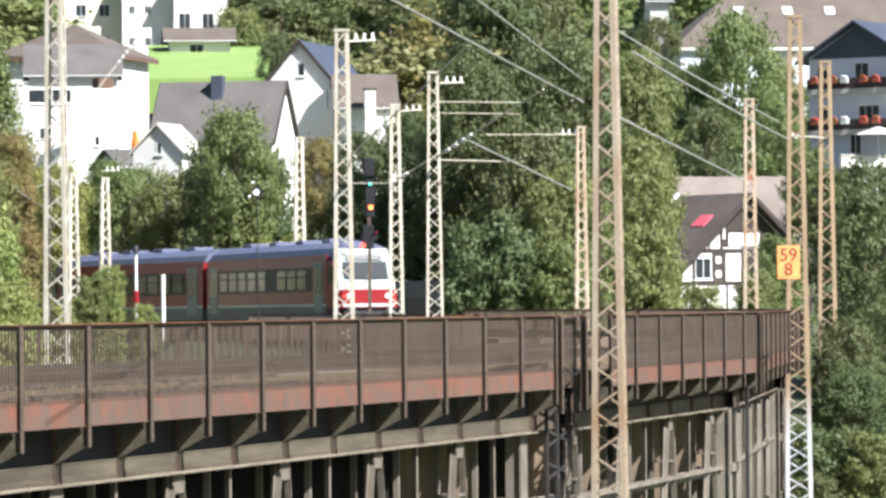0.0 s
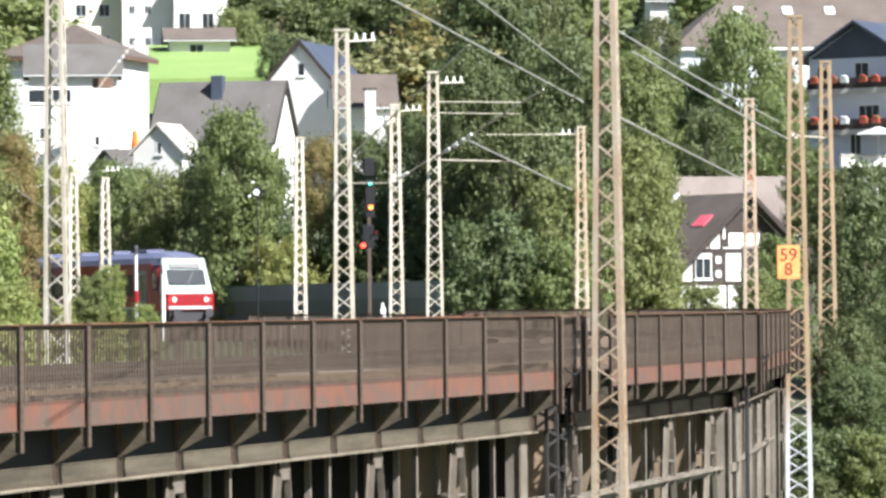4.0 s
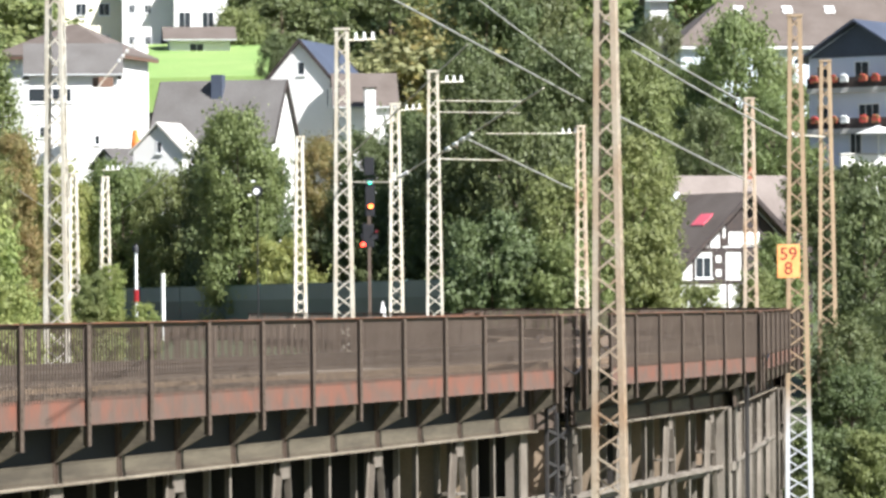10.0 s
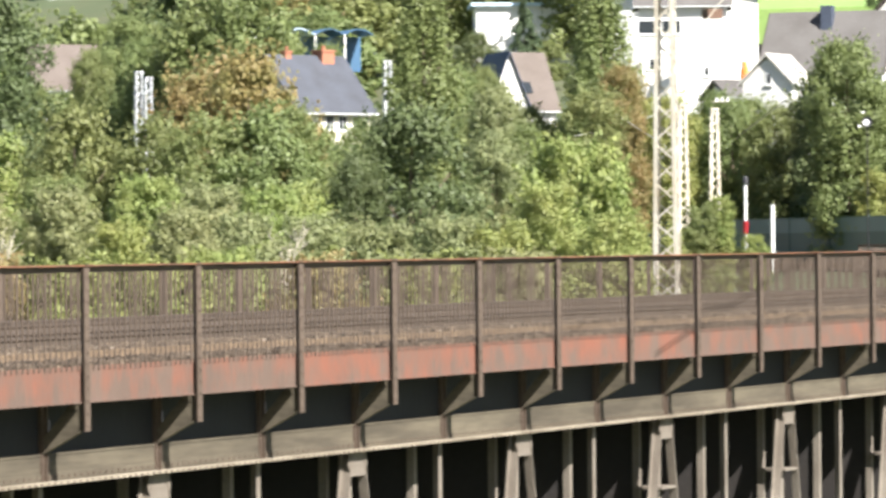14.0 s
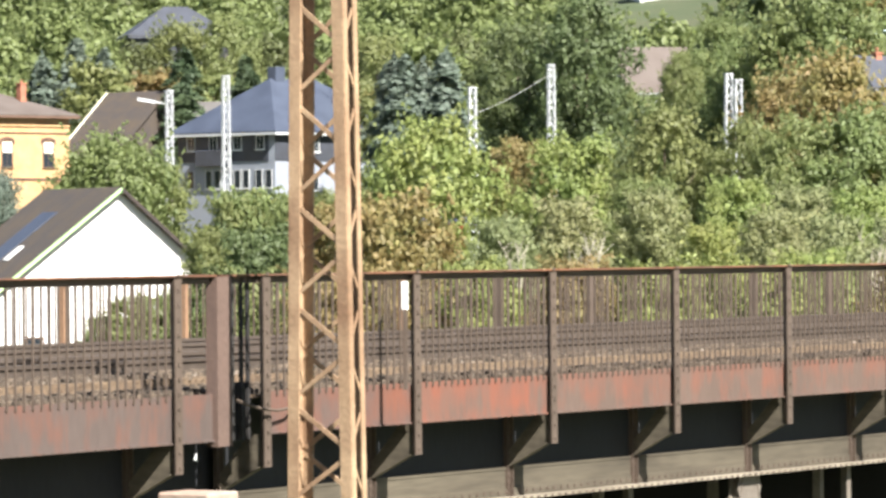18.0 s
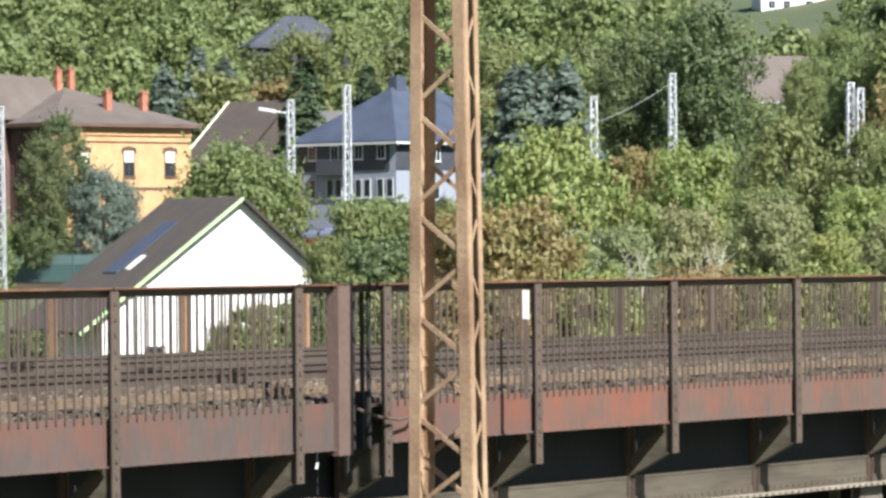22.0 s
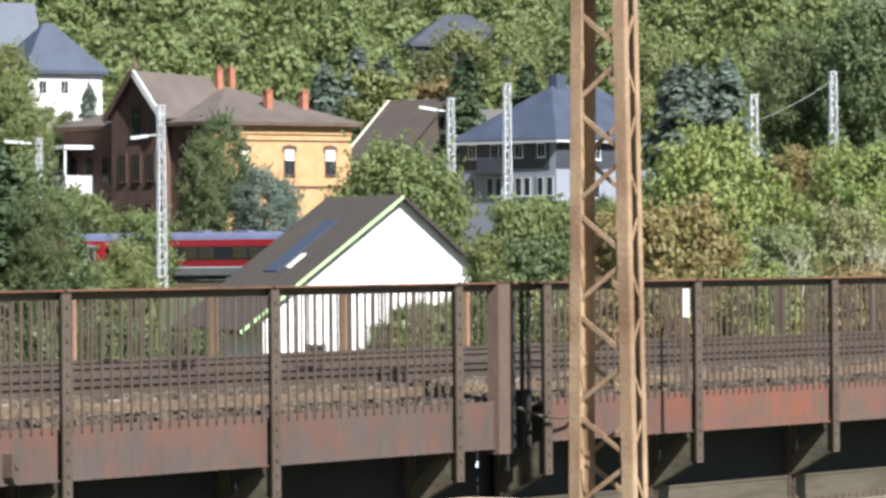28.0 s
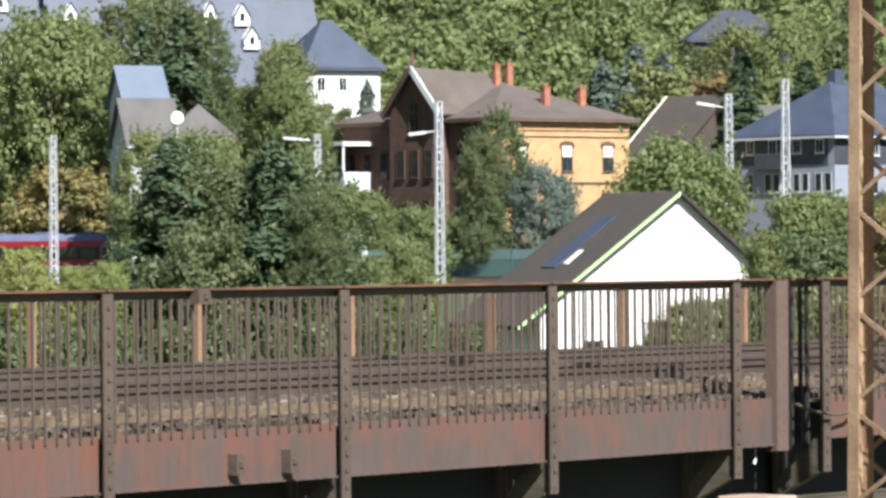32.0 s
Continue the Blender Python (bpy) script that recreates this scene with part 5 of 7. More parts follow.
for x in (1.6, 4.2, 7.0, 9.6):
    window(SLATE, side_frame("B", 17.0, 11.2) @ Matrix.Translation((x, -0.09, 3.95)), 0.95, 1.2, 1)
part("tower_chimney", boxes(((5.9, 5.2, 9.0), (7.1, 6.2, 11.2)), bevel=0.03), M_SLATE, SLATE, "slate-clad chimney block")
BARN = house((-136.80, 375.88, 9.61), 115, 6.6, 12.4, 0.2, 5.6, M_ROOF_DARK, M_ROOF_DARK, "brown-roofed barn with a pale verge board", over=0.4, category="barn")
part("verge_board", bar((-0.44, -0.4, 0.0), (-0.44, 6.2, 5.72), 0.06, 0.34), M_CREAM, BARN, "cream verge board")
house((-129.63, 382.64, 8.87), 75, 5.5, 8.0, 2.2, 5.6, M_GREYWALL, M_ROOF_GREY, "grey tiled link building beside the villa", over=0.4)
house((-153.8, 443.9, 24.0), 62, 10.5, 8.0, -0.4, 2.8, M_SLATE_DARK, M_SLATE_DARK, "dark slate roof among the trees on the hill", "hip", trim=M_SLATE_DARK)
house((-88.89, 390.00, 14.66), 60, 6.0, 5.5, 0.6, 4.2, M_GREYWALL, M_ROOF_BROWN, "brown roof among the trees on the hill")

SL, SW = 15.4, 21.0
STATION = house((-142.14, 357.80, 3.10), 30, SL, SW, 10.0, 13.3, M_BRICK_ORANGE, M_ROOF_BROWN, "orange and red brick station building with hipped roof", "hip", over=0.7, trim=M_WOOD,
                windows=(), chimneys=((8.2, 2.6, 11.0, 0.62, 1.7), (12.2, 2.6, 11.0, 0.62, 1.7), (7.2, 8.2, 13.3, 0.55, 1.5), (8.6, 8.2, 13.3, 0.55, 1.6)))
part("brick_front", boxes(((-0.08, -0.05, -6), (-0.004, SW, 9.6))), M_BRICK_RED, STATION, "dark red brick front")
part("cornice", boxes(((-0.25, -0.14, 8.95), (SL, -0.003, 9.2))), M_BRICK_ORANGE, STATION, "moulded brick cornice")
part("string_course", boxes(((-0.2, -0.08, 8.35), (SL, -0.003, 8.45))), M_BRICK_RED, STATION)
part("lower_course", boxes(((-0.2, -0.08, 4.3), (SL, -0.003, 4.5))), M_BRICK_RED, STATION)


def arched_window(x, z, w, h):
    """A segment-headed window with a brick surround on the sunlit wall."""
    m = side_frame("R", SL, SW) @ Matrix.Translation((x, 0, z))
    part("brick_arch", prism([(-w / 2 - 0.22, h - 0.25), (-w / 2 - 0.12, h + 0.18), (0, h + 0.36), (w / 2 + 0.12, h + 0.18), (w / 2 + 0.22, h - 0.25), (w / 2, h - 0.25), (w / 2, h), (0, h + 0.12), (-w / 2, h), (-w / 2, h - 0.25)], -0.07, m @ Matrix.Translation((0, -0.004, 0))), M_BRICK_RED, STATION, "dark brick arch")
    win = window(STATION, m @ Matrix.Translation((0, -0.035, 0)), w, h, 1, 1, M_WOOD)
    part("blind", boxes(((-w / 2 + 0.1, -0.026, h * 0.55), (w / 2 - 0.1, -0.021, h - 0.1))), M_CREAM, win, "cream blind half down")


for x in (3.4, 8.4, 13.0):
    arched_window(x, 5.4, 1.25, 2.3)
    arched_window(x, 1.0, 1.25, 2.3)
G0, G1 = 5.7, 12.9
GM = (G0 + G1) / 2
part("front_gable", prism([(G0, -6), (G1, -6), (G1, 10.9), (GM, 14.3), (G0, 10.9)], 0.9, Matrix(((0, 1, 0, -1.0), (1, 0, 0, 0), (0, 0, 1, 0), (0, 0, 0, 1)))), M_BRICK_RED, STATION, "projecting red brick gable")
for y_out in (G0 - 0.5, G1 + 0.5):
    bm = bmesh.new()
    roof_slab(bm, [(-1.4, GM, 14.6), (7.0, GM, 14.2), (7.0, y_out, 10.4), (-1.4, y_out, 10.5)])
    part("gable_roof", bm, M_ROOF_BROWN, STATION)
    part("gable_verge", bar((-1.48, GM, 14.5), (-1.48, y_out, 10.35), 0.14, 0.55), M_FRAME if y_out < GM else M_BRICK_RED, STATION, "white verge board" if y_out < GM else "brick verge")
part("finial", tube([(-1.2, GM, 14.7), (-1.2, GM, 15.3), (-1.2, GM, 15.9)], 0.3, 0.08), M_BRICK_RED, STATION, "brick finial")
for y, z, w, h in ((GM, 8.9, 1.4, 2.6), (GM - 2.0, 5.0, 1.1, 2.4), (GM, 5.0, 1.1, 2.4), (GM + 2.0, 5.0, 1.1, 2.4), (GM - 1.6, 0.9, 1.1, 2.2), (GM + 1.6, 0.9, 1.1, 2.2)):
    window(STATION, side_frame("B", SL, SW) @ Matrix.Translation((SW - y, -1.04, z)), w, h, 1, 1, M_WOOD)
for y in (1.8, 4.2, 15.0, 17.4, 19.6):
    for z in (5.0, 0.9):
        window(STATION, side_frame("B", SL, SW) @ Matrix.Translation((SW - y, -0.12, z)), 1.0, 2.3, 1, 1, M_WOOD)
part("porch", boxes(((-1.2, 18.2, -6.0), (-0.09, 20.4, 0.6)), bevel=0.03), M_BRICK_ORANGE, STATION, "sunlit brick porch")
VERANDA = thing("veranda", frame_at((-158.14, 363.05, 7.46), 30), "pale flat-roofed veranda beside the station", "veranda", "houses on the hillside")
part("roof", boxes(((0, 0, 3.6), (4, 7.0, 3.95))), M_FRAME, VERANDA)
part("wall", boxes(((0.3, 0.3, -6), (3.8, 6.7, 1.3))), M_GREYWALL, VERANDA)
for y in (0.2, 2.4, 4.6, 6.8):
    part("post", boxes(((0.1, y - 0.08, 1.3), (0.26, y + 0.08, 3.6))), M_FRAME, VERANDA)
part("glazing", boxes(((0.6, 0.4, 1.3), (0.64, 6.6, 3.6))), M_GLASS, VERANDA)

# houses high up on the left
house((-167.60, 376.40, 15.97), 40, 7.6, 6.7, 2.7, 7.2, M_WHITE, M_SLATE, "white villa with a steep hipped slate roof", "hip", over=0.5, trim=M_SLATE, windows=rows_of("R", (1.6, 3.8), (0.5,), 0.9, 1.3) + rows_of("B", (2.0, 4.5), (0.5,), 0.9, 1.3))
house((-132.80, 269.00, 9.63), 48, 2.8, 4.0, 2.0, 4.4, M_GREYWALL, M_SOLAR, "house with a blue solar-panelled roof", over=0.3)
house((-131.29, 266.41, 8.54), 48, 3.4, 4.2, 0.4, 3.2, M_GREYWALL, M_ROOF_GREY, "weathered grey-brown roof below the solar panels", over=0.3)
house((-128.02, 265.77, 8.62), 60, 4.0, 5.0, 0.6, 2.8, M_GREYWALL, M_ROOF_GREY, "grey-brown tiled roof with a satellite dish", "hip", over=0.3, trim=M_WOOD)
for t_at, label, dormers in (((-184.45, 386.45, 17.0), "steep slate-roofed house with white dormers", ((7.2, 4.2, 1.6), (6.6, 6.5, 1.5), (3.4, 6.6, 1.4))), ((-214.62, 418.14, 23.20), "white house with dormers high on the hill", ((2.0, 2.6, 1.5),)), ((-221.06, 414.77, 24.70), "slate-roofed house high on the hill", ((2.0, 2.4, 1.5),)), ((-192.06, 401.42, 20.02), "slate roof with a small dormer on the hill", ((2.6, 4.2, 1.1),))):
    h = house(t_at, 45, 14.0 if len(dormers) > 2 else 8.0, 8.0, 0.2, 9.0, M_WHITE, M_SLATE, label, over=0.5)
    for x, z, w in dormers:
        y = (z - 0.2) / 8.8 * 4.0 - 0.5
        d = part("dormer", prism([(-w / 2, 0), (w / 2, 0), (w / 2, 1.0), (0, 2.1), (-w / 2, 1.0)], 1.6, Matrix.Translation((x, y, z))), M_WHITE, h, "white gabled dormer")
        for sg in (-1, 1):
            part("dormer_verge", bar((x, y - 0.06, z + 2.2), (x + sg * (w / 2 + 0.12), y - 0.06, z + 0.85), 0.1, 0.12), M_SLATE_DARK, d)
        part("dormer_pane", boxes(((x - 0.22, y - 0.03, z + 0.45), (x + 0.22, y - 0.005, z + 1.2))), M_GLASS, d)
dish = thing("satellite_dish", frame_at((-126.31, 263.27, 10.36), 150), "white round satellite dish on a roof", "satellite dish")
part("bowl", tube([(0.0, 0, 0), (0.05, 0, 0), (0.12, 0, 0)], 0.12, 0.42, 14), M_PORCELAIN, dish)
part("stand", boxes(((-0.08, -0.04, -1.4), (0, 0.04, 0))), M_CONCRETE, dish)


# the white building beyond the bridge
def gable_hall():
    ob = thing("white_gabled_building", frame_at((-67.73, 188.18, -1.31), -42), "white gabled building with dark mossy roof and green verge", "building")
    # x runs back along the ridge; y is to the left as seen from the gable's foot; seen from the front the gable spans y from -w to +w
    z0 = 0
    right, left, peak = -5.75, 4.8, -1.9
    ze_r, ze_l, zp = 1.85, 0.12, 5.2
    ln = 8.5
    out = [(right, -6.0), (left, -6.0), (left, ze_l), (peak, zp), (right, ze_r)]
    to_yz = Matrix(((0, 1, 0, 0), (1, 0, 0, 0), (0, 0, 1, 0), (0, 0, 0, 1)))
    part("gable_wall", prism(out, 0.3, to_yz), M_WHITE, ob, "white gable wall")
    part("rear_gable_wall", prism(out, 0.3, Matrix.Translation((ln - 0.3, 0, 0)) @ to_yz), M_WHITE, ob)
    part("side_wall", boxes(((0.3, right, -6.0), (ln - 0.3, right + 0.3, ze_r))), M_WHITE, ob)
    part("side_wall", boxes(((0.3, left - 0.3, -6.0), (ln - 0.3, left, ze_l))), M_WHITE, ob)
    for a, za, sgn in ((left, ze_l, 1), (right, ze_r, -1)):
        s = (zp - za) / abs(peak - a)
        over = 1.1 if sgn > 0 else 0.6
        e, ze = a + sgn * over, za - over * s
        bm = bmesh.new()
        roof_slab(bm, [(-0.35, e, ze + 0.2), (ln + 0.35, e, ze + 0.2), (ln + 0.35, peak, zp + 0.2), (-0.35, peak, zp + 0.2)], 0.18)
        part("roof_slope", bm, M_ROOF_DARK, ob, "dark mossy roof slope")
        part("verge_board", bar((-0.40, e, ze + 0.08), (-0.40, peak, zp + 0.1), 0.05, 0.14), M_GREEN_TRIM if sgn > 0 else M_TIMBER, ob, "light green verge board" if sgn > 0 else "dark verge board")
    s = (zp - ze_l) / (left - peak)
    for x0, x1, y0, y1, mt, nm in ((3.6, 5.4, -0.4, 2.6, M_SLATE, "roof_panel"), (2.6, 3.2, 1.6, 2.4, M_FRAME, "roof_window")):
        bm = bmesh.new()
        q = [(x0, y0, zp - (y0 - peak) * s + 0.27), (x1, y0, zp - (y0 - peak) * s + 0.27), (x1, y1, zp - (y1 - peak) * s + 0.27), (x0, y1, zp - (y1 - peak) * s + 0.27)]
        roof_slab(bm, q, 0.05)
        part(nm, bm, mt, ob)
    for a, b in ((right + 0.4, right + 4.2), (right + 5.0, right + 8.4)):
        part("gable_rail", boxes(((-0.10, a, 1.30), (-0.02, b, 1.36))), M_CONCRETE, ob)
        for k in range(9):
            y = a + (b - a) * k / 9
            part("gable_slot", boxes(((-0.06, y, 1.10), (-0.004, y + 0.24 + 0.1 * (k % 3), 1.26))), M_TIMBER, ob, "dark ventilation slot")
    for y in (-3.9, -0.6, 2.2):
        window(ob, Matrix(((0, 1, 0, 0), (-1, 0, 0, y), (0, 0, 1, -2.6), (0, 0, 0, 1))), 1.0, 1.4, 1, frame_mat=M_WOOD)
    return ob


gable_hall()

# meadow on the slope
bm = bmesh.new()
vs = [bm.verts.new(p) for p in ((-25.41, 391.18, 21.04), (-15.01, 391.71, 21.22), (-16.09, 424.70, 25.82), (-27.52, 424.11, 25.89))]
g = bmesh.ops.extrude_face_region(bm, geom=[bm.faces.new(vs)])
bmesh.ops.translate(bm, verts=[v for v in g["geom"] if isinstance(v, bmesh.types.BMVert)], vec=(0, 0, -3))
bmesh.ops.recalc_face_normals(bm, faces=bm.faces[:])
tagged(part("meadow", bm, M_MEADOW), "bright green mown meadow on the slope", "meadow", kind="structure")

# noise barrier along the outer side of the line
def barrier(s0, s1, side, top, n):
    b = thing("noise_barrier", Matrix(), "dark green noise barrier of tall panels", "barrier", "barriers along the line")
    for i in range(n):
        x0, y0, z0, h0 = on_track(s0 + (s1 - s0) * i / n, side)
        x1, y1, z1, h1 = on_track(s0 + (s1 - s0) * (i + 1) / n, side)
        part("panel", bar((x0, y0, z0 + top / 2 - 0.4), (x1, y1, z1 + top / 2 - 0.4), 0.08, top + 0.8), M_BARRIER, b)
        part("top_panel", bar((x0, y0, z0 + top - 0.42), (x1, y1, z1 + top - 0.42), 0.10, 0.75), M_BARRIER_TOP, b, "paler top panel")
        part("barrier_post", boxes(((x0 - 0.07, y0 - 0.07, z0 - 1), (x0 + 0.07, y0 + 0.07, z0 + top + 0.04))), M_BARRIER, b)


barrier(13.5, 250, 7.5, 2.2, 48)

# ---- plants ----
def card_mesh(name, centres, normals, sizes, rng, long=1.5, droop=0.0):
    """Many small bent leaf sprays as one mesh: each is a four-cornered, slightly folded blade."""
    n = len(centres)
    c, nn = np.array(centres), np.array(normals)
    nn = nn + rng.normal(0, 0.42, (n, 3))
    nn /= np.linalg.norm(nn, axis=1)[:, None] + 1e-9
    t = rng.normal(0, 1, (n, 3))
    t[:, 2] -= droop
    t -= nn * (t * nn).sum(1)[:, None]
    t /= np.linalg.norm(t, axis=1)[:, None] + 1e-9
    b = np.cross(nn, t)
    s = np.array(sizes)[:, None]
    w = s * rng.uniform(0.38, 0.62, (n, 1))
    ln = s * long * rng.uniform(0.7, 1.2, (n, 1)) * 0.5
    v = np.empty((n, 4, 3))
    v[:, 0] = c - t * ln
    v[:, 1] = c + b * w - nn * s * 0.12 + t * ln * rng.uniform(-0.3, 0.3, (n, 1))
    v[:, 2] = c + t * ln
    v[:, 3] = c - b * w - nn * s * 0.12 + t * ln * rng.uniform(-0.3, 0.3, (n, 1))
    faces = np.arange(n * 4).reshape(n, 4)
    me = bpy.data.meshes.new(name)
    me.from_pydata(v.reshape(-1, 3).tolist(), [], faces.tolist())
    return me


def hull_radius(shape, z):
    """Half the width of a crown 1 m wide at height z of 1 m."""
    if shape == "broad":
        return 0.5 * np.sqrt(np.maximum(0.03, 1 - np.abs(2 * z - 0.85) ** 2.2 * 0.86))
    if shape == "poplar":
        return 0.5 * np.minimum(1, 2.4 * z + 0.3) * np.minimum(1, 2.3 * (1.03 - z)) * 0.86
    return 0.5 * np.sqrt(np.maximum(0.03, 1 - z * z * 0.88))


def spruce_points(rng, n):
    """Points on drooping branches in loose whorls, longest at the foot."""
    whorls = 19
    zb = np.repeat(np.linspace(0.0, 0.96, whorls), 9) + rng.normal(0, 0.012, whorls * 9)
    ab = rng.uniform(0, math.tau, len(zb))
    reach = 0.5 * (1.02 - zb) ** 0.62 * rng.uniform(0.55, 1.1, len(zb))
    weight = reach + 0.03
    k = rng.choice(len(zb), n, p=weight / weight.sum())
    u = np.sqrt(rng.uniform(0.02, 1, n))
    out = reach[k] * u
    fan = rng.normal(0, 0.16, n) * (0.35 + u)
    a = ab[k] + fan
    z = zb[k] + 0.028 * u - 0.075 * u * u + rng.normal(0, 0.006, n) - np.abs(rng.normal(0, 0.012, n))
    p = np.c_[out * np.cos(a), out * np.sin(a), np.clip(z, -0.02, 1.02)]
    nn = np.c_[np.cos(a) * 0.55, np.sin(a) * 0.55, np.full(n, 0.8)]
    return p, nn


def crown_points(rng, shape, n, clumps):
    """Points and outward normals on the leafy twigs of a crown 1 m wide (radius 0.5) and 1 m high."""
    if shape == "spruce":
        return spruce_points(rng, n)
    z = rng.uniform(0.02, 0.95, clumps)
    a = rng.uniform(0, math.tau, clumps)
    lobe = 1 + 0.16 * np.sin(3 * a + rng.uniform(0, 6)) * np.sin(7 * z + rng.uniform(0, 6)) + 0.10 * np.sin(5 * a + 9 * z)
    deep = rng.uniform(0, 1, clumps) ** 0.45
    r = hull_radius(shape, z) * lobe * (0.25 + 0.68 * deep)
    size = rng.uniform(0.045, 0.125, clumps) * {"broad": 1.0, "poplar": 0.85, "bush": 1.1}[shape]
    tall = {"broad": 0.62, "poplar": 1.0, "bush": 0.85}[shape]
    c = np.c_[r * np.cos(a), r * np.sin(a), z]
    per = rng.choice(clumps, n, p=size ** 2 / (size ** 2).sum())
    d = rng.normal(0, 1, (n, 3))
    d /= np.linalg.norm(d, axis=1)[:, None]
    d[:, 2] = d[:, 2] * 0.9 + 0.12
    rad = size[per] * (0.35 + 0.85 * rng.uniform(0, 1, n) ** 0.6)
    p = c[per] + d * rad[:, None] * np.array([1, 1, tall])
    # shoots that stand out of the outline
    m = n // 9
    shoot = rng.integers(0, clumps, m)
    u = rng.uniform(0.6, 1.9, m)
    lean = np.c_[np.cos(a[shoot]) * 0.7, np.sin(a[shoot]) * 0.7, np.full(m, 0.75)]
    p[:m] = c[shoot] + lean * (size[shoot] * u)[:, None] + rng.normal(0, 0.008, (m, 3))
    p[:, 2] = np.clip(p[:, 2], 0.0, 1.06)
    out = d + 0.8 * np.c_[p[:, 0], p[:, 1], (p[:, 2] - 0.4) * 0.7] + np.array([0, 0, 0.15])
    return p, out


def plant_mesh(shape, seed, n, clumps, width, height, leaf, droop=0.0):
    """A crown of the given true size, its lower edge at its own zero."""
    rng = np.random.default_rng(seed)
    p, nn = crown_points(rng, shape, n, clumps)
    p = p * np.array([width, width, height])
    return card_mesh(shape + "_crown", p, nn, rng.uniform(0.55, 1.35, n) * leaf, rng, 1.6, droop)


PLANTS = {}
for shape, variants, n, clumps, width, height, leaf in (("broad", 5, 15000, 230, 8, 9, 0.185), ("bush", 4, 9500, 130, 5, 3.6, 0.125), ("poplar", 2, 20000, 340, 4.5, 14, 0.13), ("spruce", 3, 12000, 160, 5.5, 12, 0.2), ("far", 4, 5600, 150, 8, 9, 0.30), ("wood", 3, 3600, 110, 8, 9, 0.33)):
    base = "broad" if shape in ("far", "wood") else shape
    PLANTS[shape] = [(plant_mesh(base, 11 + 7 * k + len(shape), n, clumps, width, height, leaf, 1.2 if shape == "spruce" else 0.1), width, height) for k in range(variants)]
LEAVES = {"mid": L_MID, "dark": L_DARK, "yellow": L_YELLOW, "pale": L_PALE, "rust": L_RUST, "blue": L_BLUE, "spruce": L_SPRUCE}
COLOURED = {}
WORDS = {"mid": "mid-green", "dark": "dark green", "yellow": "yellow-green", "pale": "grey-green", "rust": "rusty brown-green", "blue": "bluish", "spruce": "dark"}


def trunk_mesh(seed):
    """A tapered trunk with six limbs, 1 m high."""
    rng = random.Random(seed)
    bm = tube([(0, 0, 0), (0.02, 0.01, 0.25), (0.0, 0.02, 0.55), (0.01, 0, 0.85)], 0.035, 0.01, 7)
    for k in range(6):
        z = rng.uniform(0.2, 0.6)
        a = rng.uniform(0, math.tau)
        limb = tube([(0, 0, z), (0.15 * math.cos(a), 0.15 * math.sin(a), z + 0.09), (0.32 * math.cos(a), 0.32 * math.sin(a), z + 0.2)], 0.014, 0.004, 5)
        me = bpy.data.meshes.new("limb")
        limb.to_mesh(me)
        limb.free()
        bm.from_mesh(me)
        bpy.data.meshes.remove(me)
    me = bpy.data.meshes.new("trunk")
    bm.to_mesh(me)
    bm.free()
    me.materials.append(M_BARK)
    return me


TRUNKS = [trunk_mesh(k) for k in range(3)]
RNG = random.Random(21)


def plant(shape, tone, x, y, ztop, width, label="", group="trees behind the viaduct", base=None):
    """A tree or bush with its foot on the ground, its top at ztop, of the given width."""
    z = ground_z(x, y) - 0.15 if base is None else base
    h = max(ztop - z, 1.2)
    k = RNG.randrange(len(PLANTS[shape]))
    key = (shape, k, tone)
    if key not in COLOURED:
        me = PLANTS[shape][k][0].copy()
        me.materials.append(LEAVES[tone])
        COLOURED[key] = me
    _, w0, h0 = PLANTS[shape][k]
    kind = {"broad": "broadleaf tree", "far": "broadleaf tree", "bush": "bush", "poplar": "columnar poplar", "spruce": "spruce"}[shape]
    clear = {"broad": 0.12, "far": 0.1, "bush": 0.0, "poplar": 0.06, "spruce": 0.05}[shape]
    ob = new("bush" if shape == "bush" else "tree")
    ob.matrix_basis = Matrix.Translation((x, y, z)) @ pose(0, 0, 0, 0, 0, RNG.uniform(0, 360))
    tagged(ob, label or f"{WORDS[tone]} leafy {kind} on the slope", "bush" if shape == "bush" else "tree", group)
    k0 = width / w0 * (1.65 if shape == "spruce" else 1.0)
    kz = min(max(h * (1 - clear) / h0, 0.75 * k0), 1.45 * k0)
    top = h
    step = h0 * kz
    tier = 0
    while True:
        name, mesh = ("crown", COLOURED[key]) if tier == 0 else ("lower_crown", COLOURED[key])
        crown = new(name, mesh)
        crown.parent = ob
        crown.matrix_basis = Matrix.Translation((0, 0, top - step)) @ pose(0, 0, 0, 0, 0, 77 * tier) @ Matrix.Diagonal((k0, k0, kz * 0.98, 1))
        top -= step * 0.62
        tier += 1
        if top - step * 0.45 < h * clear or tier > 3 or shape in ("poplar", "spruce"):
            break
    trunk = new("trunk", TRUNKS[k % 3])
    trunk.parent = ob
    trunk.matrix_basis = Matrix.Diagonal((width * (0.3 if shape == "spruce" else 0.8), width * (0.3 if shape == "spruce" else 0.8), h, 1)) if shape != "bush" else Matrix.Diagonal((width * 0.5, width * 0.5, h * 0.9, 1))
    return ob


def grove(*members):
    """Plants one by one: shape, tone, place, height of the top, width."""
    for shape, tone, x, y, ztop, width in members:
        plant(shape, tone, x, y, ztop, width)


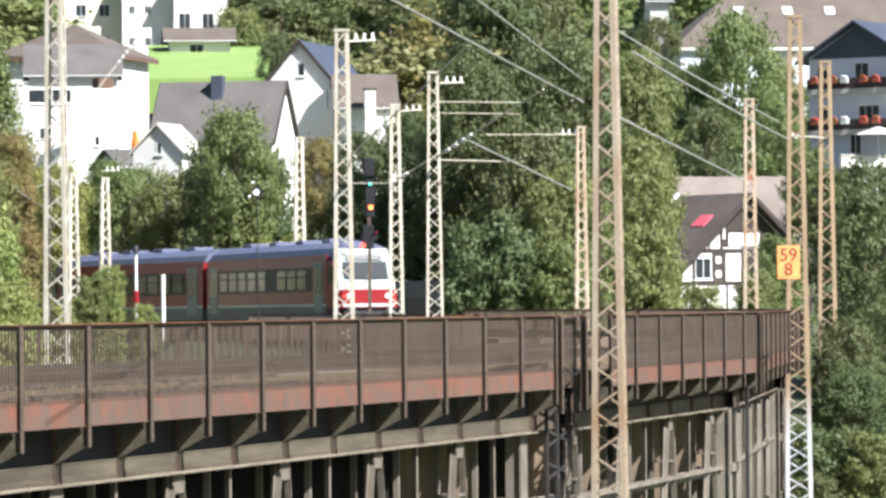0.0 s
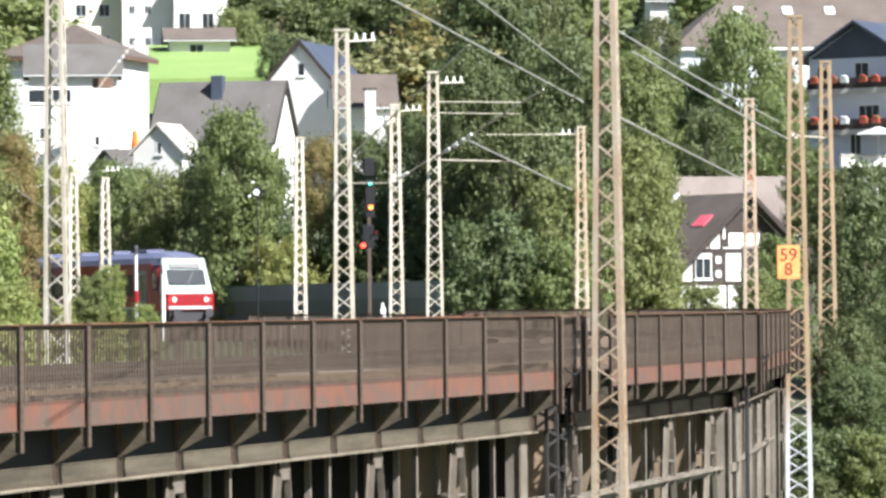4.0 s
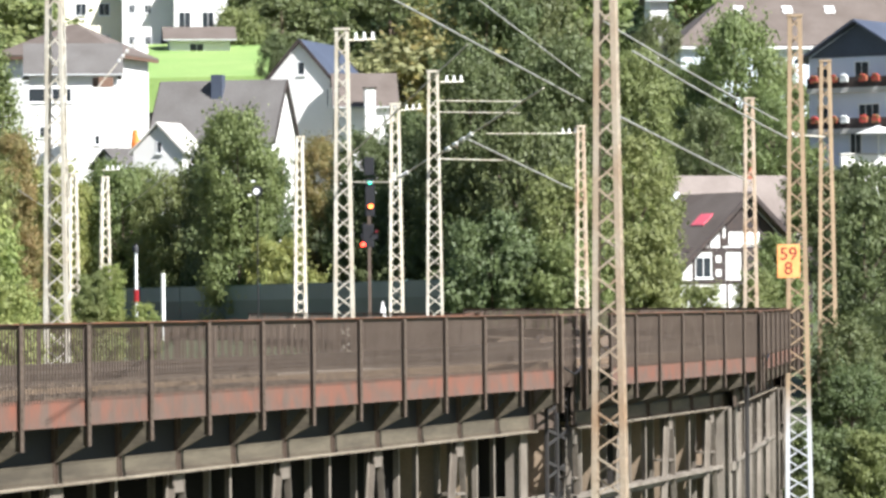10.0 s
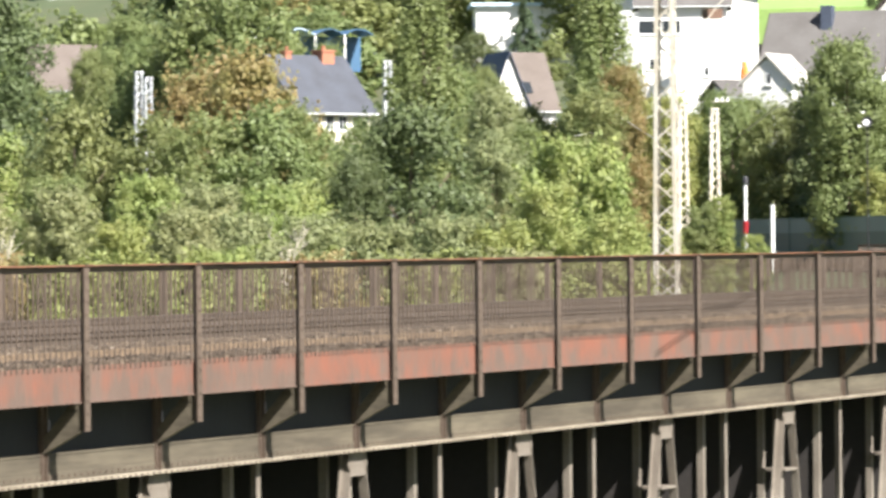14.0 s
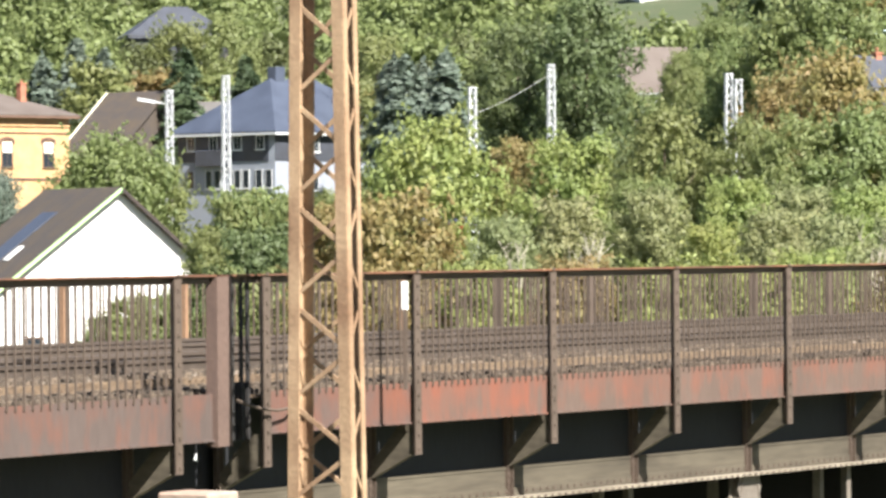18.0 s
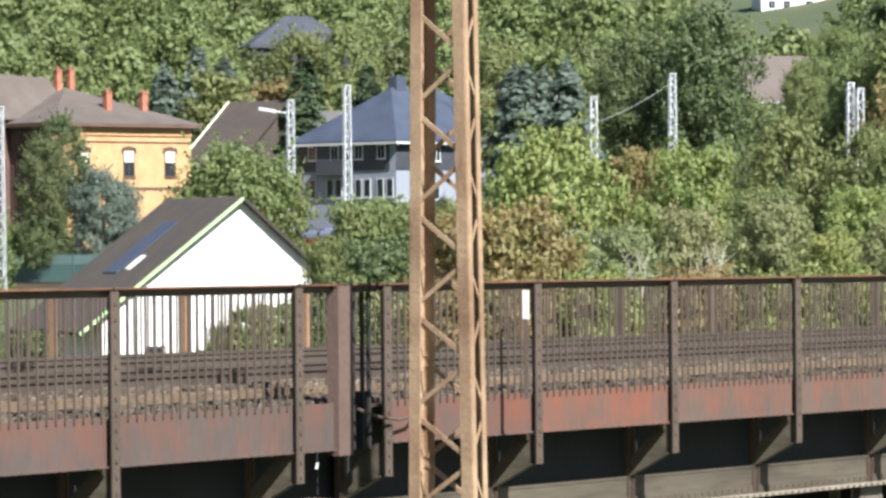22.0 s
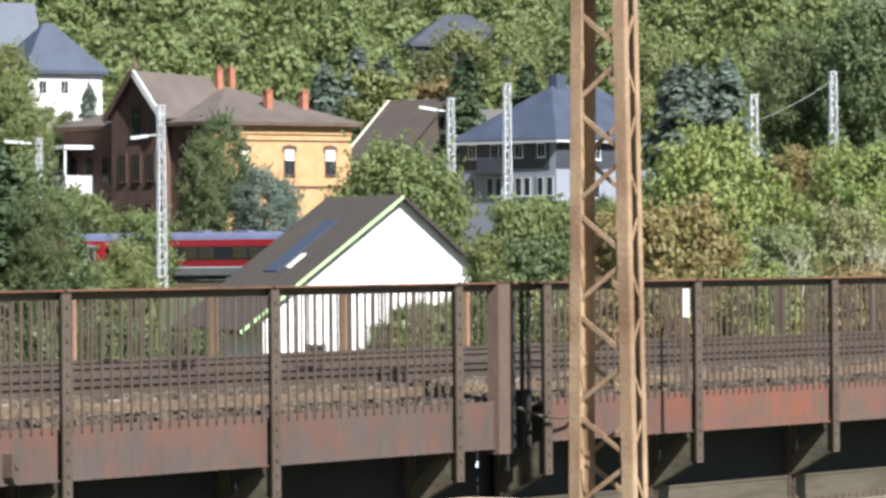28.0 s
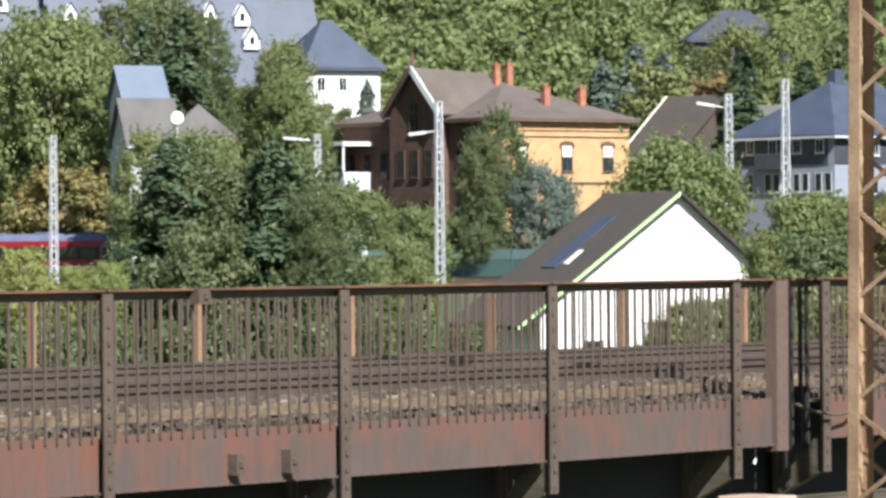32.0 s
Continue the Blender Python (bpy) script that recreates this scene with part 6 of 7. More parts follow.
grove(
    ("broad", "dark", 2.4, 235.0, 19.2, 5.6), ("broad", "dark", 5.2, 237.9, 18.5, 6.0), ("broad", "dark", 1.4, 226.0, 14.0, 4.8), ("broad", "dark", 4.1, 222.0, 10.6, 5.8),
    ("broad", "dark", 6.6, 229.9, 15.0, 4.9), ("broad", "mid", 5.9, 217.9, 8.0, 4.4), ("bush", "dark", 2.3, 215.0, 5.5, 5.6), ("bush", "mid", 6.0, 213.9, 4.4, 4.0),
    ("broad", "mid", 10.5, 239.8, 14.7, 4.5), ("broad", "mid", 9.8, 231.8, 9.9, 4.3), ("bush", "mid", 9.7, 224.8, 5.1, 4.5), ("bush", "yellow", 10.0, 237.8, 9.8, 3.6),
    ("broad", "mid", 21.4, 329.3, 22.7, 7.0), ("broad", "mid", 18.1, 334.5, 18.7, 4.6), ("broad", "dark", 18.1, 309.5, 14.6, 4.3), ("broad", "mid", 23.1, 314.2, 15.6, 4.3),
)
grove(
    ("broad", "dark", 16.0, 171.3, 5.6, 4.1), ("broad", "dark", 16.4, 164.2, 1.5, 3.3), ("bush", "mid", 15.3, 167.3, -4.3, 2.5),
    ("broad", "mid", 18.3, 179.1, 5.6, 3.4), ("bush", "mid", 13.9, 244.6, 2.3, 3.4), ("bush", "mid", 18.2, 244.3, 4.8, 3.4), ("bush", "mid", 16.6, 239.4, 2.9, 2.7),
    ("broad", "dark", 13.4, 149.4, 0.8, 2.8), ("bush", "mid", 12.0, 144.5, -3.4, 2.7), ("broad", "dark", 14.3, 147.3, -0.7, 3.0), ("broad", "dark", 12.6, 139.4, -0.6, 3.0),
    ("bush", "dark", 11.3, 134.5, -2.5, 3.2), ("bush", "mid", 12.9, 133.4, -2.5, 2.7), ("bush", "dark", 10.8, 132.6, -3.8, 2.0), ("broad", "mid", 25.4, 321.0, 16.7, 3.2),
)
grove(
    ("bush", "mid", 23.4, 289.1, 11.2, 3.3), ("broad", "mid", -126.4, 258.8, 9.5, 4.7), ("broad", "mid", -123.0, 258.2, 9.6, 5.4), ("broad", "mid", -160.1, 362.0, 13.0, 3.0),
    ("broad", "mid", -174.7, 376.4, 16.7, 5.7), ("broad", "dark", -182.5, 383.8, 20.8, 5.8), ("broad", "mid", -191.5, 379.4, 22.3, 6.9), ("broad", "mid", -197.1, 376.5, 22.4, 8.0),
    ("broad", "mid", -144.5, 431.4, 24.3, 8.5), ("broad", "dark", -148.3, 430.2, 22.4, 7.4), ("broad", "mid", -140.0, 432.9, 25.0, 8.0), ("broad", "mid", -84.1, 380.8, 14.5, 7.3),
    ("broad", "mid", -87.3, 382.1, 15.1, 4.4), ("broad", "mid", -81.6, 383.4, 15.6, 4.4), ("broad", "mid", -24.4, 208.6, 6.7, 2.9), ("broad", "pale", -25.4, 204.4, 6.3, 3.1),
)
grove(
    ("broad", "dark", -46.2, 362.1, 18.1, 3.6), ("broad", "mid", -40.9, 365.7, 17.6, 4.1), ("bush", "mid", -34.1, 212.3, 5.8, 3.0), ("broad", "mid", -34.1, 257.8, 11.4, 3.6),
    ("broad", "mid", -121.1, 259.1, 9.0, 4.6), ("broad", "dark", -182.0, 367.4, 24.5, 7.7), ("broad", "mid", -191.5, 369.3, 24.3, 10.4), ("broad", "mid", -182.5, 361.6, 22.4, 7.6),
    ("broad", "blue", -134.0, 352.4, 8.0, 4.2), ("bush", "dark", -58.3, 138.2, -0.8, 3.9), ("bush", "dark", -56.1, 139.1, -1.0, 2.6), ("bush", "dark", -64.3, 135.5, -0.9, 4.9),
    ("bush", "dark", -67.7, 133.9, -0.9, 4.5), ("bush", "dark", -62.2, 138.7, -0.8, 3.8), ("bush", "dark", -69.8, 132.8, -1.0, 3.8), ("broad", "yellow", -21.4, 254.1, 9.4, 3.5),
)
grove(
    ("broad", "mid", -19.1, 257.3, 9.8, 3.2), ("broad", "yellow", -24.5, 263.9, 10.2, 3.8), ("broad", "mid", -17.3, 261.4, 9.4, 2.9), ("bush", "yellow", -20.7, 261.2, 8.3, 4.1),
    ("bush", "yellow", -16.8, 90.4, 1.1, 2.2), ("bush", "rust", -14.9, 90.8, 1.0, 2.2), ("bush", "yellow", -12.9, 92.1, 1.0, 2.2), ("bush", "pale", -11.1, 94.4, 1.0, 2.1),
    ("bush", "yellow", -9.4, 96.5, 1.0, 2.1), ("bush", "rust", -24.0, 84.7, 0.9, 2.1), ("bush", "yellow", -22.4, 85.1, 1.0, 2.1), ("bush", "rust", -21.1, 87.5, 1.0, 2.2),
    ("bush", "yellow", -19.3, 87.9, 1.0, 2.2), ("bush", "yellow", -17.6, 88.3, 1.0, 2.2), ("bush", "mid", -27.3, 85.7, 0.8, 2.0), ("bush", "rust", -25.4, 84.3, 0.9, 1.9),
)
grove(
    ("broad", "dark", -11.4, 245.7, 11.6, 5.8), ("broad", "mid", -10.8, 237.8, 11.9, 4.5), ("broad", "dark", -13.6, 251.6, 9.2, 4.1), ("broad", "dark", -9.4, 239.8, 9.1, 4.2),
    ("broad", "rust", -6.8, 249.9, 10.7, 3.1), ("broad", "mid", -15.2, 251.5, 8.9, 4.4), ("broad", "mid", -18.1, 255.4, 9.1, 4.2), ("bush", "mid", -14.7, 253.6, 4.9, 3.5),
    ("bush", "yellow", -8.4, 235.9, 4.9, 4.1), ("broad", "dark", -4.4, 245.0, 10.8, 3.4), ("broad", "dark", -1.6, 246.0, 12.0, 4.6), ("broad", "dark", -4.3, 240.0, 8.5, 3.9),
    ("bush", "dark", -2.5, 238.0, 4.8, 6.0), ("broad", "dark", 0.2, 236.0, 10.7, 4.1), ("bush", "mid", -19.1, 424.6, 29.3, 5.8), ("broad", "dark", -13.1, 359.8, 23.0, 3.1),
)
grove(
    ("broad", "yellow", -24.8, 262.8, 7.7, 5.0), ("bush", "yellow", -12.4, 167.5, 2.2, 1.3), ("bush", "yellow", -15.1, 179.4, 1.5, 2.5), ("bush", "yellow", -16.7, 175.2, 1.7, 2.6),
    ("bush", "yellow", -10.9, 164.6, 1.4, 1.2), ("poplar", "mid", -27.4, 274.6, 17.8, 5.7), ("poplar", "mid", -33.2, 237.7, 15.7, 5.1), ("broad", "rust", -22.3, 233.9, 10.3, 2.9),
    ("broad", "dark", -25.1, 176.2, 6.6, 6.0), ("broad", "dark", -27.0, 173.9, 4.8, 2.6), ("bush", "yellow", -16.8, 159.1, 4.8, 4.8), ("broad", "mid", -19.3, 189.0, 7.5, 3.3),
    ("bush", "yellow", -16.9, 151.1, 3.1, 2.9), ("broad", "pale", -26.3, 213.4, 8.8, 3.0), ("broad", "rust", -33.9, 189.0, 9.4, 6.5), ("broad", "mid", -34.5, 182.8, 6.7, 4.4),
)
grove(
    ("broad", "mid", -31.4, 185.4, 7.0, 3.3), ("bush", "yellow", -25.2, 147.9, 3.2, 3.4), ("bush", "pale", -27.1, 143.5, 3.2, 3.1), ("broad", "mid", -55.8, 309.0, 20.6, 8.6),
    ("broad", "mid", -61.8, 380.0, 21.1, 4.8), ("spruce", "spruce", -38.3, 327.8, 19.3, 2.9), ("bush", "pale", -18.7, 123.6, 1.9, 2.7), ("bush", "pale", -16.2, 120.9, 2.0, 2.3),
    ("bush", "pale", -19.9, 120.4, 2.0, 2.3), ("bush", "yellow", -14.8, 121.1, 1.7, 2.4), ("bush", "mid", -12.7, 164.5, 2.5, 1.5), ("bush", "yellow", -12.1, 164.6, 2.8, 1.1),
    ("bush", "pale", -21.4, 118.1, 2.0, 2.4), ("bush", "pale", -22.5, 115.8, 2.1, 2.2), ("bush", "yellow", -12.1, 124.4, 2.0, 2.2), ("broad", "yellow", -45.4, 165.9, 6.4, 5.6),
)
grove(
    ("bush", "rust", -38.1, 134.7, 3.0, 4.7), ("bush", "rust", -40.5, 136.1, 2.7, 2.8), ("bush", "yellow", -47.0, 194.4, 6.3, 5.2), ("bush", "rust", -50.4, 198.7, 6.2, 3.3),
    ("broad", "mid", -40.7, 185.6, 7.1, 4.8), ("bush", "mid", -38.4, 170.7, 4.0, 3.3), ("broad", "rust", -36.0, 192.7, 9.3, 6.4), ("broad", "mid", -32.5, 183.1, 6.7, 5.3),
    ("broad", "mid", -37.1, 184.3, 6.5, 3.5), ("bush", "pale", -32.6, 134.1, 2.7, 2.9), ("bush", "pale", -29.1, 130.8, 2.9, 2.5), ("bush", "pale", -33.4, 129.8, 2.2, 2.5),
    ("bush", "yellow", -27.8, 137.2, 3.3, 2.8), ("bush", "pale", -24.7, 129.7, 2.3, 3.0), ("bush", "yellow", -24.0, 137.9, 2.9, 3.0), ("bush", "yellow", -25.8, 123.3, 1.8, 2.4),
)
grove(
    ("broad", "dark", -67.5, 284.1, 17.6, 7.3), ("broad", "dark", -72.7, 286.9, 16.3, 5.5), ("broad", "mid", -58.3, 310.6, 19.2, 10.1), ("broad", "mid", -63.4, 313.7, 15.9, 5.4),
    ("spruce", "blue", -92.8, 331.3, 16.7, 6.6), ("spruce", "blue", -87.5, 323.4, 16.7, 6.2), ("broad", "mid", -68.6, 318.7, 15.3, 3.5), ("broad", "mid", -75.1, 362.3, 20.0, 5.1),
    ("spruce", "blue", -149.1, 414.0, 22.8, 8.2), ("spruce", "blue", -152.2, 412.8, 21.2, 6.6), ("spruce", "blue", -147.2, 416.8, 21.8, 6.6), ("spruce", "spruce", -126.6, 379.4, 19.8, 6.0),
    ("spruce", "spruce", -121.4, 381.1, 19.2, 5.5), ("spruce", "blue", -102.1, 360.8, 18.0, 7.4), ("spruce", "blue", -99.1, 358.6, 17.4, 7.0), ("broad", "mid", -107.6, 374.9, 19.7, 6.8),
)
grove(
    ("broad", "mid", -96.3, 273.4, 9.0, 8.6), ("broad", "mid", -94.5, 276.3, 7.5, 5.8), ("bush", "mid", -57.9, 181.0, 3.6, 4.3), ("bush", "dark", -51.2, 162.1, 2.1, 4.2),
    ("bush", "mid", -54.4, 166.3, 2.1, 2.6), ("bush", "mid", -54.0, 176.9, 3.3, 3.5), ("broad", "dark", -139.3, 352.5, 13.7, 5.1), ("broad", "dark", -136.6, 341.7, 11.5, 4.1),
    ("broad", "blue", -135.0, 350.9, 8.9, 5.5), ("bush", "mid", -133.4, 321.4, 5.3, 4.8), ("bush", "mid", -141.3, 349.5, 4.7, 5.1), ("bush", "mid", -101.2, 241.7, 2.1, 3.9),
    ("bush", "mid", -102.3, 239.0, 1.3, 2.9), ("spruce", "blue", -159.7, 372.2, 17.8, 3.6), ("broad", "mid", -162.9, 369.8, 15.2, 4.2), ("broad", "dark", -161.2, 370.6, 14.7, 3.4), ("broad", "mid", -183.8, 357.5, 22.8, 12.6), ("broad", "mid", -178.9, 357.8, 18.2, 7.0),
)
grove(
    ("broad", "dark", -188.0, 366.6, 14.6, 11.1), ("spruce", "spruce", -108.6, 225.2, 8.7, 6.4), ("spruce", "spruce", -102.6, 225.8, 8.6, 6.6), ("broad", "dark", -108.3, 227.4, 7.8, 7.4), ("broad", "dark", -102.4, 227.9, 7.2, 8.2),
    ("broad", "dark", -105.5, 226.8, 6.4, 6.0), ("broad", "dark", -100.0, 224.8, 5.1, 2.8), ("bush", "dark", -104.1, 219.6, 3.0, 7.0), ("broad", "mid", -163.8, 363.2, 20.6, 5.6),
    ("broad", "mid", -168.1, 365.2, 16.7, 6.5), ("bush", "mid", -155.0, 355.7, 7.6, 4.8), ("spruce", "spruce", -159.6, 333.8, 22.4, 6.9), ("spruce", "spruce", -163.4, 334.2, 22.1, 5.6),
    ("broad", "yellow", -190.5, 363.1, 8.9, 5.5), ("bush", "yellow", -104.2, 199.4, 1.8, 3.4), ("bush", "yellow", -99.1, 198.6, 1.1, 2.2), ("bush", "yellow", -102.0, 200.6, 1.0, 2.2),
)
grove(
    ("bush", "mid", -57.8, 181.0, 3.7, 4.5), ("bush", "mid", -140.7, 344.4, 3.3, 3.3), ("broad", "dark", -169.1, 351.4, 24.3, 8.0), ("broad", "dark", -166.3, 352.8, 22.3, 5.2),
    ("broad", "mid", -162.2, 360.2, 17.8, 5.2), ("broad", "mid", -162.6, 361.1, 16.4, 6.4), ("broad", "mid", -188.3, 368.7, 23.4, 13.2), ("broad", "mid", -189.7, 365.7, 18.7, 12.1),
    ("broad", "mid", -184.7, 366.0, 17.1, 7.4), ("bush", "mid", -62.9, 177.2, -1.4, 2.1), ("bush", "mid", -61.5, 176.6, -0.7, 2.6), ("bush", "mid", -60.7, 177.9, -0.5, 2.6),
    ("bush", "mid", -59.9, 179.3, -0.4, 2.6), ("broad", "dark", -99.3, 225.1, 4.7, 2.8), ("broad", "mid", -151.8, 353.8, 7.0, 5.3), ("broad", "mid", -154.0, 352.9, 7.3, 4.8),
)
grove(
    ("broad", "mid", -55.5, 325.3, 16.2, 4.5), ("bush", "mid", -88.4, 286.7, 4.9, 4.1), ("bush", "mid", -85.5, 285.5, 5.1, 4.1), ("bush", "mid", -83.9, 288.0, 5.3, 4.1),
    ("broad", "mid", -32.2, 278.1, 9.6, 3.1), ("broad", "mid", -30.7, 278.3, 8.8, 3.1), ("broad", "mid", -35.0, 277.8, 12.1, 2.1), ("broad", "mid", -38.7, 236.9, 7.5, 3.3),
    ("broad", "mid", -36.5, 237.2, 7.8, 2.7), ("bush", "mid", -41.9, 195.6, 2.9, 2.5), ("bush", "yellow", -41.7, 195.6, 3.0, 3.0), ("broad", "mid", -53.4, 330.7, 16.0, 3.8),
    ("broad", "dark", 19.3, 335.4, 19.3, 4.6), ("broad", "mid", 24.7, 335.1, 19.7, 4.2), ("broad", "dark", 16.6, 344.6, 23.3, 3.9), ("bush", "dark", 26.9, 283.7, 10.0, 5.0),
)
grove(
    ("bush", "dark", 24.6, 283.9, 9.6, 4.3), ("broad", "mid", -30.9, 248.1, 10.0, 3.4), ("broad", "mid", -30.9, 238.0, 6.3, 2.7),
    ("broad", "mid", -32.4, 197.4, 6.2, 2.8),
)


# woods on the hill, thinner towards the houses
WOOD_GAPS = ((-153.56, 369.35, 8.97, 19), (-155.84, 362.96, 7.43, 12), (-145.18, 364.12, 3.13, 16), (-115.48, 370.42, 5.82, 19), (-136.31, 378.18, 9.64, 12), (-165.6, 379.5, 15.60, 10), (-31.14, 428.87, 27.80, 14), (-23.37, 414.34, 24.25, 22), (-19.28, 404.54, 23.68, 20), (-46.50, 387.22, 20.26, 10), (-57.08, 345.31, 16.67, 12), (-180.71, 390.19, 23.12, 9), (-199.20, 392.32, 23.71, 7), (28.58, 368.89, 23.61, 22), (-147.0, 446.5, 26.0, 6), (-97.0, 445.0, 0, 8), (-104.0, 480.0, 0, 9), (-112.0, 515.0, 0, 12), (-119.0, 550.0, 0, 15), (-126.0, 585.0, 0, 20), (-132.0, 612.0, 0, 26))
wood = random.Random(8)
rest = {"mid": [], "dark": []}
for row in range(15):
    d = 392 + row * 17
    n = 27
    for k in range(n):
        az = radians(-29.5 + 37.5 * (k + wood.uniform(0.1, 0.9)) / n)
        dd = d + wood.uniform(-9, 9)
        x, y = dd * math.sin(az), dd * math.cos(az)
        if any(math.hypot(x - gx, y - gy) < r for gx, gy, gz, r in WOOD_GAPS):
            continue
        tone = wood.choice(("mid", "mid", "pale", "mid", "mid", "mid", "rust", "dark"))
        conifer = wood.random() < 0.16
        ztop, width = ground_z(x, y) + wood.uniform(8, 13), wood.uniform(9, 14)
        if row < 4:
            plant("far" if not conifer else "spruce", tone if not conifer else wood.choice(("spruce", "blue", "spruce")), x, y, ztop, width, group="trees of the hillside wood", label="tree of the mixed wood covering the hillside")
        else:
            rest[tone if tone in rest else "mid"].append((x, y, ztop, width))
for tone, places in rest.items():
    verts, total = [], 0
    for x, y, ztop, width in places:
        src, w0, h0 = PLANTS["wood"][wood.randrange(3)]
        co = np.empty(len(src.vertices) * 3)
        src.vertices.foreach_get("co", co)
        co = co.reshape(-1, 3)
        turn = wood.uniform(0, math.tau)
        c, s = math.cos(turn) * width / w0, math.sin(turn) * width / w0
        kz = 1.15 * width / w0
        verts.append(np.c_[x + co[:, 0] * c - co[:, 1] * s, y + co[:, 0] * s + co[:, 1] * c, ztop - h0 * kz + co[:, 2] * kz])
        total += len(co)
    me = bpy.data.meshes.new("distant_wood")
    me.from_pydata(np.concatenate(verts).tolist(), [], np.arange(total).reshape(-1, 4).tolist())
    me.materials.append(LEAVES[tone])
    tagged(new("distant_wood", me), f"{WORDS[tone]} mixed wood covering the upper hillside", "wood", kind="stuff")


# low bushes on the open ground below the white house
for k in range(20):
    u = wood.uniform(0.0, 0.72)
    x, y = -95 - 33 * u + wood.uniform(-9, 9), 442 + 155 * u + wood.uniform(-7, 7)
    plant("bush", wood.choice(("mid", "pale", "mid", "yellow")), x, y, ground_z(x, y) + wood.uniform(2.0, 3.4), wood.uniform(5, 8), "low green bush on the open hillside", "bushes on the hillside")


def dead_shrub(x, y, z, h, seed):
    """A bleached leafless shrub: forked stems."""
    rng = random.Random(seed)
    ob = thing("dead_shrub", Matrix.Translation((x, y, z)), "bleached leafless shrub among the bushes", "shrub", "dead shrubs behind the viaduct")
    for k in range(4):
        a, lean = rng.uniform(0, math.tau), rng.uniform(0.1, 0.5)
        top = Vector((math.cos(a) * lean * h, math.sin(a) * lean * h, h * rng.uniform(0.35, 1.0)))
        mid = top * 0.5 + Vector((rng.uniform(-0.1, 0.1), rng.uniform(-0.1, 0.1), 0))
        stem = part("stem", tube([(0, 0, -1.0), mid, top], 0.032, 0.010, 5), M_BARK_PALE, ob)
        for j in range(3):
            p = mid.lerp(top, rng.uniform(0.1, 0.9))
            part("twig", tube([p, p + Vector((rng.uniform(-0.4, 0.4), rng.uniform(-0.4, 0.4), rng.uniform(0.2, 0.6)))], 0.012, 0.005, 4), M_BARK_PALE, stem)


for k, (x, y, z) in enumerate(((-28.47, 118.63, 0.76), (-20.29, 118.27, 0.85), (-28.56, 120.67, 0.82), (-20.47, 119.26, 0.84), (-29.60, 116.29, 0.63))):
    dead_shrub(x, y, z - 0.4, 1.35, 30 + k)

# ---- the train ----
HALF_W, CAR = 1.42, 22.6
ROOF_SECTION = [(-1.36, 3.15), (-1.15, 3.52), (-0.7, 3.78), (0.0, 3.86), (0.7, 3.78), (1.15, 3.52), (1.36, 3.15)]


def loft(sections):
    """A skin through cross sections of equal length, each (x, [(y, z), ...])."""
    bm = bmesh.new()
    rows = [[bm.verts.new((x, y, z)) for y, z in ring] for x, ring in sections]
    for a, b in zip(rows, rows[1:]):
        for i in range(len(a) - 1):
            bm.faces.new((a[i], b[i], b[i + 1], a[i + 1]))
    bm.faces.new(rows[0])
    bm.faces.new(rows[-1][::-1])
    bmesh.ops.recalc_face_normals(bm, faces=bm.faces[:])
    return bm


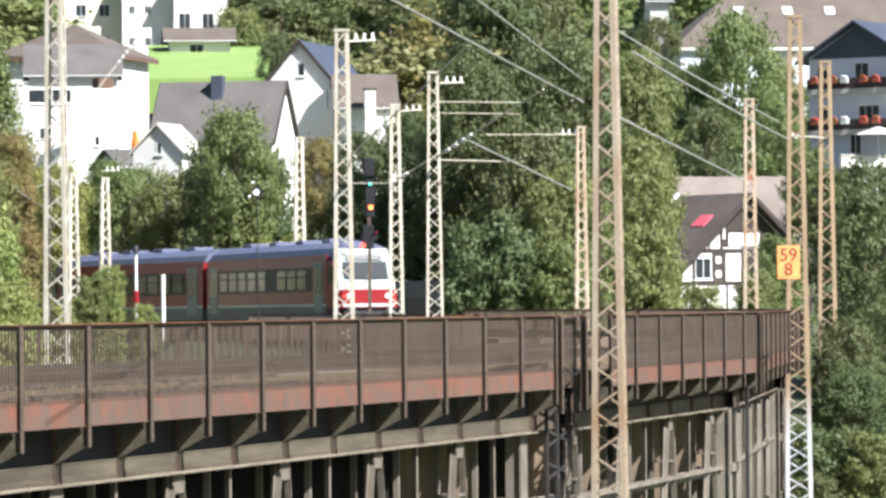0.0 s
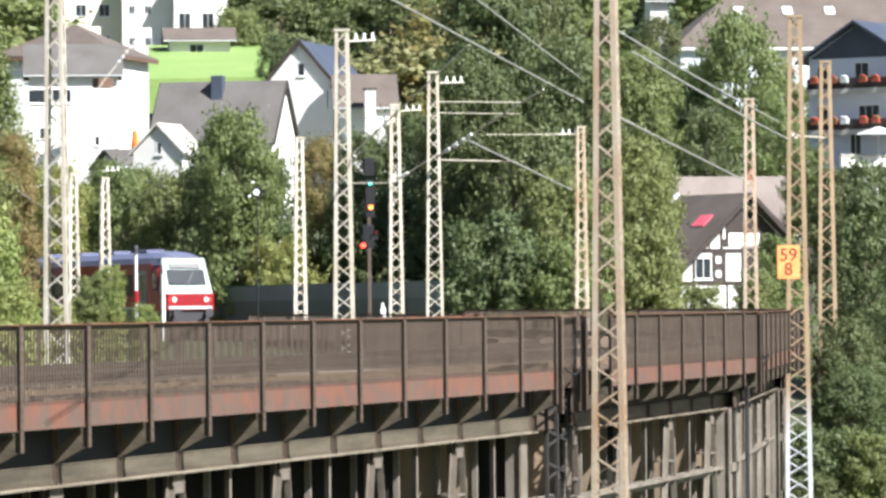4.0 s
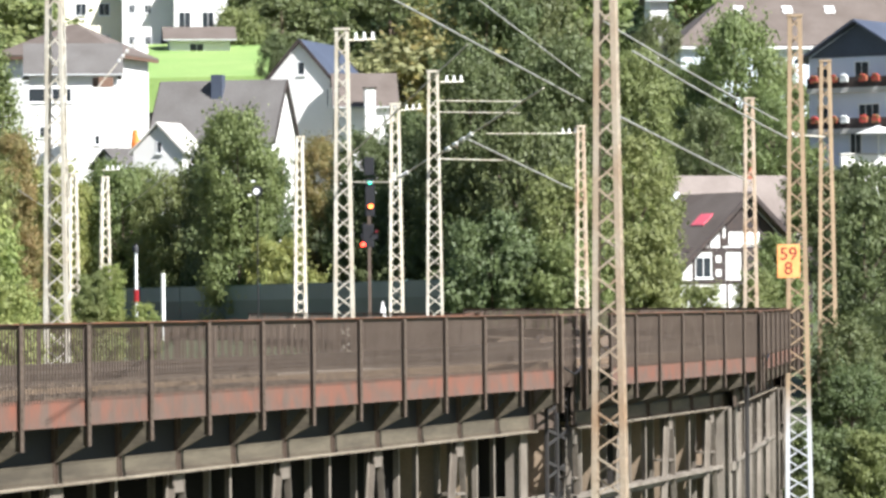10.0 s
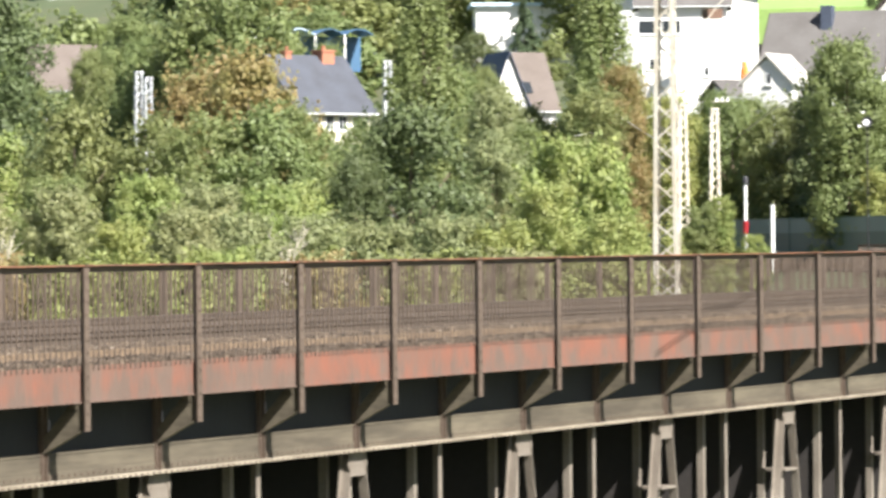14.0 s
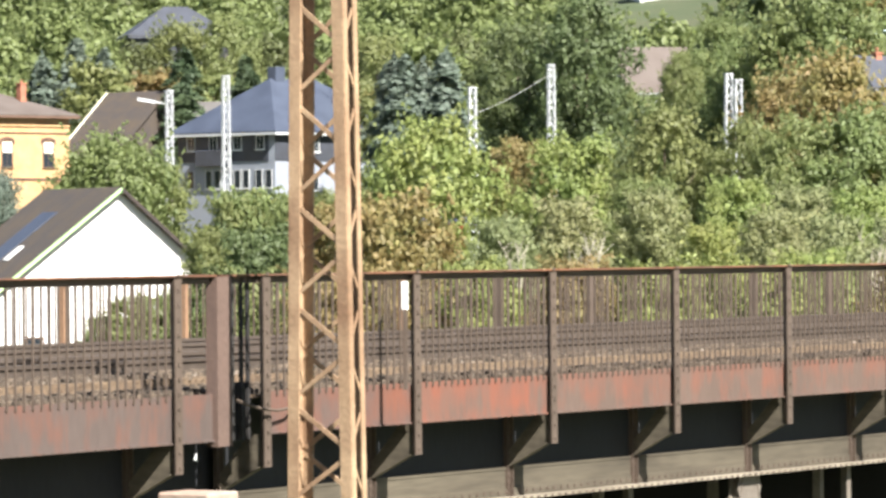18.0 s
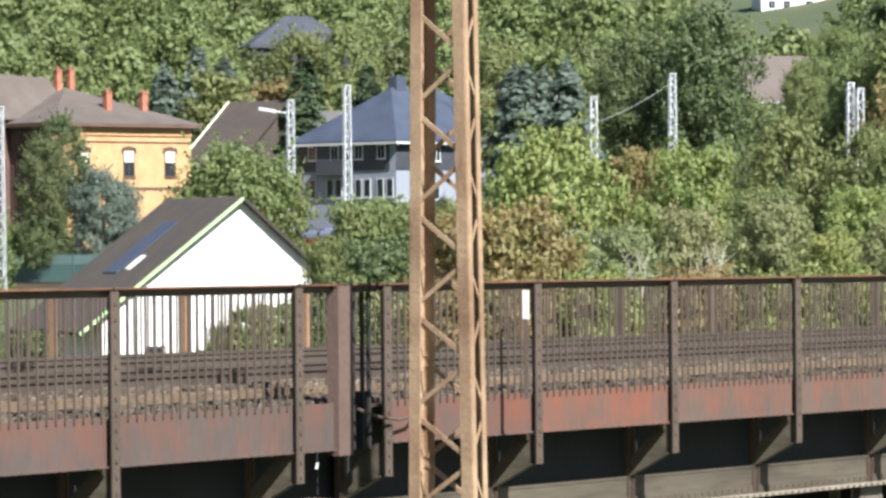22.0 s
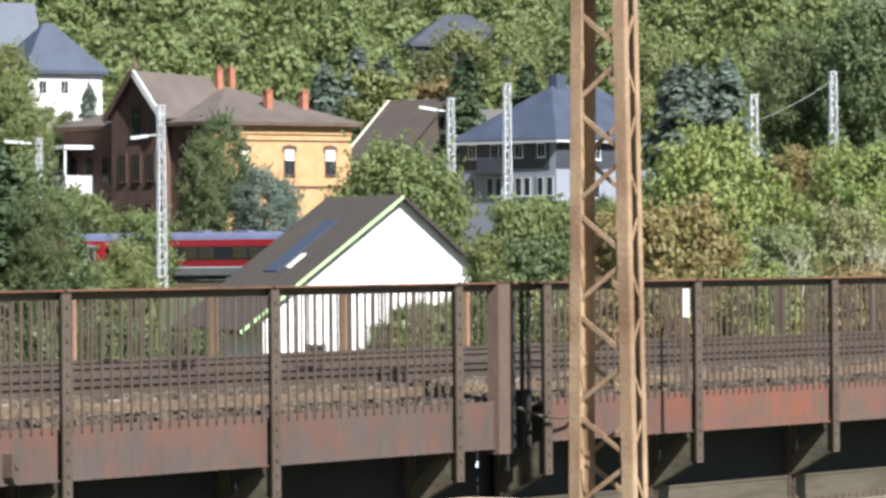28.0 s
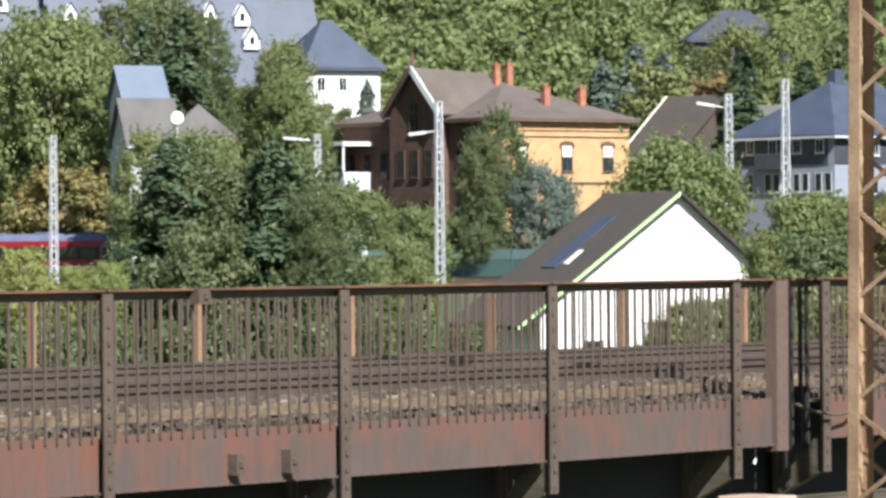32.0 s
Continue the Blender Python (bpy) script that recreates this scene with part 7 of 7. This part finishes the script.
def railcar(name, label):
    """A diesel railcar, x towards its cab, z from the rail."""
    car = thing(name, Matrix(), label, "train car", "cars of the train")
    body = [(-1.42, 0.95), (-1.42, 2.75), (-1.36, 3.24), (1.36, 3.24), (1.42, 2.75), (1.42, 0.95)]
    x0, x1 = -CAR / 2, CAR / 2
    part("body_shell", loft([(x0, body), (x1 - 1.7, body)]), M_RED, car, "red painted body side")
    part("roof", loft([(x0, ROOF_SECTION), (x1 - 1.9, ROOF_SECTION), (x1 - 0.95, [(y * 0.92, min(z, 3.62)) for y, z in ROOF_SECTION])]), M_TRAIN_ROOF, car, "blue-grey roof")
    skirt = [(-1.43, 0.45), (-1.43, 1.02), (1.43, 1.02), (1.43, 0.45)]
    part("skirt", loft([(x0 + 0.05, skirt), (x1 - 1.7, skirt)]), M_TRAIN_GREY, car, "grey skirt")
    part("underframe", boxes(((x0 + 0.4, -1.2, 0.3), (x1 - 1.0, 1.2, 0.5)), ((x0 + 6, -1.25, 0.12), (x0 + 10, 1.25, 0.3))), M_TRAIN_DARK, car)
    # raked cab end
    low = [(-1.40, 0.9), (-1.40, 1.75), (1.40, 1.75), (1.40, 0.9)]
    part("cab_nose", loft([(x1 - 1.7, low), (x1 - 0.15, [(y * 0.94, z) for y, z in low]), (x1, [(y * 0.84, 0.95 + (z - 0.9) * 0.9) for y, z in low])]), M_RED, car, "red lower cab front")
    up = [(-1.40, 1.75), (-1.38, 2.9), (-1.0, 3.55), (1.0, 3.55), (1.38, 2.9), (1.40, 1.75)]
    part("cab_top", loft([(x1 - 1.7, up), (x1 - 0.95, [(y * 0.95, z) for y, z in up])]), M_RED, car, "red cab pillars")
    face = bmesh.new()
    lo_y, hi_y = 1.27, 1.12
    vs = [face.verts.new(p) for p in ((x1 - 0.2, -lo_y, 1.75), (x1 - 0.2, lo_y, 1.75), (x1 - 0.93, hi_y, 3.5), (x1 - 0.93, -hi_y, 3.5))]
    g = bmesh.ops.extrude_face_region(face, geom=[face.faces.new(vs)])
    bmesh.ops.translate(face, verts=[v for v in g["geom"] if isinstance(v, bmesh.types.BMVert)], vec=(-0.7, 0, 0))
    bmesh.ops.recalc_face_normals(face, faces=face.faces[:])
    part("cab_front", face, M_TRAIN_CAB, car, "pale greenish white cab front panel")
    rake = Matrix.Translation((x1 - 0.28, 0, 2.0)) @ pose(0, 0, 0, 0, -22.6, 0)
    part("windscreen", boxes(((-0.02, -0.98, 0.20), (0.045, 0.98, 1.0)), bevel=0.02), M_GLASS, car, "dark windscreen", at=rake)
    part("destination_panel", boxes(((-0.02, -0.8, 1.08), (0.04, 0.8, 1.32))), M_BLACK, car, at=rake)
    part("wiper", bar((0.07, -0.1, 0.1), (0.07, 0.35, 0.8), 0.03, 0.03), M_BLACK, car, at=rake)
    part("bumper_band", boxes(((x1 - 0.1, -1.15, 0.98), (x1 + 0.03, 1.15, 1.12)), bevel=0.02), M_TRAIN_WHITE, car, "white band under the cab front")
    part("coupler_bay", boxes(((x1 - 1.0, -1.05, 0.35), (x1 - 0.12, 1.05, 0.92))), M_TRAIN_DARK, car)
    for y in (-0.85, 0.85):
        b = part("buffer", tube([(x1 - 0.1, y, 0.80), (x1 + 0.35, y, 0.80)], 0.1, 0.1, 10), M_TRAIN_DARK, car)
        part("buffer_plate", tube([(x1 + 0.35, y, 0.80), (x1 + 0.40, y, 0.80)], 0.22, 0.22, 12), M_TRAIN_DARK, b)
        h = part("headlight", tube([(x1 - 0.06, y, 1.45), (x1 + 0.03, y, 1.45)], 0.13, 0.12, 10), M_PORCELAIN, car, "round headlight")
        part("tail_lamp", tube([(x1 - 0.06, y * 1.24, 1.45), (x1 + 0.0, y * 1.24, 1.45)], 0.08, 0.07, 8), M_LAMP_RED, h, "lit red tail lamp")
    for side in (-1, 1):
        part("window_band", boxes(((x0 + 2.3, side * 1.421 - 0.012, 1.66), (x1 - 4.0, side * 1.421 + 0.012, 2.72))), M_BLACK, car, "dark window band")
        n = 9
        for i in range(n):
            x = x0 + 2.6 + i * 1.72
            if i == 5:
                continue
            w = part("window", boxes(((x, side * 1.44 - 0.02, 1.75), (x + 1.4, side * 1.44 + 0.02, 2.62)), bevel=0.015), M_TRAIN_GLASS, car, "side window with a brown reflection in its colour")
            part("window_bar", boxes(((x + 0.02, side * 1.462 - 0.004, 2.28), (x + 1.38, side * 1.462 + 0.004, 2.33))), M_BLACK, w)
        for x in (x0 + 0.7, x1 - 3.6):
            d = part("door", boxes(((x, side * 1.43 - 0.02, 0.7), (x + 1.4, side * 1.43 + 0.02, 2.9)), bevel=0.02), M_TRAIN_DOOR, car, "grey-green door with tall panes")
            for q in (0.12, 0.76):
                part("door_pane", boxes(((x + q, side * 1.44 - 0.02, 1.5), (x + q + 0.52, side * 1.44 + 0.02, 2.7))), M_TRAIN_GLASS, d)
        part("side_stripe", boxes(((x0 + 0.06, side * 1.428 - 0.006, 1.02), (x1 - 1.75, side * 1.428 + 0.006, 1.12))), M_TRAIN_WHITE, car, "thin white stripe")
        part("cab_side_window", boxes(((x1 - 1.55, side * 1.345 - 0.03, 1.95), (x1 - 1.05, side * 1.345 + 0.03, 2.75))), M_GLASS, car)
    for x in (x0 + 3.5, x0 + 8.0, x0 + 12.5, x0 + 17.0):
        part("roof_vent", boxes(((x, -0.5, 3.8), (x + 1.2, 0.5, 3.98)), bevel=0.04), M_TRAIN_ROOF, car)
    for x in (x0 + 3.6, x1 - 4.6):
        b = part("bogie", boxes(((x - 1.4, -1.1, 0.3), (x + 1.4, -1.0, 0.62)), ((x - 1.4, 1.0, 0.3), (x + 1.4, 1.1, 0.62)), ((x - 0.3, -1.0, 0.35), (x + 0.3, 1.0, 0.55))), M_TRAIN_DARK, car)
        for dx in (-0.95, 0.95):
            for y in (-0.76, 0.76):
                part("wheel", tube([(x + dx, y - 0.06, 0.39), (x + dx, y + 0.06, 0.39)], 0.38, 0.38, 16), M_TRAIN_DARK, b)
    part("gangway", boxes(((x0 - 0.42, -0.6, 0.9), (x0, 0.6, 3.0)), bevel=0.05), M_BLACK, car, "black rubber gangway")
    return car


LEADING = railcar("train_car", "red leading diesel railcar with blue-grey roof")
TRAILING = railcar("train_car", "red trailing diesel railcar with white cab end")


# seconds and metres along the arc of the train's rear end
RUN = ((0.0, -0.7), (2.0, 15.0), (4.0, 28.8), (6.0, 42.0), (8.0, 54.8), (11.0, 73.6), (14.0, 91.9), (17.0, 110.2), (20.0, 128.6), (23.0, 147.4), (24.0, 154.0), (26.5, 172.8), (28.0, 183.7), (29.5, 194.3), (30.0, 197.7), (31.0, 204.2), (32.0, 210.0))


def car_pose(middle, turned_round):
    a, b = on_track(middle - 7.5), on_track(middle + 7.5)
    h = math.degrees(math.atan2(b[0] - a[0], b[1] - a[1]))
    pitch = math.degrees(math.atan2(b[2] - a[2], 15))
    m = frame_at(((a[0] + b[0]) / 2, (a[1] + b[1]) / 2, (a[2] + b[2]) / 2), h) @ pose(0, 0, 0, 0, -pitch, 0)
    return m @ pose(0, 0, 0, 0, 0, 180) if turned_round else m


def motions():
    """The train leaves along the curve, gaining a little speed."""
    walk(TRAILING, [(t, car_pose(tail + 11.5, True)) for t, tail in RUN])
    walk(LEADING, [(t, car_pose(tail + 34.9, False)) for t, tail in RUN])


motions()
